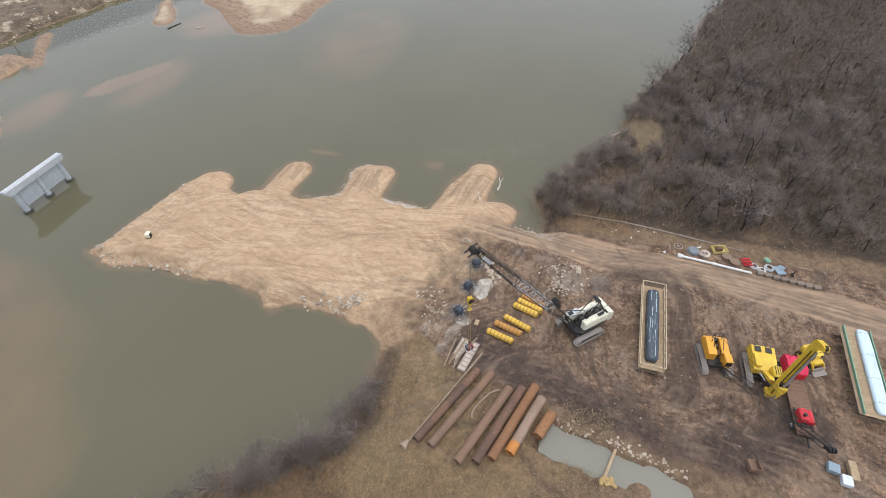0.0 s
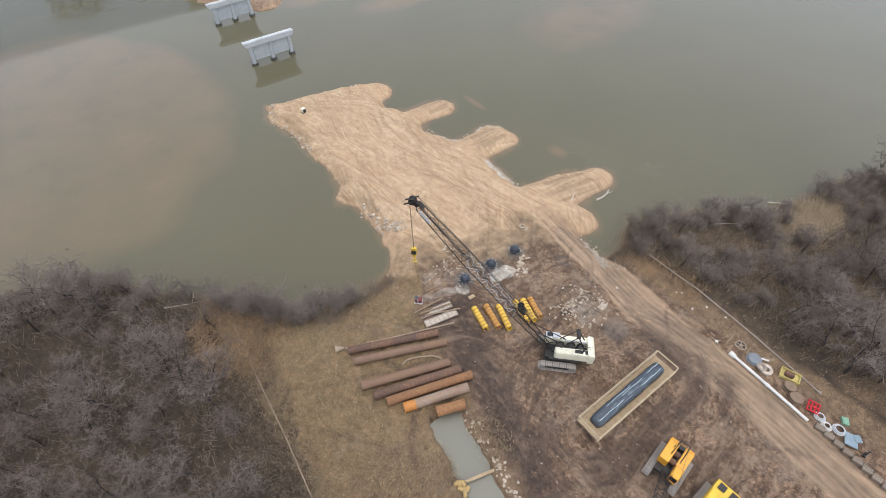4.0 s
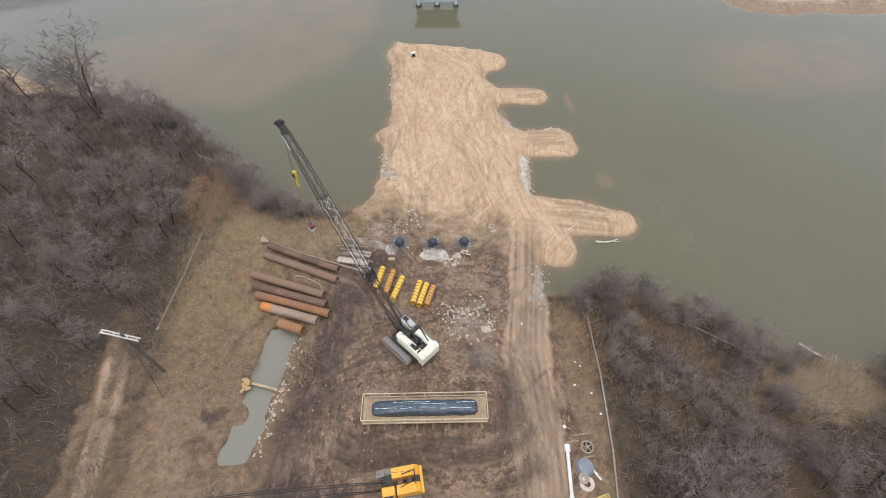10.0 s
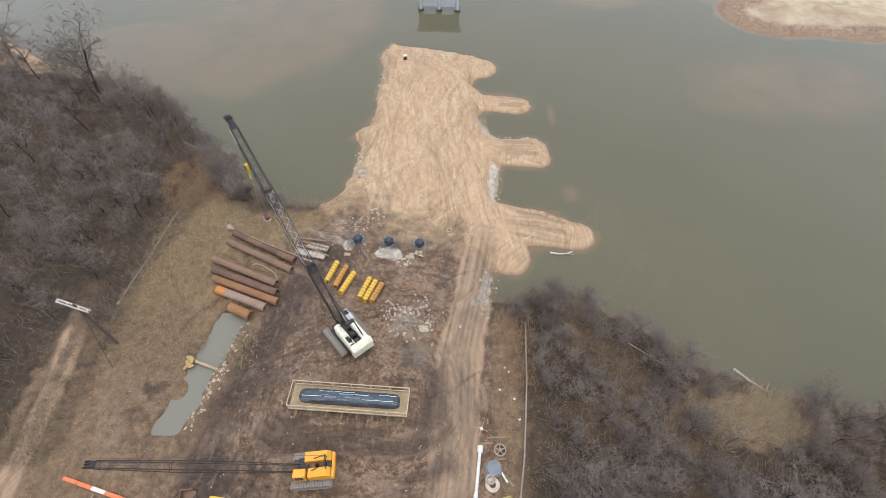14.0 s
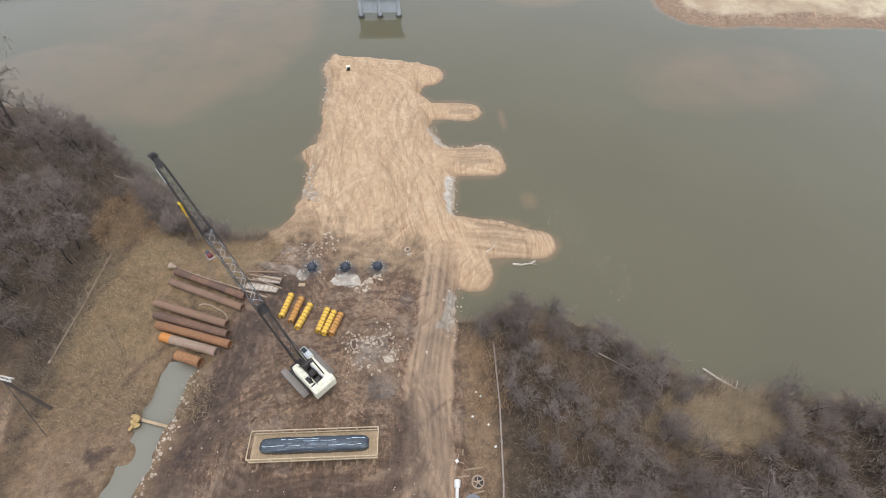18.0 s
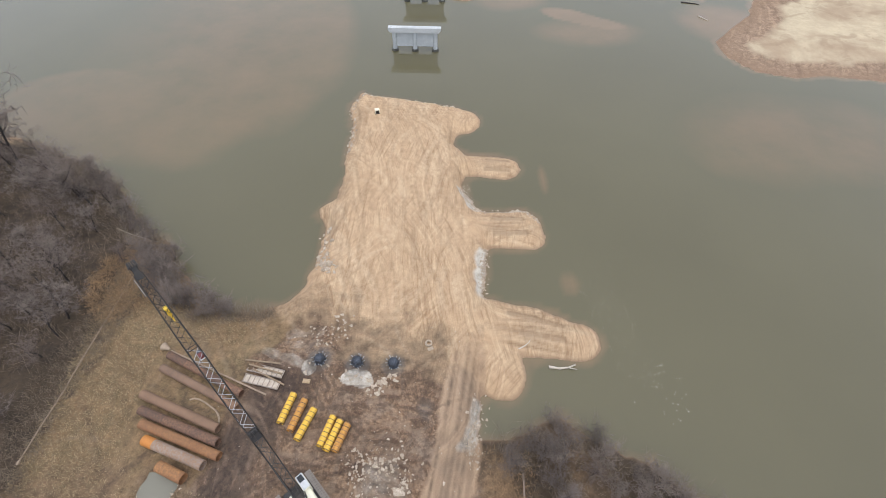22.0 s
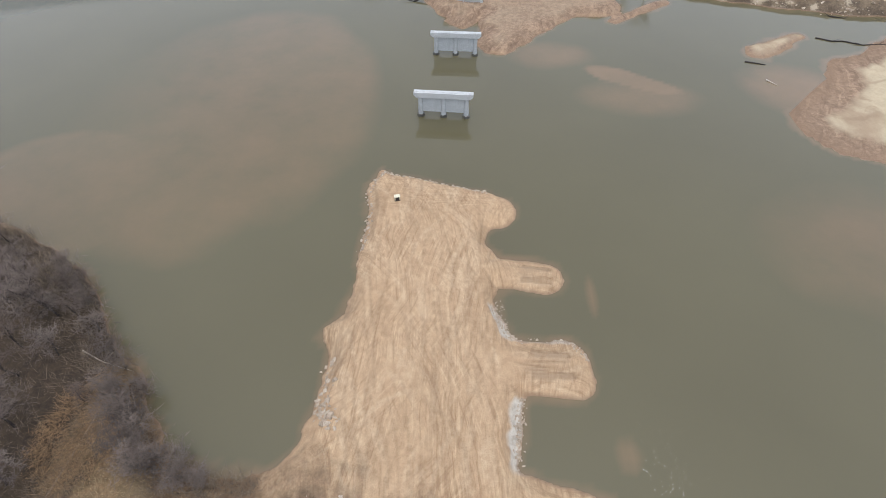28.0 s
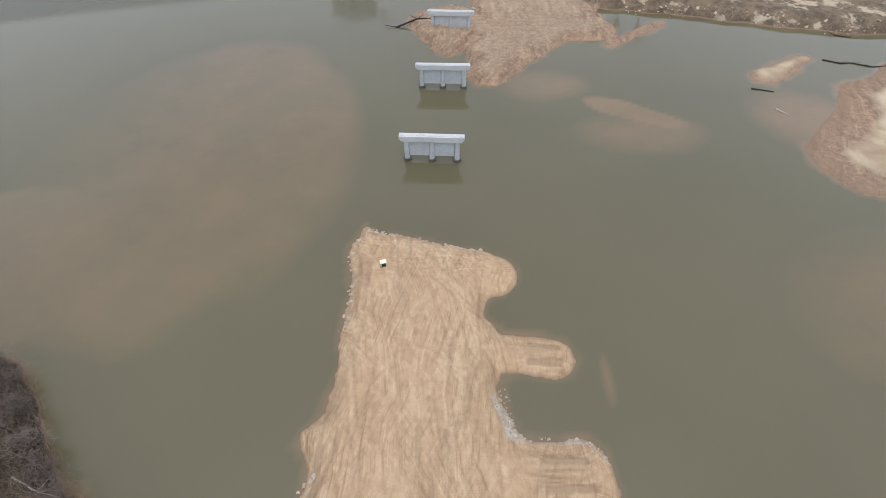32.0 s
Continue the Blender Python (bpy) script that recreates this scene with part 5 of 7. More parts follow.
    for y in (-0.28, 0.28):
        part("rope_guide", Geo().rod(tip + up * 0.5 + Vector((0, y, 0)), tip - up * 0.45 + Vector((0.4, y, 0)), 0.07, n=6), M_BLACK, head)
    part("length_plate", Geo().box(at(0.93) + Vector((0, 0.46, 0)), (1.5, 0.03, 0.28), (0, -55, 0), b=0.008), M_GREYL, head, "white plate on the boom's side")
    bail = part("hoist_bail", Geo().box(at(0.3) + up * 0.75, (1.1, 0.9, 0.35), (0, -55, 0), b=0.05), M_BLACK, ob)
    for y in (-0.3, 0, 0.3):
        part("sheave", Geo().rod(at(0.315) + up * 0.85 + Vector((0, y - 0.05, 0)), at(0.315) + up * 0.85 + Vector((0, y + 0.05, 0)), 0.32, n=16), M_BLACK, bail)
    for y in (-0.3, -0.1, 0.1, 0.3):
        cable("hoist_line", ob, (-1.6, y, 4.95), at(0.29) + up * 0.8 + Vector((0, y, 0)))
    for y in (-0.42, 0.42):
        cable("pendant", ob, at(0.32) + up * 0.85 + Vector((0, y, 0)), tip + up * 0.35 + Vector((0, y * 0.8, 0)), 0.022)
        part("backstop", Geo().rod((-0.6, y, 2.9), at(0.16) + up * 0.4 + Vector((0, y, 0)), 0.06, n=6), M_BLACK, ob)
    cable("load_line", ob, (-0.1, 0.1, 2.5), at(0.97) + up * 0.5, 0.014)
    hook_top = Vector((tip.x + 0.35, 0, 15.9))
    for y in (-0.07, 0.07):
        cable("hoist_rope", ob, tip + Vector((0.35, y, 0)), hook_top + Vector((0, y, 0)), 0.016)
    block = part("hook_block", Geo().prism([(hook_top.x - 0.2, 15.85), (hook_top.x + 0.2, 15.85), (hook_top.x + 0.28, 15.4), (hook_top.x + 0.16, 14.85), (hook_top.x - 0.16, 14.85), (hook_top.x - 0.28, 15.4)], -0.15, 0.15), M_YELLOW, ob, "yellow hook block")
    part("block_sheave", Geo().rod((hook_top.x, -0.22, 15.4), (hook_top.x, 0.22, 15.4), 0.26, n=16), M_BLACK, block)
    part("hook", Geo().rod((hook_top.x, 0, 14.75), (hook_top.x, 0, 14.3), 0.08, n=8).path([(hook_top.x + 0.2 * math.sin(q), 0, 14.1 + 0.2 * math.cos(q)) for q in np.linspace(0, 4.4, 9)], 0.06), M_YELLOW, block)
    # load on its sling
    for sx in (-0.3, 0.3):
        cable("sling", ob, (hook_top.x, 0, 13.95), (hook_top.x + sx, sx, 8.2), 0.03, M_STRAPY)
    load = part("hung_load", Geo().box((hook_top.x, 0, 7.75), (0.75, 0.55, 0.5), b=0.06), M_MAROON, ob, "small dark red machine hanging from the hook")
    part("load_frame", Geo().box((hook_top.x, 0, 7.45), (0.85, 0.65, 0.1), b=0.03).box((hook_top.x, 0.3, 7.8), (0.07, 0.05, 0.7)).box((hook_top.x, -0.3, 7.8), (0.07, 0.05, 0.7)), M_GREYL, load)
    part("load_panel", Geo().box((hook_top.x + 0.25, 0.0, 8.04), (0.35, 0.4, 0.08), b=0.02), M_TARPB, load)


M_MAROON = painted("dark_red_paint", C(112, 50, 48), rough=0.5, wear=0.4)
M_STRAPY = painted("faded_strap", C(170, 140, 90), rough=0.9, wear=0.4)
M_TARPB = painted("dusty_blue", C(72, 82, 96), C(60, 62, 66), rough=0.6, wear=0.5)
white_crane()


def orange_crane():
    cx, cy = -11.5, -21.95
    ob = thing("crawler_crane", "orange-yellow crawler crane with a lowered dark lattice boom", "crane", (cx, cy, gz(cx, cy) - 0.02), 186)
    size = 0.86
    ob.scale = (size, size, size)
    for y in (-1.5, 1.5):
        crawler(ob, y, 4.4, 0.75, 0.95, M_TRACK)
    part("car_body", Geo().box((0, 0, 0.7), (2.2, 2.4, 0.45), b=0.06).rod((0, 0, 0.85), (0, 0, 1.2), 0.85, n=22), M_BLACK, ob)
    part("turntable", Geo().box((-0.5, 0, 1.28), (3.8, 2.3, 0.2), b=0.04), M_BLACK, ob)
    h = part("engine_hood", Geo().prism([(-2.3, 1.38), (0.5, 1.38), (0.5, 2.65), (-1.9, 2.8), (-2.3, 2.4)], -1.35, -0.35), M_ORANGE, ob, "orange hood with rounded rear")
    for k in range(3):
        part("hood_door", Geo().box((-1.7 + 0.75 * k, -1.365, 2.0), (0.68, 0.03, 0.95), b=0.01), M_ORANGE, h)
    part("exhaust", Geo().rod((-1.4, -0.7, 2.7), (-1.4, -0.7, 3.2), 0.06, n=8), M_BLACK, h)
    part("machinery_hood", Geo().prism([(-2.3, 1.38), (0.1, 1.38), (0.1, 2.5), (-1.9, 2.75), (-2.3, 2.4)], 0.35, 1.3), M_ORANGE, ob, "orange hood")
    part("rear_plate", Geo().box((-2.1, 0, 1.9), (0.5, 0.75, 1.0), b=0.04), M_BLACK, ob)
    part("counterweight", Geo().box((-2.5, 0, 1.75), (0.4, 2.7, 0.85), b=0.1), M_ORANGE, ob)
    cab = part("cab", Geo().box((0.95, 0.85, 2.1), (1.35, 0.9, 1.5), b=0.08), M_ORANGE, ob)
    part("windscreen", Geo().box((1.64, 0.85, 2.3), (0.03, 0.74, 0.85), b=0.01), M_GLASS, cab)
    part("side_window", Geo().box((1.0, 1.31, 2.3), (0.9, 0.03, 0.75), b=0.01), M_GLASS, cab)
    for x in (-1.3, -0.3):
        d = part("winch_drum", Geo().rod((x, -0.32, 1.9), (x, 0.32, 1.9), 0.34, n=16), M_RUST, ob)
        part("drum_flange", Geo().rod((x, 0.3, 1.9), (x, 0.34, 1.9), 0.42, n=16), M_BLACK, d)
    gt = part("gantry", Geo().rod((-1.9, -0.6, 2.6), (-1.9, -0.5, 4.0), 0.055, n=6), M_BLACK, ob)
    for a, b in (((-1.9, 0.6, 2.6), (-1.9, 0.5, 4.0)), ((-0.3, -0.6, 2.5), (-1.9, -0.5, 4.0)), ((-0.3, 0.6, 2.5), (-1.9, 0.5, 4.0)), ((-1.9, -0.5, 4.0), (-1.9, 0.5, 4.0)), ((-1.9, -0.55, 3.3), (-1.9, 0.55, 3.3))):
        part("gantry_leg", Geo().rod(a, b, 0.05, n=6), M_BLACK, gt)
    turn = radians(186)
    tx, ty = -25.6 - cx, -25.0 - cy
    tip = Vector((tx * math.cos(turn) + ty * math.sin(turn), -tx * math.sin(turn) + ty * math.cos(turn), 11.6)) / size
    foot = Vector((1.2, 0, 1.6))
    at = lambda t: foot.lerp(tip, t)
    up = Vector((0, 0, 1))
    lattice(ob, at(0), at(0.28), (0.75, 0.85), (0.3, 0.8), 0.042, 0.022, 6, M_BLACK, M_BLACK)
    lattice(ob, at(0.28), at(0.66), (0.85, 0.85), (0.8, 0.8), 0.038, 0.02, 9, M_BLACK, M_ROPE)
    lattice(ob, at(0.66), at(0.97), (0.85, 0.6), (0.8, 0.4), 0.038, 0.02, 8, M_BLACK, M_ROPE)
    head = part("boom_head", Geo().box(at(0.985), (0.7, 0.6, 0.4), (0, -36, 0), b=0.05), M_BLACK, ob)
    for y in (-0.25, 0, 0.25):
        part("sheave", Geo().rod(tip + Vector((0, y - 0.04, 0)), tip + Vector((0, y + 0.04, 0)), 0.27, n=16), M_BLACK, head)
    for y in (-0.4, 0.4):
        cable("pendant", ob, (-1.9, y, 4.0), tip + Vector((-0.4, y * 0.7, 0.5)), 0.02)
    cable("load_line", ob, (-0.3, 0, 2.2), tip + Vector((-0.3, 0, 0.4)), 0.014)
    for y in (-0.2, 0.2):
        cable("drag_rope", ob, (1.3, y, 1.2), (12.6, -0.6 + y, 0.4), 0.02)


orange_crane()


def drill_rig():
    cx, cy = -11.9, -26.6
    ob = thing("drill_rig", "yellow tracked drilling rig with an upright yellow mast", "drill rig", (cx, cy, gz(cx, cy) - 0.02), 180)
    ob.scale = (0.9, 0.9, 0.95)
    for y in (-1.45, 1.45):
        crawler(ob, y, 4.6, 0.75, 0.95, M_TRACK)
    part("car_body", Geo().box((0, 0, 0.7), (2.2, 2.3, 0.45), b=0.06).rod((0, 0, 0.85), (0, 0, 1.2), 0.8, n=20), M_BLACK, ob)
    part("engine_body", Geo().prism([(-2.7, 1.2), (0.8, 1.2), (0.8, 2.0), (-0.6, 2.35), (-2.4, 2.45), (-2.7, 2.1)], -1.3, 1.3), M_YELLOW, ob, "yellow engine deck")
    for y in (-0.65, 0.55):
        part("roof_vent", Geo().box((-1.9, y, 2.5), (0.75, 0.7, 0.1), b=0.03), M_BLACK, ob)
    part("side_hood", Geo().box((-0.3, -0.9, 2.4), (1.8, 0.7, 0.4), b=0.06), M_YELLOW, ob)
    cab = part("cab", Geo().box((1.2, 0.85, 2.1), (1.5, 0.95, 1.7), b=0.1), M_YELLOW, ob)
    part("windscreen", Geo().box((1.97, 0.85, 2.3), (0.03, 0.78, 1.0), b=0.01), M_GLASS, cab)
    part("side_window", Geo().box((1.25, 1.34, 2.35), (1.0, 0.03, 0.8), b=0.01), M_GLASS, cab)
    part("roof_bars", Geo().box((1.2, 0.85, 3.0), (1.1, 0.06, 0.06)).box((1.2, 0.6, 3.0), (1.1, 0.06, 0.06)).box((1.2, 1.1, 3.0), (1.1, 0.06, 0.06)), M_BLACK, cab)
    part("lift_arm", Geo().prism([(0.2, 1.6), (0.6, 1.6), (2.5, 2.5), (2.6, 2.9), (2.2, 2.9)], -0.35, 0.25), M_YELLOW, ob)
    part("lift_cylinder", Geo().rod((0.7, -0.5, 1.5), (2.4, -0.5, 2.3), 0.09, n=10), M_LACE, ob)
    mx, my = 2.95, 0.6
    mast = part("mast", Geo().box((mx, my, 6.0), (0.62, 0.68, 9.6), b=0.05), M_YELLOW, ob, "tall yellow box mast")
    for z in np.arange(1.8, 10.2, 0.8):
        part("mast_rib", Geo().box((mx + 0.02, my, z), (0.72, 0.74, 0.07), b=0.01), M_YELLOW, mast)
    for y in (-0.22, 0.22):
        part("guide_rail", Geo().box((mx + 0.36, my + y, 5.8), (0.08, 0.08, 8.6)), M_BLACK, mast)
    part("cathead", Geo().prism([(mx - 0.45, 10.7), (mx + 0.35, 10.6), (mx + 1.5, 11.7), (mx + 1.35, 12.1), (mx + 0.9, 12.0), (mx - 0.2, 11.4)], my - 0.28, my + 0.28), M_YELLOW, mast)
    for x, z in ((mx + 1.25, 11.95), (mx - 0.2, 11.1)):
        part("sheave", Geo().rod((x, my - 0.1, z), (x, my + 0.1, z), 0.3, n=16), M_BLACK, mast)
    drive = part("rotary_drive", Geo().box((mx + 0.75, my, 3.1), (0.7, 0.95, 1.0), b=0.08).rod((mx + 0.8, my, 2.2), (mx + 0.8, my, 2.7), 0.4, n=18), M_YELLOW, mast)
    for y in (-0.3, 0.3):
        part("hydraulic_motor", Geo().rod((mx + 0.7, my + y, 3.6), (mx + 0.7, my + y, 4.1), 0.16, n=12), M_BLACK, drive)
    part("kelly_bar", Geo().rod((mx + 0.8, my, 0.6), (mx + 0.8, my, 10.4), 0.13, n=12), M_TRACK, mast)
    part("mast_foot", Geo().box((mx, my, 1.0), (1.1, 1.3, 0.5), b=0.06).rod((mx + 0.3, my - 0.5, 0.8), (mx + 0.3, my + 0.5, 0.8), 0.3, n=14), M_YELLOW, mast)
    cable("winch_rope", mast, (mx + 1.5, my, 11.9), (mx + 0.8, my, 10.4))
    cable("winch_rope", mast, (0.5, my, 2.4), (mx - 0.3, my, 11.2))


drill_rig()


def trailer():
    ob = thing("flatbed_trailer", "brown plank flatbed trailer carrying machinery", "trailer", (-14.2, -29.75, gz(-14, -29.7)), 180)
    part("chassis", Geo().box((0, -0.55, 0.75), (9.2, 0.16, 0.3), b=0.02).box((0, 0.55, 0.75), (9.2, 0.16, 0.3), b=0.02).box((5.1, 0, 0.7), (1.2, 0.2, 0.2), b=0.03), M_BLACK, ob)
    for k in range(31):
        part("plank", Geo().box((-4.5 + 0.3 * k, 0, 0.95), (0.27, 2.0, 0.06)), M_RUSTW, ob)
    for x in (-3.6, -2.6, 3.4):
        for y in (-0.95, 0.95):
            w = part("wheel", Geo().rod((x, y - 0.12, 0.42), (x, y + 0.12, 0.42), 0.42, n=18), M_RUBBER, ob)
            part("rim", Geo().rod((x, y - 0.13, 0.42), (x, y + 0.13, 0.42), 0.2, n=12), M_GREYL, w)
    part("headboard", Geo().box((4.6, 0, 1.35), (0.08, 2.0, 0.8), b=0.02), M_RUSTW, ob)


M_RUSTW = mottled("brown_planks", C(112, 88, 72), C(92, 74, 62), C(130, 104, 84), 1.8, 0.9, vary=0.5)
M_PINK = painted("red_tarp", C(206, 40, 78), C(150, 40, 62), rough=0.55, wear=0.4)
trailer()
g = Geo().prism([(-1.15, 0.0), (1.05, 0.0), (1.1, 1.0), (0.6, 1.35), (-0.8, 1.3), (-1.2, 1.0)], -0.95, 0.95)
tarp = thing("tarp_covered_load", "bright red tarp stretched over a load on the trailer", "tarp load", (-11.2, -29.75, gz(-14, -29.7) + 0.98), 180)
part("tarp", g, M_PINK, tarp)
# thin slab over the front, a darker red than the rest
part("front_face", Geo().box((1.12, 0, 0.5), (0.05, 1.8, 0.9), b=0.02), M_RED, tarp)
for y in (-0.6, 0.1, 0.7):
    part("strap", tube([(-1.22, y, 1.02), (-0.8, y, 1.33), (0.6, y, 1.38), (1.12, y, 1.02)], 0.025, 5), M_PINK, tarp)
pump = thing("red_pump", "red engine-driven pump on the trailer deck", "pump", (-17.0, -29.6, gz(-14, -29.7) + 0.98), 180)
part("engine", Geo().box((0, -0.3, 0.6), (1.3, 0.8, 0.9), b=0.1), M_RED, pump)
part("tank", Geo().rod((-0.6, 0.4, 0.5), (0.7, 0.4, 0.5), 0.36, n=18), M_RED, pump)
part("air_filter", Geo().rod((0.2, -0.3, 1.05), (0.2, -0.3, 1.35), 0.17, n=12), M_BLACK, pump)
part("skid", Geo().box((0, 0, 0.08), (1.9, 1.4, 0.14), b=0.03), M_BLACK, pump)
for y in (-0.45, 0.45):
    part("hose", Geo().path([(0.8, y, 0.5), (1.1, y, 0.55), (1.35, y * 1.1, 0.3), (1.4, y * 1.2, 0.06)], 0.07, 8), M_BLACK, pump)


def loader():
    ob = thing("compact_loader", "small yellow wheeled loader with an open cab", "loader", (-8.8, -32.3, gz(-8.8, -32.3)), 205)
    part("body", Geo().box((0, 0, 0.8), (2.2, 1.2, 0.7), b=0.1).box((-0.8, 0, 1.25), (0.8, 1.1, 0.5), b=0.08), M_YELLOW, ob)
    cab = part("cab", Geo().box((0.15, 0, 1.95), (1.0, 1.1, 0.08), b=0.03), M_YELLOW, ob, "yellow cab roof")
    for x in (-0.3, 0.6):
        for y in (-0.5, 0.5):
            part("cab_post", Geo().box((x, y, 1.5), (0.07, 0.07, 0.9)), M_BLACK, cab)
    part("seat", Geo().box((0, 0, 1.25), (0.5, 0.5, 0.15), b=0.04).box((-0.22, 0, 1.5), (0.1, 0.5, 0.5), b=0.04), M_BLACK, cab)
    for y in (-0.66, 0.66):
        part("lift_arm", Geo().prism([(-1.0, 1.3), (-0.8, 1.5), (1.2, 0.9), (1.6, 0.35), (1.4, 0.3), (1.0, 0.75)], y - 0.06, y + 0.06), M_YELLOW, ob)
        for x in (-0.65, 0.65):
            w = part("wheel", Geo().rod((x, y * 1.15 - 0.13, 0.4), (x, y * 1.15 + 0.13, 0.4), 0.4, n=18), M_RUBBER, ob)
            part("rim", Geo().rod((x, y * 1.15 - 0.14, 0.4), (x, y * 1.15 + 0.14, 0.4), 0.19, n=12), M_YELLOW, w)
    part("bucket", Geo().prism([(1.4, 0.1), (2.1, 0.08), (2.1, 0.14), (1.55, 0.2), (1.5, 0.65), (1.4, 0.65)], -0.8, 0.8), M_TRACK, ob)


loader()


# ---- formwork platform with the wrapped reinforcement ----
def platform(at, turn, length, width, label, side_form):
    ob = thing("formwork_platform", label, "platform", at, turn)
    top = 1.15
    n = int(length / 0.31)
    for k in range(n):
        part("plank", Geo().box((-length / 2 + length * (k + 0.5) / n, 0, top), (length / n - 0.02, width, 0.05)), M_DECK, ob)
    for y in (-width * 0.36, 0, width * 0.36):
        part("joist", Geo().box((0, y, top - 0.13), (length, 0.12, 0.2), b=0.01), M_WOOD, ob)
    for x in np.linspace(-length / 2 + 0.5, length / 2 - 0.5, 8):
        for y in (-width * 0.36, width * 0.36):
            part("leg", Geo().box((x, y, top / 2 - 0.15), (0.15, 0.15, top - 0.16)), M_WOOD, ob)
        part("sleeper", Geo().box((x, 0, 0.02), (0.22, width + 0.6, 0.16), b=0.01), M_WOOD, ob)
    if side_form:
        for k in range(9):
            part("form_panel", Geo().box((-length / 2 + length * (k + 0.5) / 9, -width / 2 + 0.1, top + 0.18), (length / 9 - 0.03, 0.1, 0.4), b=0.01), M_GREEN, ob)
            part("form_panel", Geo().box((-length / 2 + length * (k + 0.5) / 9, width / 2 - 0.1, top + 0.12), (length / 9 - 0.03, 0.1, 0.28), b=0.01), M_GREEN, ob)
        part("walkway_board", Geo().box((0, -width / 2 - 0.18, top + 0.1), (length, 0.28, 0.05)), M_WOOD, ob)
    else:
        for side in (-1, 1):
            for k, x in enumerate(np.linspace(-length / 2 + 0.05, length / 2 - 0.05, 7)):
                part("rail_post", Geo().box((x, side * (width / 2 + 0.04), top + 0.42), (0.1, 0.09, 1.1)), M_RAIL, ob)
            part("hand_rail", Geo().box((0, side * (width / 2 + 0.09), top + 0.9), (length + 0.1, 0.07, 0.14)), M_RAIL, ob)
            part("toe_board", Geo().box((0, side * (width / 2 + 0.09), top + 0.1), (length, 0.06, 0.2)), M_RAIL, ob)
        for side in (-1, 1):
            part("end_rail", Geo().box((side * (length / 2 + 0.03), 0, top + 0.9), (0.07, width, 0.14)), M_RAIL, ob)
    return top + 0.03


def bundle(at, turn, length, width, height, material, label, marks):
    """Long rounded parcel, slightly lumpy, with straps and pale strips for glints."""
    n, m = 40, 16
    vs, fs = [], []
    gn = np.random.default_rng(3)
    for i in range(n + 1):
        u = i / n * 2 - 1
        end = max(0.0, 1 - abs(u) ** 14) ** 0.5
        lump = 1 + 0.02 * math.sin(9 * u) + gn.normal(0, 0.012)
        for j in range(m):
            a = math.pi * j / (m - 1)
            cx, cz = math.cos(a), math.sin(a)
            sy = math.copysign(abs(cx) ** 0.55, cx)
            sz = abs(cz) ** 0.5
            vs.append((u * length / 2, sy * width / 2 * (0.55 + 0.45 * end) * lump, max(0.0, sz * height * (0.55 + 0.45 * end) * (lump + gn.normal(0, 0.012)))))
    for i in range(n):
        for j in range(m - 1):
            fs.append((i * m + j, (i + 1) * m + j, (i + 1) * m + j + 1, i * m + j + 1))
        fs.append((i * m + m - 1, (i + 1) * m + m - 1, (i + 1) * m, i * m))
    fs.append(tuple(range(m)))
    fs.append(tuple(reversed(range(n * m, n * m + m))))
    ob = thing("wrapped_bundle", label, "wrapped bundle", at, turn)
    part("wrapping", Geo().add(vs, fs), material, ob, smooth=True)
    # pale strips along the top imitate sky glints on the stretched film
    for x0, x1, y in ((-0.46, -0.12, -0.16), (-0.1, 0.2, 0.12), (0.14, 0.44, -0.2), (-0.3, 0.05, 0.26), (0.3, 0.47, 0.2)):
        strip = [(length * (x0 + (x1 - x0) * k / 8), width * y + 0.03 * math.sin(5 * k), height * (1.015 - 0.5 * abs(y) ** 2) + 0.01 * (k % 2)) for k in range(9)]
        part("film_glint", tube(strip, 0.02, 5), M_FILMW, ob, "pale strip laid on as a glint of the film")
    for x in np.linspace(-length / 2 + 0.7, length / 2 - 1.2, 4):
        part("strap", Geo().path([(x, -width / 2 - 0.02, 0.05), (x, -width / 2 - 0.02, height * 0.65), (x, -width * 0.3, height + 0.03), (x, width * 0.3, height + 0.03), (x, width / 2 + 0.02, height * 0.65), (x, width / 2 + 0.02, 0.05)], 0.012, 5), marks, ob)


def plastic(name, a, b, rough=0.25):
    m = Mat(name, rough)
    # folds drive the bump and also a paler tint, glints painted into the colour
    fold_glint = m.noise(1.0, 6, 0.7, vec=m.stretch(0.35, 3.0, 2.5), lo=0.5, hi=0.68, distortion=0.6)
    m.bump(m.math("ADD", fold_glint, m.noise(3, 3)), 0.5, 0.06)
    return m.done(m.mix(m.noise(1.4, 5), m.mix(fold_glint, a, b), a))


M_GREEN = painted("green_form_paint", C(122, 162, 136), C(140, 146, 128), rough=0.6, wear=0.4)
M_FILM = plastic("dark_plastic_film", C(58, 66, 74), C(128, 140, 150), 0.16)
M_FILMW = plastic("white_plastic_film", C(196, 214, 222), C(222, 232, 236), 0.35)
z = gz(-8.8, -15.2)
top = platform((-8.8, -15.2, z), -2.8, 12.2, 2.5, "timber formwork platform with guard rails on props", False)
bundle((-8.8, -15.15, z + top), -2.8, 10.4, 1.45, 0.9, M_FILM, "long reinforcement cage wrapped in dark blue-grey plastic film", M_ROPE)
z = gz(-9.6, -37.4)
top = platform((-9.7, -37.3, z), 175, 11.4, 2.9, "timber platform with green formwork panels on one side", True)
bundle((-9.6, -37.75, z + top), 175, 10.8, 1.3, 0.5, M_FILMW, "long pier cap form wrapped in white plastic film", M_TARPB)


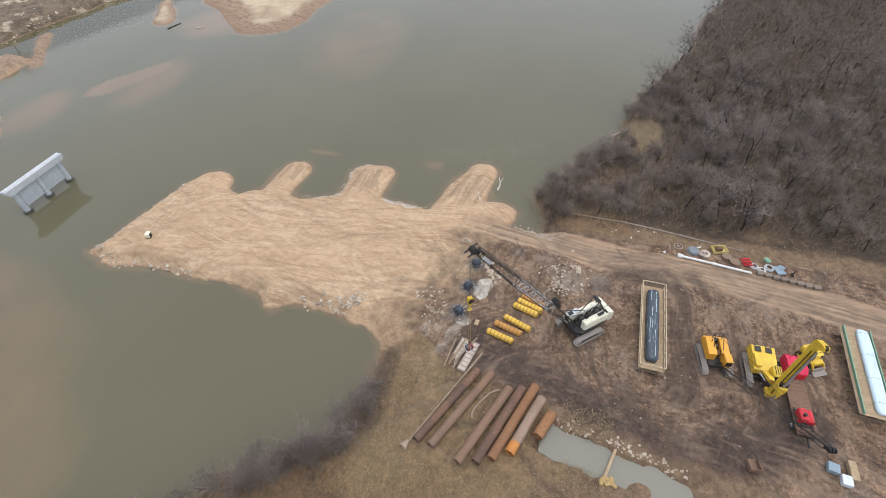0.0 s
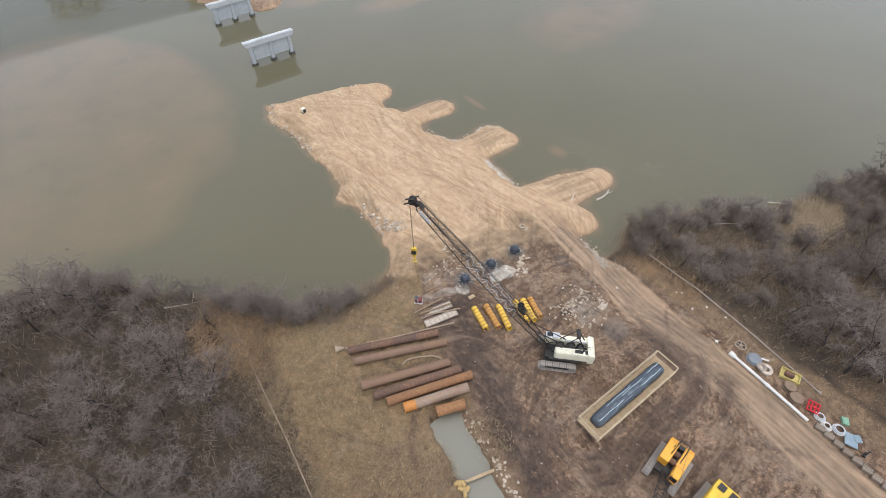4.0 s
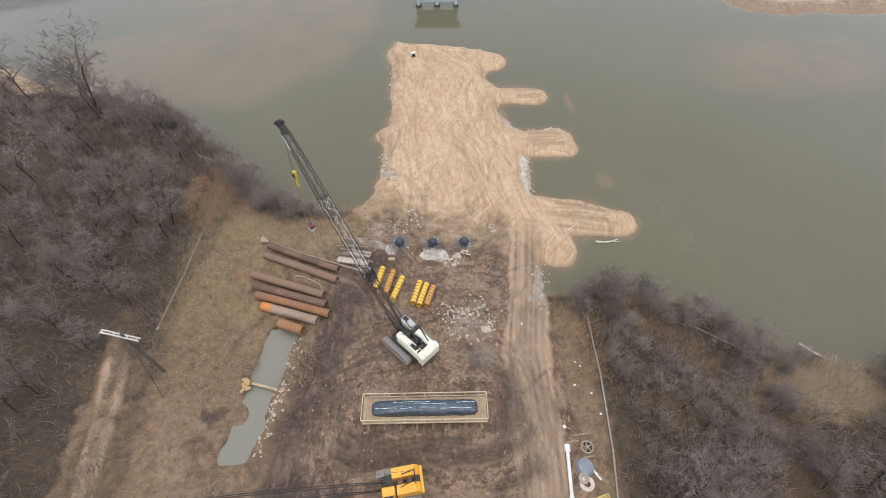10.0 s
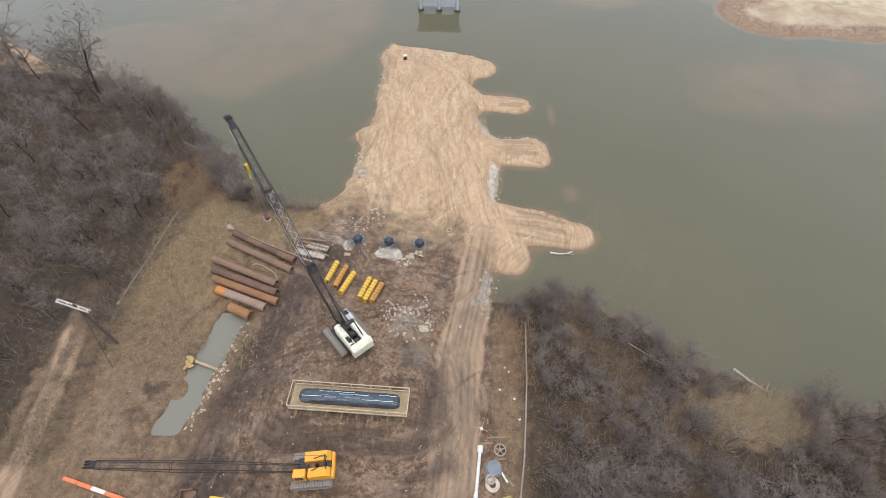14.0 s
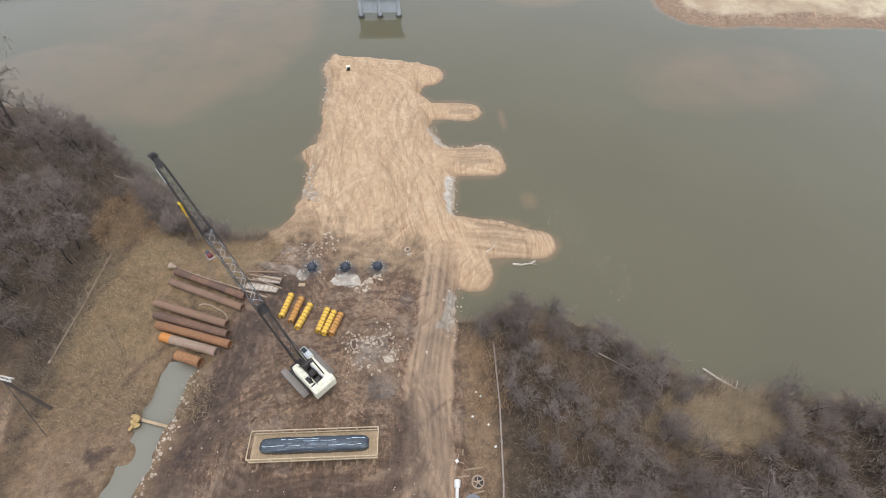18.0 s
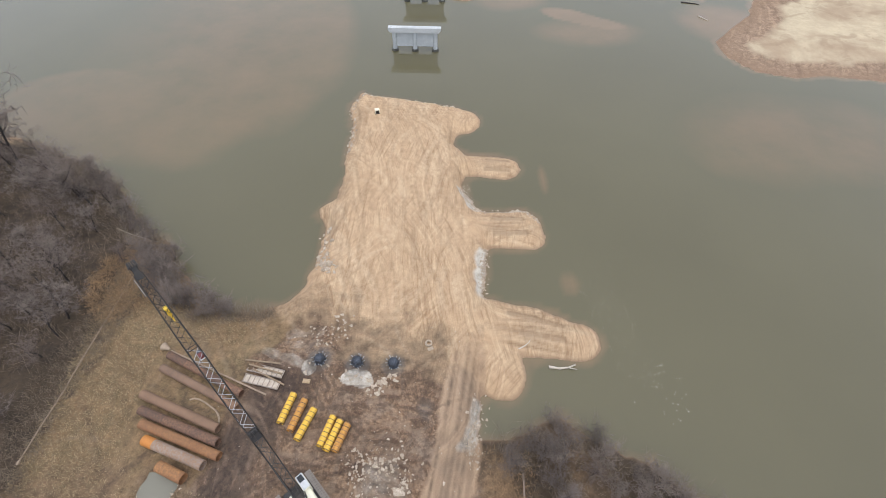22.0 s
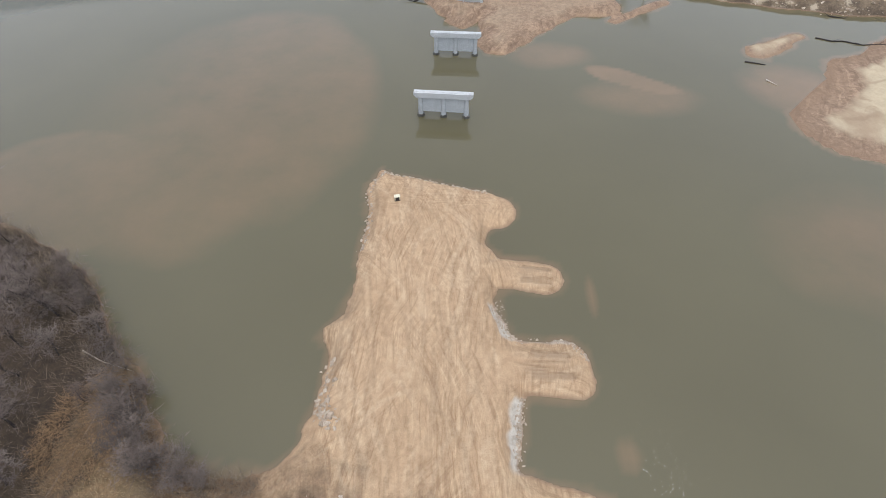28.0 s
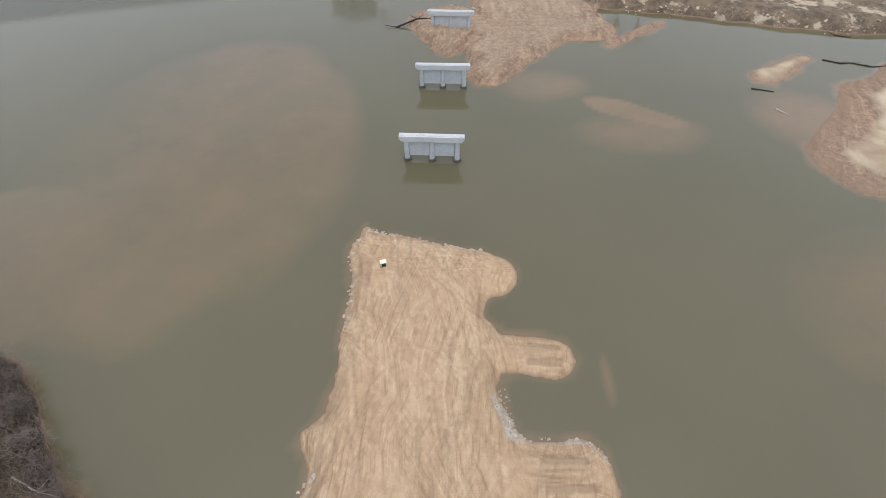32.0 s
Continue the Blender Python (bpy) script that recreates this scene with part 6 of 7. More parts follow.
# ---- things on the yard ----
def casing(x0, y0, x1, y1, worn):
    """Yellow banded tube."""
    a, b = Vector((x0, y0, 0)), Vector((x1, y1, 0))
    length, r = (b - a).length, 0.38
    ob = thing("banded_tube", "worn yellow tube with rust showing and dark bands" if worn else "yellow steel tube with dark bands", "tube",
               ((x0 + x1) / 2, (y0 + y1) / 2, gz((x0 + x1) / 2, (y0 + y1) / 2) + r), math.degrees(math.atan2(y1 - y0, x1 - x0)), "yellow tubes laid side by side")
    part("shell", Geo().rod((-length / 2, 0, 0), (length / 2, 0, 0), r, n=22, inner=r - 0.05), M_YELLOWRUST if worn else M_YELLOWTUBE, ob)
    for k in range(8):
        x = -length / 2 + 0.05 + (length - 0.1) * k / 7
        part("band", Geo().rod((x - 0.03, 0, 0), (x + 0.03, 0, 0), r + 0.015, n=22, inner=r - 0.02), M_RUSTG if k % 3 else M_BLACK, ob)
    for q in (35, 145):
        part("stringer", Geo().box((0, (r + 0.01) * math.cos(radians(q)), (r + 0.01) * math.sin(radians(q))), (length - 0.1, 0.025, 0.025), (q - 90, 0, 0)), M_RUSTG, ob)


M_YELLOWTUBE = painted("tube_yellow", C(222, 180, 62), C(150, 110, 50), rough=0.55, wear=0.55, scale=3)
M_YELLOWRUST = painted("tube_yellow_rust", C(196, 144, 66), C(134, 84, 52), rough=0.7, wear=0.95, scale=3)
for x0, y0, x1, y1, w in ((-14.2, 0.45, -13.3, 3.7, 0), (-13.0, -0.4, -12.0, 3.0, 1), (-12.15, -1.3, -10.85, 2.0, 0), (-9.75, -1.95, -8.75, 1.2, 0), (-9.05, -2.35, -7.95, 0.75, 0), (-8.2, -2.45, -7.15, 0.35, 1)):
    casing(x0, y0, x1, y1, w)

M_TARPBLUE = plastic("blue_tarp", C(50, 55, 64), C(84, 91, 103), 0.5)
for k, (x, y) in enumerate(((-11.2, 7.75), (-6.95, 7.45), (-2.85, 7.2))):
    ob = thing("covered_shaft_stub", "column starter bars under a dark blue tarp in the mud", "rebar stub", (x, y, gz(x, y) - 0.03), 40 * k, "three covered shaft stubs in a row")
    gn = np.random.default_rng(60 + k)
    vs, fs = [], []
    n = 18
    rings = ((0.66, 0.0), (0.62, 0.3), (0.52, 0.62), (0.4, 0.82), (0.2, 0.9))
    for r, z in rings:
        for i in range(n):
            q = 2 * math.pi * i / n
            rr = r * (1 + 0.14 * math.sin(5 * q + z * 3) + gn.normal(0, 0.04))
            vs.append((rr * math.cos(q), rr * math.sin(q), z + gn.normal(0, 0.025)))
    vs.append((0, 0, 0.92))
    for j in range(len(rings) - 1):
        fs += [(j * n + i, j * n + (i + 1) % n, (j + 1) * n + (i + 1) % n, (j + 1) * n + i) for i in range(n)]
    fs += [((len(rings) - 1) * n + i, (len(rings) - 1) * n + (i + 1) % n, len(vs) - 1) for i in range(n)]
    part("tarp", Geo().add(vs, fs), M_TARPBLUE, ob)
    for i in range(13):
        q = 2 * math.pi * (i + gn.random() * 0.5) / 13
        part("rebar", Geo().rod((0.5 * math.cos(q), 0.5 * math.sin(q), 0.15), (0.88 * math.cos(q + 0.2), 0.88 * math.sin(q + 0.2), gn.uniform(0.1, 0.7)), 0.035, n=5), M_LACE, ob)
    part("rope", Geo().rod((0, 0, 0.55), (0, 0, 0.6), 0.6, 0.58, n=18, inner=0.5), M_BLACK, ob)


def plank_thing(name, label, category, a, b, w, h, material, z=None, group=""):
    a, b = Vector((*a, 0)), Vector((*b, 0))
    mid = (a + b) / 2
    z = max(gz(*a[:2]), gz(*mid[:2]), gz(*b[:2])) - 0.02 if z is None else z
    return single(name, Geo().box((0, 0, h / 2), ((b - a).length, w, h), b=min(0.02, h / 4)), material, label, category, (mid.x, mid.y, z), math.degrees(math.atan2(b.y - a.y, b.x - a.x)), group)


def rail_pipe(name, label, pts, r, material, collars=(), category="pipe"):
    """A thin line of pipe that follows the ground."""
    mid = Vector(pts[len(pts) // 2])
    z0 = gz(mid.x, mid.y)
    ob = thing(name, label, category, (mid.x, mid.y, z0))
    way = []
    for (ax, ay), (bx, by) in zip(pts, pts[1:]):
        n = max(1, int(math.hypot(bx - ax, by - ay) / 3))
        way += [(ax + (bx - ax) * k / n, ay + (by - ay) * k / n) for k in range(n)]
    way.append(pts[-1])
    loc = [(x - mid.x, y - mid.y, gz(x, y) - z0 + r + 0.02) for x, y in way]
    for a, b in zip(loc, loc[1:]):
        part("pipe_length", Geo().rod(a, b, r, n=10), material, ob)
    for a in loc[1:-1]:
        part("coupling", Geo().rod((a[0] - 0.001, a[1] - 0.12, a[2]), (a[0] + 0.001, a[1] + 0.12, a[2]), r * 1.35, n=10), material, ob)
    for k, rr, ln, mat in collars:
        p, q = Vector(loc[k]), Vector(loc[1 if k == 0 else -2])
        d = (p - q).normalized()
        part("end_collar", Geo().rod(p - d * ln, p + d * 0.1, rr, n=14), mat, ob)
    return ob


M_PVC = painted("white_pipe_paint", C(214, 212, 206), C(150, 138, 122), rough=0.5, wear=0.4)
M_PALE = painted("pale_pipe", C(160, 142, 122), C(112, 92, 74), rough=0.7, wear=0.6)
M_GREYP = painted("grey_pipe", C(152, 140, 130), C(110, 94, 80), rough=0.7, wear=0.5)
rail_pipe("white_pipe", "long white pipe with a bell end beside the road", ((4.65, -19.3), (4.1, -23.8), (3.5, -28.3)), 0.17, M_PVC, ((0, 0.3, 0.55, M_PVC),))
rail_pipe("grey_pipeline", "long thin grey pipeline lying along the brush", ((10.4, -4.6), (9.9, -12), (9.0, -20), (7.6, -27.8)), 0.085, M_GREYP, ((-1, 0.16, 0.3, M_GREYP),))
rail_pipe("pale_pipeline", "long thin pale pipeline across dry grass", ((-36.9, 20.6), (-37.7, 12), (-38.3, 4), (-39.1, -3.2)), 0.075, M_PALE, ((-1, 0.15, 0.3, M_PALE),))
rail_pipe("tremie_pipe", "long pale spiral pipe with a funnel end beside rusty pipes", ((-28.3, 9.0), (-22.5, 6.4), (-16.4, 3.7)), 0.1, M_PALE)
ob = thing("funnel", "pale steel funnel at the end of a long pipe", "funnel", (-28.5, 9.1, gz(-28.5, 9.1)), 155)
part("cone", Geo().rod((-0.1, 0, 0.35), (0.75, 0, 0.4), 0.12, 0.45, n=16, caps=False), M_PALE, ob)
part("rim", Geo().rod((0.72, 0, 0.4), (0.82, 0, 0.4), 0.48, n=16, inner=0.4), M_PALE, ob)
g = Geo()
pts = [(-24.4, 3.2), (-23.9, 3.35), (-23.3, 3.2), (-22.6, 2.85), (-21.9, 2.4), (-21.3, 2.0), (-20.9, 1.55), (-20.65, 1.1), (-20.6, 0.7)]
g = tube([(x, y, gz(x, y) + 0.09) for x, y in pts], 0.1)
single("hose", g, M_PALE, "thick pale hose curving between the steel pipes", "hose")

M_PALES = painted("pale_steel", C(190, 178, 162), C(140, 120, 100), rough=0.6, wear=0.6)
# ribbed steel form panels
for k, (x, y) in enumerate(((-17.0, 6.45), (-17.2, 5.15))):
    ob = thing("form_panel", "pale ribbed steel form panel lying flat", "form panel", (x, y, gz(x, y) + 0.08), -14, "pair of form panels")
    part("sheet", Geo().box((0, 0, 0.08), (4.2, 0.95, 0.04), b=0.01), M_PALES, ob)
    for s in (-1, 1):
        part("flange", Geo().box((0, s * 0.46, 0.14), (4.2, 0.06, 0.2), b=0.01), M_GREYP, ob)
    for x2 in np.linspace(-2.0, 2.0, 8):
        part("rib", Geo().box((x2, 0, 0.13), (0.05, 0.9, 0.12)), M_GREYP, ob)
for k in range(3):
    plank_thing("timber", "weathered timber beam on the bank", "timber", (-19.4 + 0.5 * k, 7.6 - 0.5 * k), (-15.4 + 0.4 * k, 7.1 - 1.2 * k), 0.18, 0.14, M_WOOD, group="timbers by the form panels")
plank_thing("wooden_board", "small yellow-tan wooden board on mud", "board", (-12.7, 5.25), (-11.9, 5.15), 0.5, 0.12, M_DECK)

# the row of scrap beside the road
M_TANK = painted("tank_blue", C(118, 124, 130), C(100, 96, 90), rough=0.6, wear=0.5)
M_PALEY = painted("pale_yellow_paint", C(206, 192, 120), C(130, 100, 66), rough=0.6, wear=0.5)
M_SPOOL = mottled("spool_wood", C(124, 104, 86), C(104, 86, 72), C(140, 120, 100), 1.8, 0.9)
M_SHEETB = plastic("pale_blue_sheet", C(126, 143, 152), C(152, 165, 170), 0.5)
M_BLOCK = mottled("block_concrete", C(150, 138, 122), C(128, 116, 102), C(106, 94, 82), 1.4, 0.95, vary=0.6)
M_BEAMO = painted("beam_orange", C(214, 116, 70), C(160, 110, 80), rough=0.6, wear=0.45)
M_BEAMW = painted("beam_white", C(214, 204, 192), C(180, 140, 110), rough=0.6, wear=0.4)
M_BAG = mottled("sandbag_cloth", C(196, 170, 112), C(172, 146, 98), C(150, 124, 84), 3.0, 0.95, vary=0.5)
ob = thing("cable_reel", "empty spoked steel reel lying on its side", "reel", (6.6, -19.5, gz(6.6, -19.5) + 0.05), 20)
part("rim", Geo().rod((0, 0, 0), (0, 0, 0.12), 0.62, n=24, inner=0.5), M_PALE, ob)
for k in range(5):
    q = 2 * math.pi * k / 5
    part("spoke", Geo().box((0.3 * math.cos(q), 0.3 * math.sin(q), 0.06), (0.55, 0.09, 0.08), (0, 0, math.degrees(q))), M_PALE, ob)
part("hub", Geo().rod((0, 0, -0.02), (0, 0, 0.2), 0.15, n=12), M_PALE, ob)
part("back_plate", Geo().rod((0, 0, -0.06), (0, 0, -0.02), 0.55, n=24), M_BLACK, ob)
ob = thing("cross_stand", "pale cross-shaped stand on bare ground", "stand", (4.8, -17.5, gz(4.8, -17.5) - 0.02), 25)
for k in range(4):
    q = radians(45 + 90 * k)
    part("arm", Geo().rod((0, 0, 0.3), (0.75 * math.cos(q), 0.75 * math.sin(q), 0.05), 0.05, n=6), M_PALE, ob)
part("centre_plate", Geo().box((0, 0, 0.32), (0.3, 0.3, 0.08), b=0.02), M_PVC, ob)
for a, b in (((5.5, -18.35), (7.3, -18.25)), ((4.7, -18.95), (5.9, -18.9)), ((6.0, -20.5), (7.15, -20.35)), ((5.5, -16.4), (5.4, -17.0)), ((6.9, -22.0), (7.8, -22.8)), ((7.0, -21.8), (7.6, -22.9))):
    plank_thing("scrap_board", "pale scrap board among the junk", "board", a, b, 0.16, 0.08, M_WOOD, group="scrap boards")
ob = thing("round_tank", "faded blue-grey round tank lid on the ground", "tank", (5.9, -21.35, gz(5.9, -21.35)), 10)
part("lid", Geo().rod((0, 0, 0), (0, 0, 0.3), 0.75, 0.68, n=24), M_TANK, ob)
part("lip", Geo().rod((0, 0, 0.0), (0, 0, 0.08), 0.82, n=24, inner=0.7), M_TANK, ob)
ob = thing("tyre_heap", "old tyre and tan ring stacked flat", "tyre", (5.7, -22.8, gz(5.7, -22.8) + 0.0), 0)
part("ring", Geo().rod((0, 0, 0), (0, 0, 0.24), 0.68, n=22, inner=0.32), M_PALES, ob)
part("upper_ring", Geo().rod((-0.2, 0.45, 0.16), (-0.2, 0.45, 0.38), 0.5, n=22, inner=0.25), M_GREYP, ob)
for k in range(5):
    plank_thing("plastic_sheet_scrap", "crumpled white plastic scrap", "scrap", (6.55 + 0.12 * k, -21.6 - 0.16 * k), (6.75 + 0.1 * k, -21.7 - 0.2 * k), 0.2, 0.08, M_PVC, group="white scraps")
ob = thing("yellow_skid_box", "pale yellow open steel box with rusty parts inside", "skid box", (7.0, -24.8, gz(7.0, -24.8)), 105)
part("floor", Geo().box((0, 0, 0.12), (1.9, 1.2, 0.1), b=0.02), M_PALEY, ob)
for s in (-1, 1):
    part("side", Geo().box((0, s * 0.6, 0.3), (1.9, 0.08, 0.4), b=0.02), M_PALEY, ob)
    part("end", Geo().box((s * 0.93, 0, 0.3), (0.08, 1.12, 0.4), b=0.02), M_PALEY, ob)
part("engine_block", Geo().box((0.1, 0, 0.42), (0.9, 0.6, 0.5), b=0.08).rod((-0.3, 0.1, 0.6), (0.4, 0.1, 0.6), 0.2, n=10), M_RUST, ob)
for x, y, r in ((5.5, -25.4, 0.58), (4.9, -26.4, 0.66)):
    ob = thing("spool", "brown wooden spool lying flat", "spool", (x, y, gz(x, y)), 15 * x, "wooden spools")
    part("lower_flange", Geo().rod((0, 0, 0.0), (0, 0, 0.07), r, n=24), M_SPOOL, ob)
    part("core", Geo().rod((0, 0, 0.07), (0, 0, 0.4), r * 0.5, n=18), M_SPOOL, ob)
    part("upper_flange", Geo().rod((0, 0, 0.4), (0, 0, 0.47), r, n=24, inner=0.07), M_SPOOL, ob)
ob = thing("red_rack", "red painted steel frame lying on the verge", "rack", (5.3, -28.0, gz(5.3, -28)), 12)
for k in range(4):
    part("bar", Geo().box((0, -0.5 + 0.33 * k, 0.2), (1.3, 0.12, 0.14), b=0.02), M_RED, ob)
for s in (-0.6, 0, 0.6):
    part("cross_bar", Geo().box((s, 0, 0.3), (0.12, 1.15, 0.12), b=0.02), M_RED, ob)
for x, y, r, mat in ((4.9, -28.9, 0.5, M_GREYL), (4.4, -29.75, 0.48, M_PVC), (4.95, -30.7, 0.58, M_GREYL)):
    ob = thing("hose_coil", "coil of pale grey hose on the verge", "hose coil", (x, y, gz(x, y)), 30 * x, "hose coils")
    for k in range(3):
        part("turn", Geo().path([((r - 0.09 * k) * math.cos(q), (r - 0.09 * k) * math.sin(q), 0.08 + 0.09 * k) for q in np.linspace(0, 2 * math.pi, 21)], 0.055, 6), mat, ob)
ob = thing("blue_sheet", "faded blue plastic sheet crumpled on the verge", "sheet", (4.8, -31.9, gz(4.8, -31.9)), 20)
part("sheet", Geo().box((0, 0, 0.12), (1.5, 1.2, 0.16), (4, 3, 0), b=0.06).box((0.4, -0.5, 0.16), (0.8, 0.7, 0.18), (-6, 5, 20), b=0.06), M_SHEETB, ob)
single("green_crate", Geo().box((0, 0, 0.2), (0.8, 0.6, 0.36), b=0.03).box((0, 0, 0.4), (0.6, 0.4, 0.1), b=0.02), M_GREEN, "pale green crate on the verge", "crate", (6.3, -30.7, gz(6.3, -30.7)), 30)
for k in range(8):
    y = -29.4 - 0.92 * k
    x = 3.65 - 0.145 * k
    single("concrete_block", Geo().box((0, 0, 0.2), (0.62, 0.86, 0.44), b=0.04), M_BLOCK, "weathered concrete block edging the road", "concrete block", (x, y, gz(x, y) - 0.03), 8 + 3 * math.sin(5 * k), "concrete blocks in a line")
ob = thing("valve_post", "short dark valve post by the concrete blocks", "post", (4.1, -33.3, gz(4.1, -33.3)), 0)
part("stem", Geo().rod((0, 0, -0.1), (0.1, 0, 1.1), 0.06, n=8), M_BLACK, ob)
part("valve_body", Geo().rod((-0.2, 0, 0.3), (0.35, 0, 0.3), 0.14, n=10).rod((0.1, -0.2, 1.1), (0.1, 0.2, 1.1), 0.05, n=8), M_BLACK, ob)
plank_thing("loose_plank", "bleached plank on the bare verge", "board", (5.9, -34.2), (5.7, -36.2), 0.22, 0.08, M_WOOD)
for x, y, a in ((8.8, -16.4, 20), (8.0, -11.1, 60), (7.6, -10.6, 10), (8.4, -14.2, 45), (6.9, -13.2, 0)):
    single("white_scrap", Geo().box((0, 0, 0.06), (0.26, 0.2, 0.08), (5, 8, 0), b=0.03), M_PVC, "scrap of white plastic on the ground", "scrap", (x, y, gz(x, y)), a, "white scraps")

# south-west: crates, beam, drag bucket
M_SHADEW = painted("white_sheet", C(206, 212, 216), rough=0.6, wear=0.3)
for k, (x, y, w, d, mat, lab) in enumerate(((-21.3, -31.6, 0.95, 1.0, M_SHEETB, "crate covered with pale blue sheet"), (-22.3, -32.5, 1.0, 0.9, M_SHADEW, "crate covered with white sheet"), (-21.2, -33.3, 1.9, 0.7, M_DECK, "long tan wooden crate on mud"))):
    ob = thing("crate", lab, "crate", (x, y, gz(x, y)), -12 + 5 * k, "crates on the mud")
    part("box", Geo().box((0, 0, 0.38), (w, d, 0.56), b=0.04), mat, ob)
    for s in (-0.3, 0.3):
        part("runner", Geo().box((0, s * d, 0.06), (w, 0.1, 0.12)), M_WOOD, ob)
ob = thing("drag_bucket", "small rusty steel bucket frame on ropes", "bucket", (-22.7, -24.4, gz(-22.7, -24.4)), 10)
part("floor", Geo().box((0, 0, 0.08), (1.3, 1.0, 0.1), b=0.02), M_RUSTG, ob)
for s in (-0.5, 0.5):
    part("side", Geo().prism([(-0.65, 0.05), (0.65, 0.05), (0.3, 0.55), (-0.65, 0.7)], s - 0.04, s + 0.04), M_RUSTG, ob)
part("back", Geo().box((-0.62, 0, 0.38), (0.07, 1.0, 0.65), b=0.02), M_RUST, ob)
part("bail", Geo().path([(0.4, -0.5, 0.5), (0.8, -0.3, 0.75), (1.0, 0, 0.8), (0.8, 0.3, 0.75), (0.4, 0.5, 0.5)], 0.05, 6), M_BLACK, ob)
ob = thing("orange_beam", "long orange and white painted steel beam on bare earth", "beam", (-31.4, -24.1, gz(-31.4, -24.1)), -14.7)
for k in range(5):
    part("segment", Geo().box((-3.2 + 1.6 * k, 0, 0.15), (1.56, 0.36, 0.3), b=0.03), M_BEAMO if k != 2 else M_BEAMW, ob)
ob = thing("orange_beam", "short orange painted steel beam on bare earth", "beam", (-34.3, -25.4, gz(-34.3, -25.4)), -16)
for k in range(2):
    part("segment", Geo().box((-0.7 + 1.4 * k, 0, 0.14), (1.36, 0.34, 0.28), b=0.03), M_BEAMO, ob)
plank_thing("cross_stick", "tan wooden pole lying by the beams", "pole", (-31.7, -24.5), (-32.4, -27.0), 0.14, 0.12, M_DECK)
for a, b in (((-27.6, -10.4), (-24.0, -11.6)), ((-27.9, -10.7), (-27.0, -10.6))):
    plank_thing("ditch_plank", "yellowish plank laid across the ditch", "plank", a, b, 0.3, 0.14, M_DECK, z=-0.12, group="planks over the ditch")
for k in range(7):
    single("yellow_sandbag", Geo().box((0, 0, 0.12), (0.62, 0.38, 0.22), (6, 4, 0), b=0.09), M_BAG, "pale yellow sandbag at the ditch", "sandbag", (-27.7 + 0.25 * (k % 3) - 0.1, -10.2 - 0.2 * k, gz(-27.9, -10.4 - 0.2 * k)), 40 * k, "sandbags at the ditch")

# timber power pole with its wires
M_POLE = mottled("grey_pole_timber", C(84, 74, 66), C(66, 58, 52), C(98, 88, 80), 2.0, 0.9)
M_ARM = mottled("pale_arm_timber", C(204, 200, 192), C(182, 176, 166), C(156, 148, 136), 1.5, 0.9)
ob = thing("utility_pole", "grey timber power pole with a double cross-arm", "utility pole", (-36.7, -8.6, gz(-36.7, -8.6)), -17)
part("pole", Geo().rod((0, 0, -0.3), (-0.9, 0, 7.6), 0.18, 0.13, n=12), M_POLE, ob)
for y in (-0.14, 0.14):
    part("cross_arm", Geo().box((-1.25, y, 7.15), (4.3, 0.15, 0.16), b=0.01), M_ARM, ob)
part("arm_brace", Geo().rod((-0.8, 0.16, 6.3), (-2.4, 0.16, 7.1), 0.035, n=5).rod((-0.8, 0.16, 6.3), (0.4, 0.16, 7.1), 0.035, n=5), M_LOG, ob)
for x in (-3.2, -1.9, -0.4, 0.7):
    ins = part("insulator", Geo().rod((x, 0, 7.2), (x, 0, 7.45), 0.07, 0.05, n=8), M_PVC, ob)
    part("wire", Geo().path([(x, 0, 7.45), (x - 3.5, -8, 6.9), (x - 7, -16, 6.7), (x - 11, -26, 6.9), (x - 15, -36, 7.5)], 0.012, 4), M_ROPE, ins)
part("guy_wire", Geo().rod((-0.7, 0, 6.6), (1.6, -2.6, 0.0), 0.04, n=4), M_ROPE, ob)

# generator box near the causeway's tip
ob = thing("light_box", "small cream equipment box on the sand", "equipment box", (-8.3, 55.7, gz(-8.3, 55.7)), 15)
ob.scale = (0.66, 0.66, 0.66)
part("cabinet", Geo().box((0, 0, 0.75), (1.2, 0.9, 1.0), b=0.06), M_CREAM, ob)
part("lid", Geo().box((0, 0, 1.28), (1.28, 0.98, 0.08), b=0.03), M_CREAM, ob)
part("skid", Geo().box((0, -0.35, 0.12), (1.4, 0.14, 0.24), b=0.02).box((0, 0.35, 0.12), (1.4, 0.14, 0.24), b=0.02), M_BLACK, ob)
# black slab over most of the cabinet's -y side
part("dark_front", Geo().box((0, -0.46, 0.72), (0.9, 0.03, 0.8), b=0.01), M_BLACK, ob)
ob = thing("manhole_ring", "pale round concrete ring on the sand", "concrete ring", (1.1, 9.7, gz(1.1, 9.7)), 0)
part("ring", Geo().rod((0, 0, 0), (0, 0, 0.3), 0.42, n=20, inner=0.25), M_ROCK, ob)
part("slab", Geo().box((0.2, -0.65, 0.08), (0.7, 0.4, 0.14), (3, 4, 30), b=0.04), M_ROCK, ob)


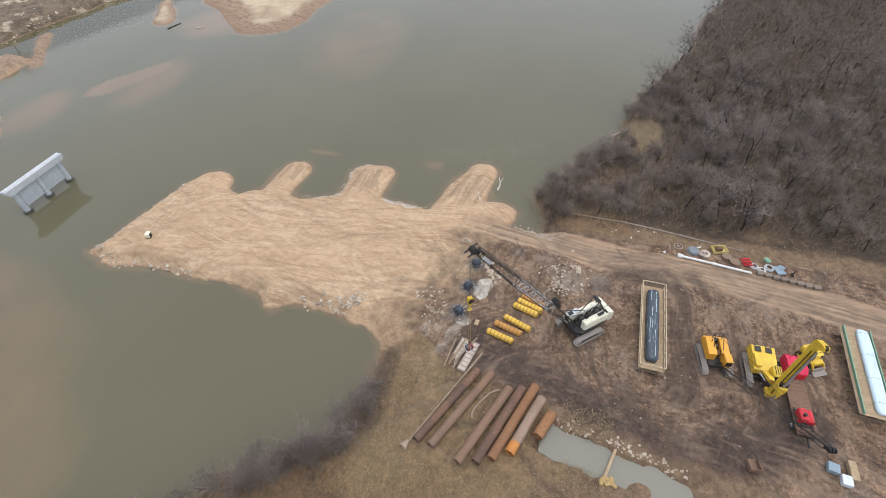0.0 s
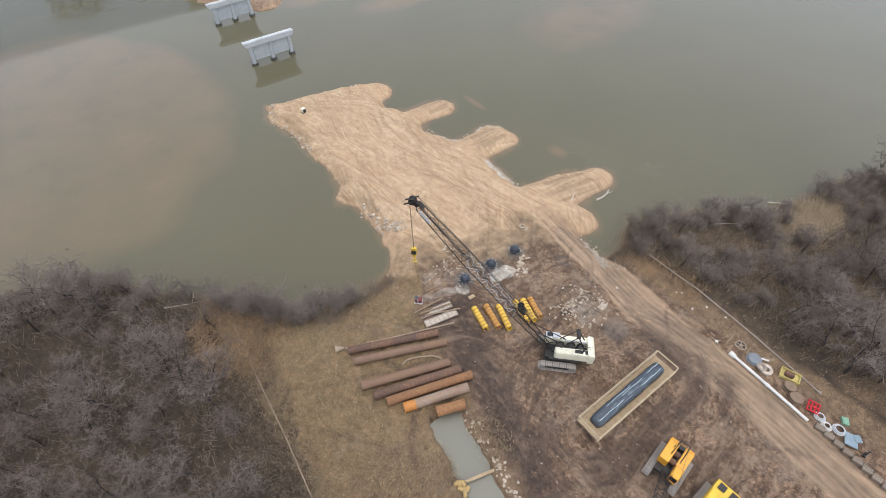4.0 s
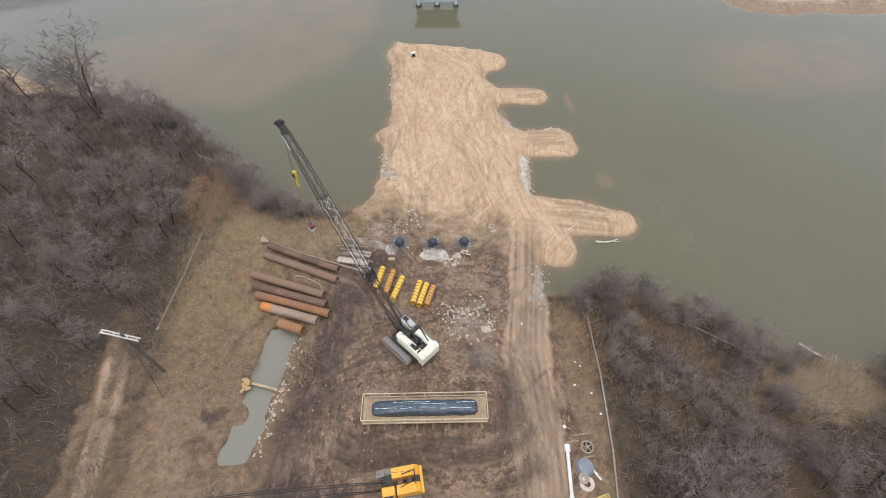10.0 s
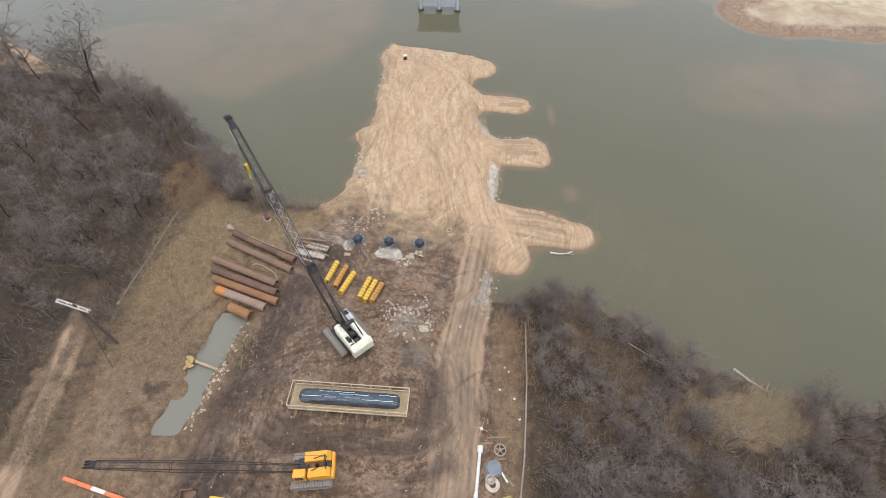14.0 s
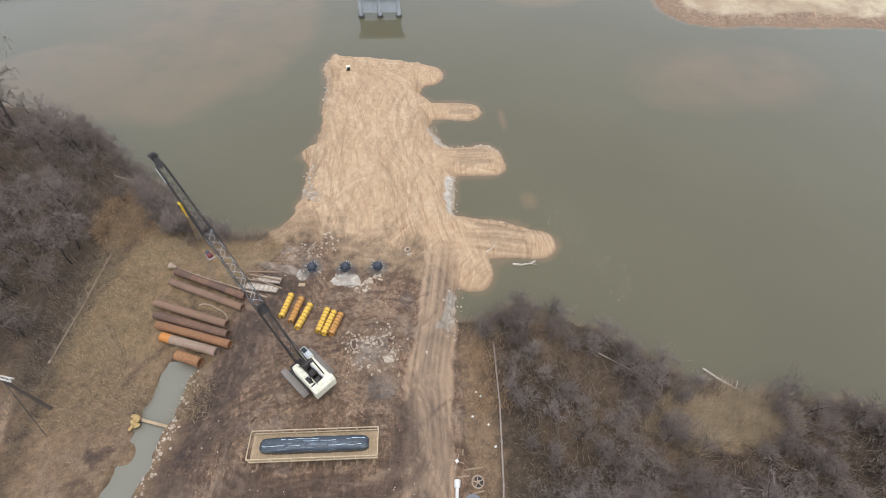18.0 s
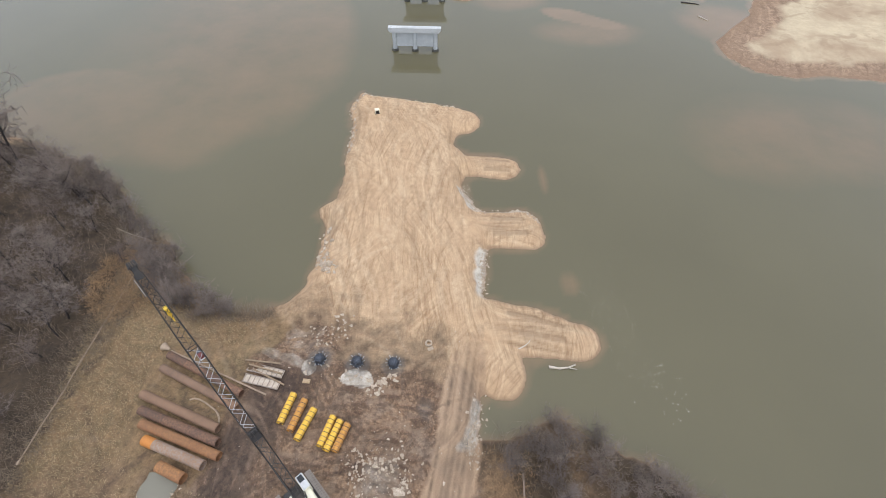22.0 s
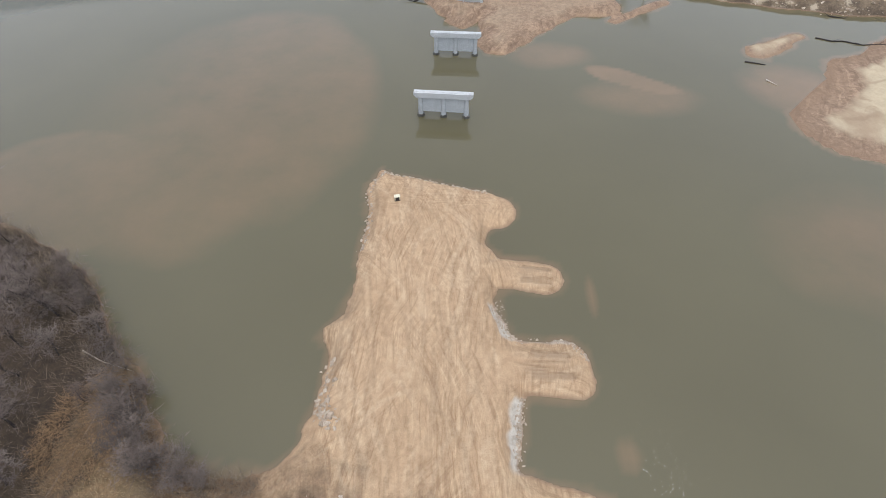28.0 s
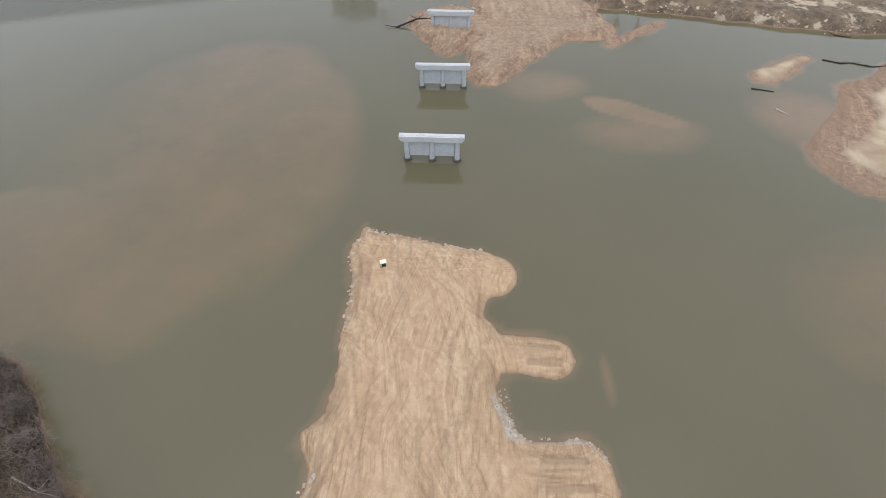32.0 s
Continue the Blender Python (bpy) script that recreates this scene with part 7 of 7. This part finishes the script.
# driftwood
def driftwood(label, pts, r, branches=(), wood=None):
    x0, y0 = pts[0]
    base = max(WATER, gz(x0, y0))
    ob = thing("driftwood", label, "log", (x0, y0, base), 0, "driftwood")
    loc = [(x - x0, y - y0, max(WATER, gz(x, y)) - base + r * 0.5) for x, y in pts]
    n = len(loc) - 1
    g = Geo()
    for k in range(n):
        g.rod(loc[k], loc[k + 1], r * (1 - 0.6 * k / n), r * (1 - 0.6 * (k + 1) / n), n=8)
    part("stem", g, wood or M_LOG, ob)
    for (dx, dy), k in branches:
        a = loc[k]
        part("limb", Geo().rod(a, (a[0] + dx, a[1] + dy, a[2] + 0.3), r * 0.5, r * 0.15, n=6), wood or M_LOG, ob)
    return ob


driftwood("bleached log lying half in the water", ((33.9, -9.4), (35.2, -10.8), (36.6, -12.0), (38.2, -13.2)), 0.16, (((0.4, 0.8), 2),))
driftwood("white forked branch at the sand's edge", ((15.0, 7.4), (16.2, 7.2), (17.2, 7.3), (18.1, 7.6)), 0.17, (((0.9, -0.4), 2), ((0.9, 0.3), 2)))
driftwood("small dark branch in the sand notch", ((11.7, 9.6), (12.4, 9.9), (12.9, 10.2)), 0.1, (((0.3, 0.4), 2),))
driftwood("long dark log floating by the sand bar", ((62.4, 104.4), (64.2, 103.9), (66.4, 103.2)), 0.18, wood=M_BARK)
driftwood("grey log floating near the sand bar", ((64.0, 96.8), (65.4, 94.8)), 0.16)
driftwood("dark drift heap along the bar", ((83, 116.6), (86, 115.0), (88.5, 115.2), (92, 113.4), (96, 113.8), (102, 111.5)), 0.17, (((2, 0.6), 1), ((1.6, -0.6), 2), ((-1.5, 0.7), 3), ((1.5, 1.0), 4), ((1.2, -0.5), 1)), M_BARK)
driftwood("broken snag at the far bank", ((-12.0, 133.0), (-7.0, 134.5), (-3.0, 134.8)), 0.25, (((-2, 1.2), 1), ((1.5, 1.5), 1), ((-3, 0.4), 0)), M_BARK)
driftwood("snag below the far bank", ((92, 128.5), (95, 127.6)), 0.2, (((1.5, 1), 1), ((-1, 1.5), 0)), M_BARK)
driftwood("bleached trunk lying on the wooded bank", ((-42.5, 28.2), (-39.6, 27.0), (-37.0, 26.6)), 0.1, (((0.8, 1.2), 1), ((1.2, -0.4), 2)))
driftwood("white dead trunk fallen in the brush", ((22.0, -7.2), (24.4, -9.0), (26.4, -10.6)), 0.06, (((1.2, 0.8), 1),))


# ---- stones ----
def stone(seed):
    gn = np.random.default_rng(seed)
    bm = bmesh.new()
    pts = gn.normal(0, 1, (11, 3))
    pts /= np.linalg.norm(pts, axis=1)[:, None]
    for p in pts * gn.uniform(0.8, 1.15, (11, 1)) * (0.56, 0.42, 0.3):
        bm.verts.new(p)
    bmesh.ops.convex_hull(bm, input=bm.verts)
    for v in [v for v in bm.verts if not v.link_faces]:
        bm.verts.remove(v)
    me = bpy.data.meshes.new("stone")
    bm.to_mesh(me)
    bm.free()
    return me


STONES = [stone(s) for s in range(14)]


def stones(name, label, spots, smin, smax, seed, material):
    """A heap of single stones, each a part of it."""
    gn = np.random.default_rng(seed)
    x0, y0 = spots[0]
    ob = thing(name, label, "stones", (x0, y0, 0))
    for x, y in spots:
        s = smin * 0.8 + (1.35 * smax - 0.8 * smin) * gn.random() ** 1.9
        st = part("stone", STONES[int(gn.integers(14))], material, ob)
        st.matrix_basis = pose(x - x0, y - y0, max(gz(x, y), WATER - 0.1) + 0.06 * s, *gn.uniform(-25, 25, 2), gn.uniform(0, 360)) @ Matrix.Diagonal((s, s, s, 1))
    return ob


def along(pts, n, spread, seed):
    gn = np.random.default_rng(seed)
    out = []
    for _ in range(n):
        i = int(gn.integers(len(pts) - 1))
        f = gn.random()
        out.append((pts[i][0] * (1 - f) + pts[i + 1][0] * f + gn.normal(0, spread), pts[i][1] * (1 - f) + pts[i + 1][1] * f + gn.normal(0, spread)))
    return out


stones("riprap", "pale broken stones round the causeway's tip", along(((-13.2, 56.5), (-12.6, 60.5), (-10.9, 63.6), (-8, 62.9), (-4, 61.7), (1, 60.2), (6, 58.8)), 170, 0.35, 71), 0.25, 0.6, 72, M_ROCK)
stones("riprap", "scattered pale stones along the causeway's side", along(((-12.5, 46), (-12.2, 50), (-12.4, 56)), 60, 0.35, 73), 0.3, 0.6, 74, M_ROCK)
stones("riprap", "heap of pale broken concrete at the causeway's side", along(((-13.5, 28.2), (-13.4, 24.8), (-12.8, 22.0), (-11.8, 20.8)), 130, 0.5, 75), 0.2, 0.7, 76, M_ROCK)
stones("riprap", "pale crushed stones in the cove between sand spits", along(((6.9, 38.2), (6.6, 36.5), (7.5, 34), (8.3, 32.6)), 230, 0.42, 77), 0.15, 0.36, 78, M_ROCK)
stones("riprap", "pale stones along the second cove", along(((8.9, 24.6), (8.3, 21), (8.1, 17.6)), 190, 0.35, 79), 0.15, 0.38, 80, M_ROCK)
stones("riprap", "pale stones at the edge of a sand spit", along(((10, 32.7), (13, 32.8), (15.6, 32), (17, 30)), 60, 0.25, 81), 0.2, 0.42, 82, M_ROCK)
stones("riprap", "pale broken stones where the road meets the water", along(((7.6, 3.4), (6.6, 1), (5.6, -1.5), (5.2, -3.2)), 200, 0.55, 83), 0.12, 0.4, 84, M_ROCK)
gn = np.random.default_rng(85)
heap = []
for ax, ay, sx, sy, n in ((-4.6, -3.4, 1.3, 0.7, 80), (-2.2, -3.6, 1.0, 1.2, 50), (-1.6, -5.6, 0.6, 0.9, 45), (-3.9, -6.6, 1.5, 0.6, 45), (-5.8, -5.2, 0.8, 1.2, 40), (-3.6, -4.8, 2.2, 1.8, 40)):
    heap += [(ax + gn.normal(0, sx), ay + gn.normal(0, sy)) for _ in range(n)]
stones("rubble_heap", "mound of earth and broken pale rubble", heap, 0.12, 0.4, 86, M_ROCK)
stones("boulder", "single large pale boulder at the rubble's edge", [(-1.7, -6.4)], 1.3, 1.31, 87, M_ROCK)
stones("rubble", "broken concrete lumps by the covered stubs", along(((-5.2, 4.6), (-4.4, 4.2), (-3.6, 5.2), (-2.6, 5.6)), 60, 0.5, 88), 0.15, 0.6, 89, M_ROCK)
stones("rubble", "scattered stones on the muddy sand", along(((-14, 11), (-10.5, 11.8), (-9, 12.6), (-12, 8.6)), 70, 0.8, 90), 0.12, 0.5, 91, M_ROCK)
stones("rubble", "small stones edging the ditch", along(((-25.7, -5), (-26.2, -8.5), (-27.2, -11.5)), 120, 0.25, 92), 0.15, 0.35, 93, M_ROCK)
stones("rubble", "loose stones along the ditch bank", along(((-22.9, -5), (-23.2, -9), (-24.2, -13), (-25.2, -18)), 140, 0.5, 94), 0.12, 0.4, 95, M_ROCK)
stones("slurry_spill", "hardened pale concrete slurry lumps in the mud", along(((-8.4, 5.9), (-7, 5.4), (-5.8, 5.2), (-12.6, 6.6), (-12, 7.4)), 24, 0.45, 96), 0.15, 0.5, 97, M_ROCK)
gn = np.random.default_rng(98)
loose = [(gn.uniform(-22, 5), gn.uniform(-34, 12)) for _ in range(280)]
stones("loose_stones", "loose pale stones strewn over the muddy yard", loose, 0.06, 0.17, 99, M_ROCK)
stones("bank_stones", "pale rocks along the far river bank", along(((44, 143.5), (59, 141), (78, 135), (96, 130.3), (120, 129)), 150, 1.0, 100), 0.3, 0.9, 101, M_ROCK)
stones("rubble", "broken concrete strewn on the far sand point", along(((-6, 133), (2, 137), (8, 141), (-2, 129)), 120, 1.8, 102), 0.3, 1.0, 103, M_ROCK)
# foam flecks drifting off the eastern shore
gn = np.random.default_rng(110)
g = Geo()
drift = ((23.5, 20.5), (23.2, 15.5), (24.5, 11), (26.5, 6.5), (28.5, 2))
for x, y in along(drift, 170, 1.6, 111):
    r = gn.uniform(0.02, 0.06)
    g.rod((x, y, WATER - 0.01), (x, y, WATER + 0.02), r, r * 0.8, n=6)
single("foam_flecks", g, M_PVC, "white foam flecks drifting on the river", "foam", kind="stuff")
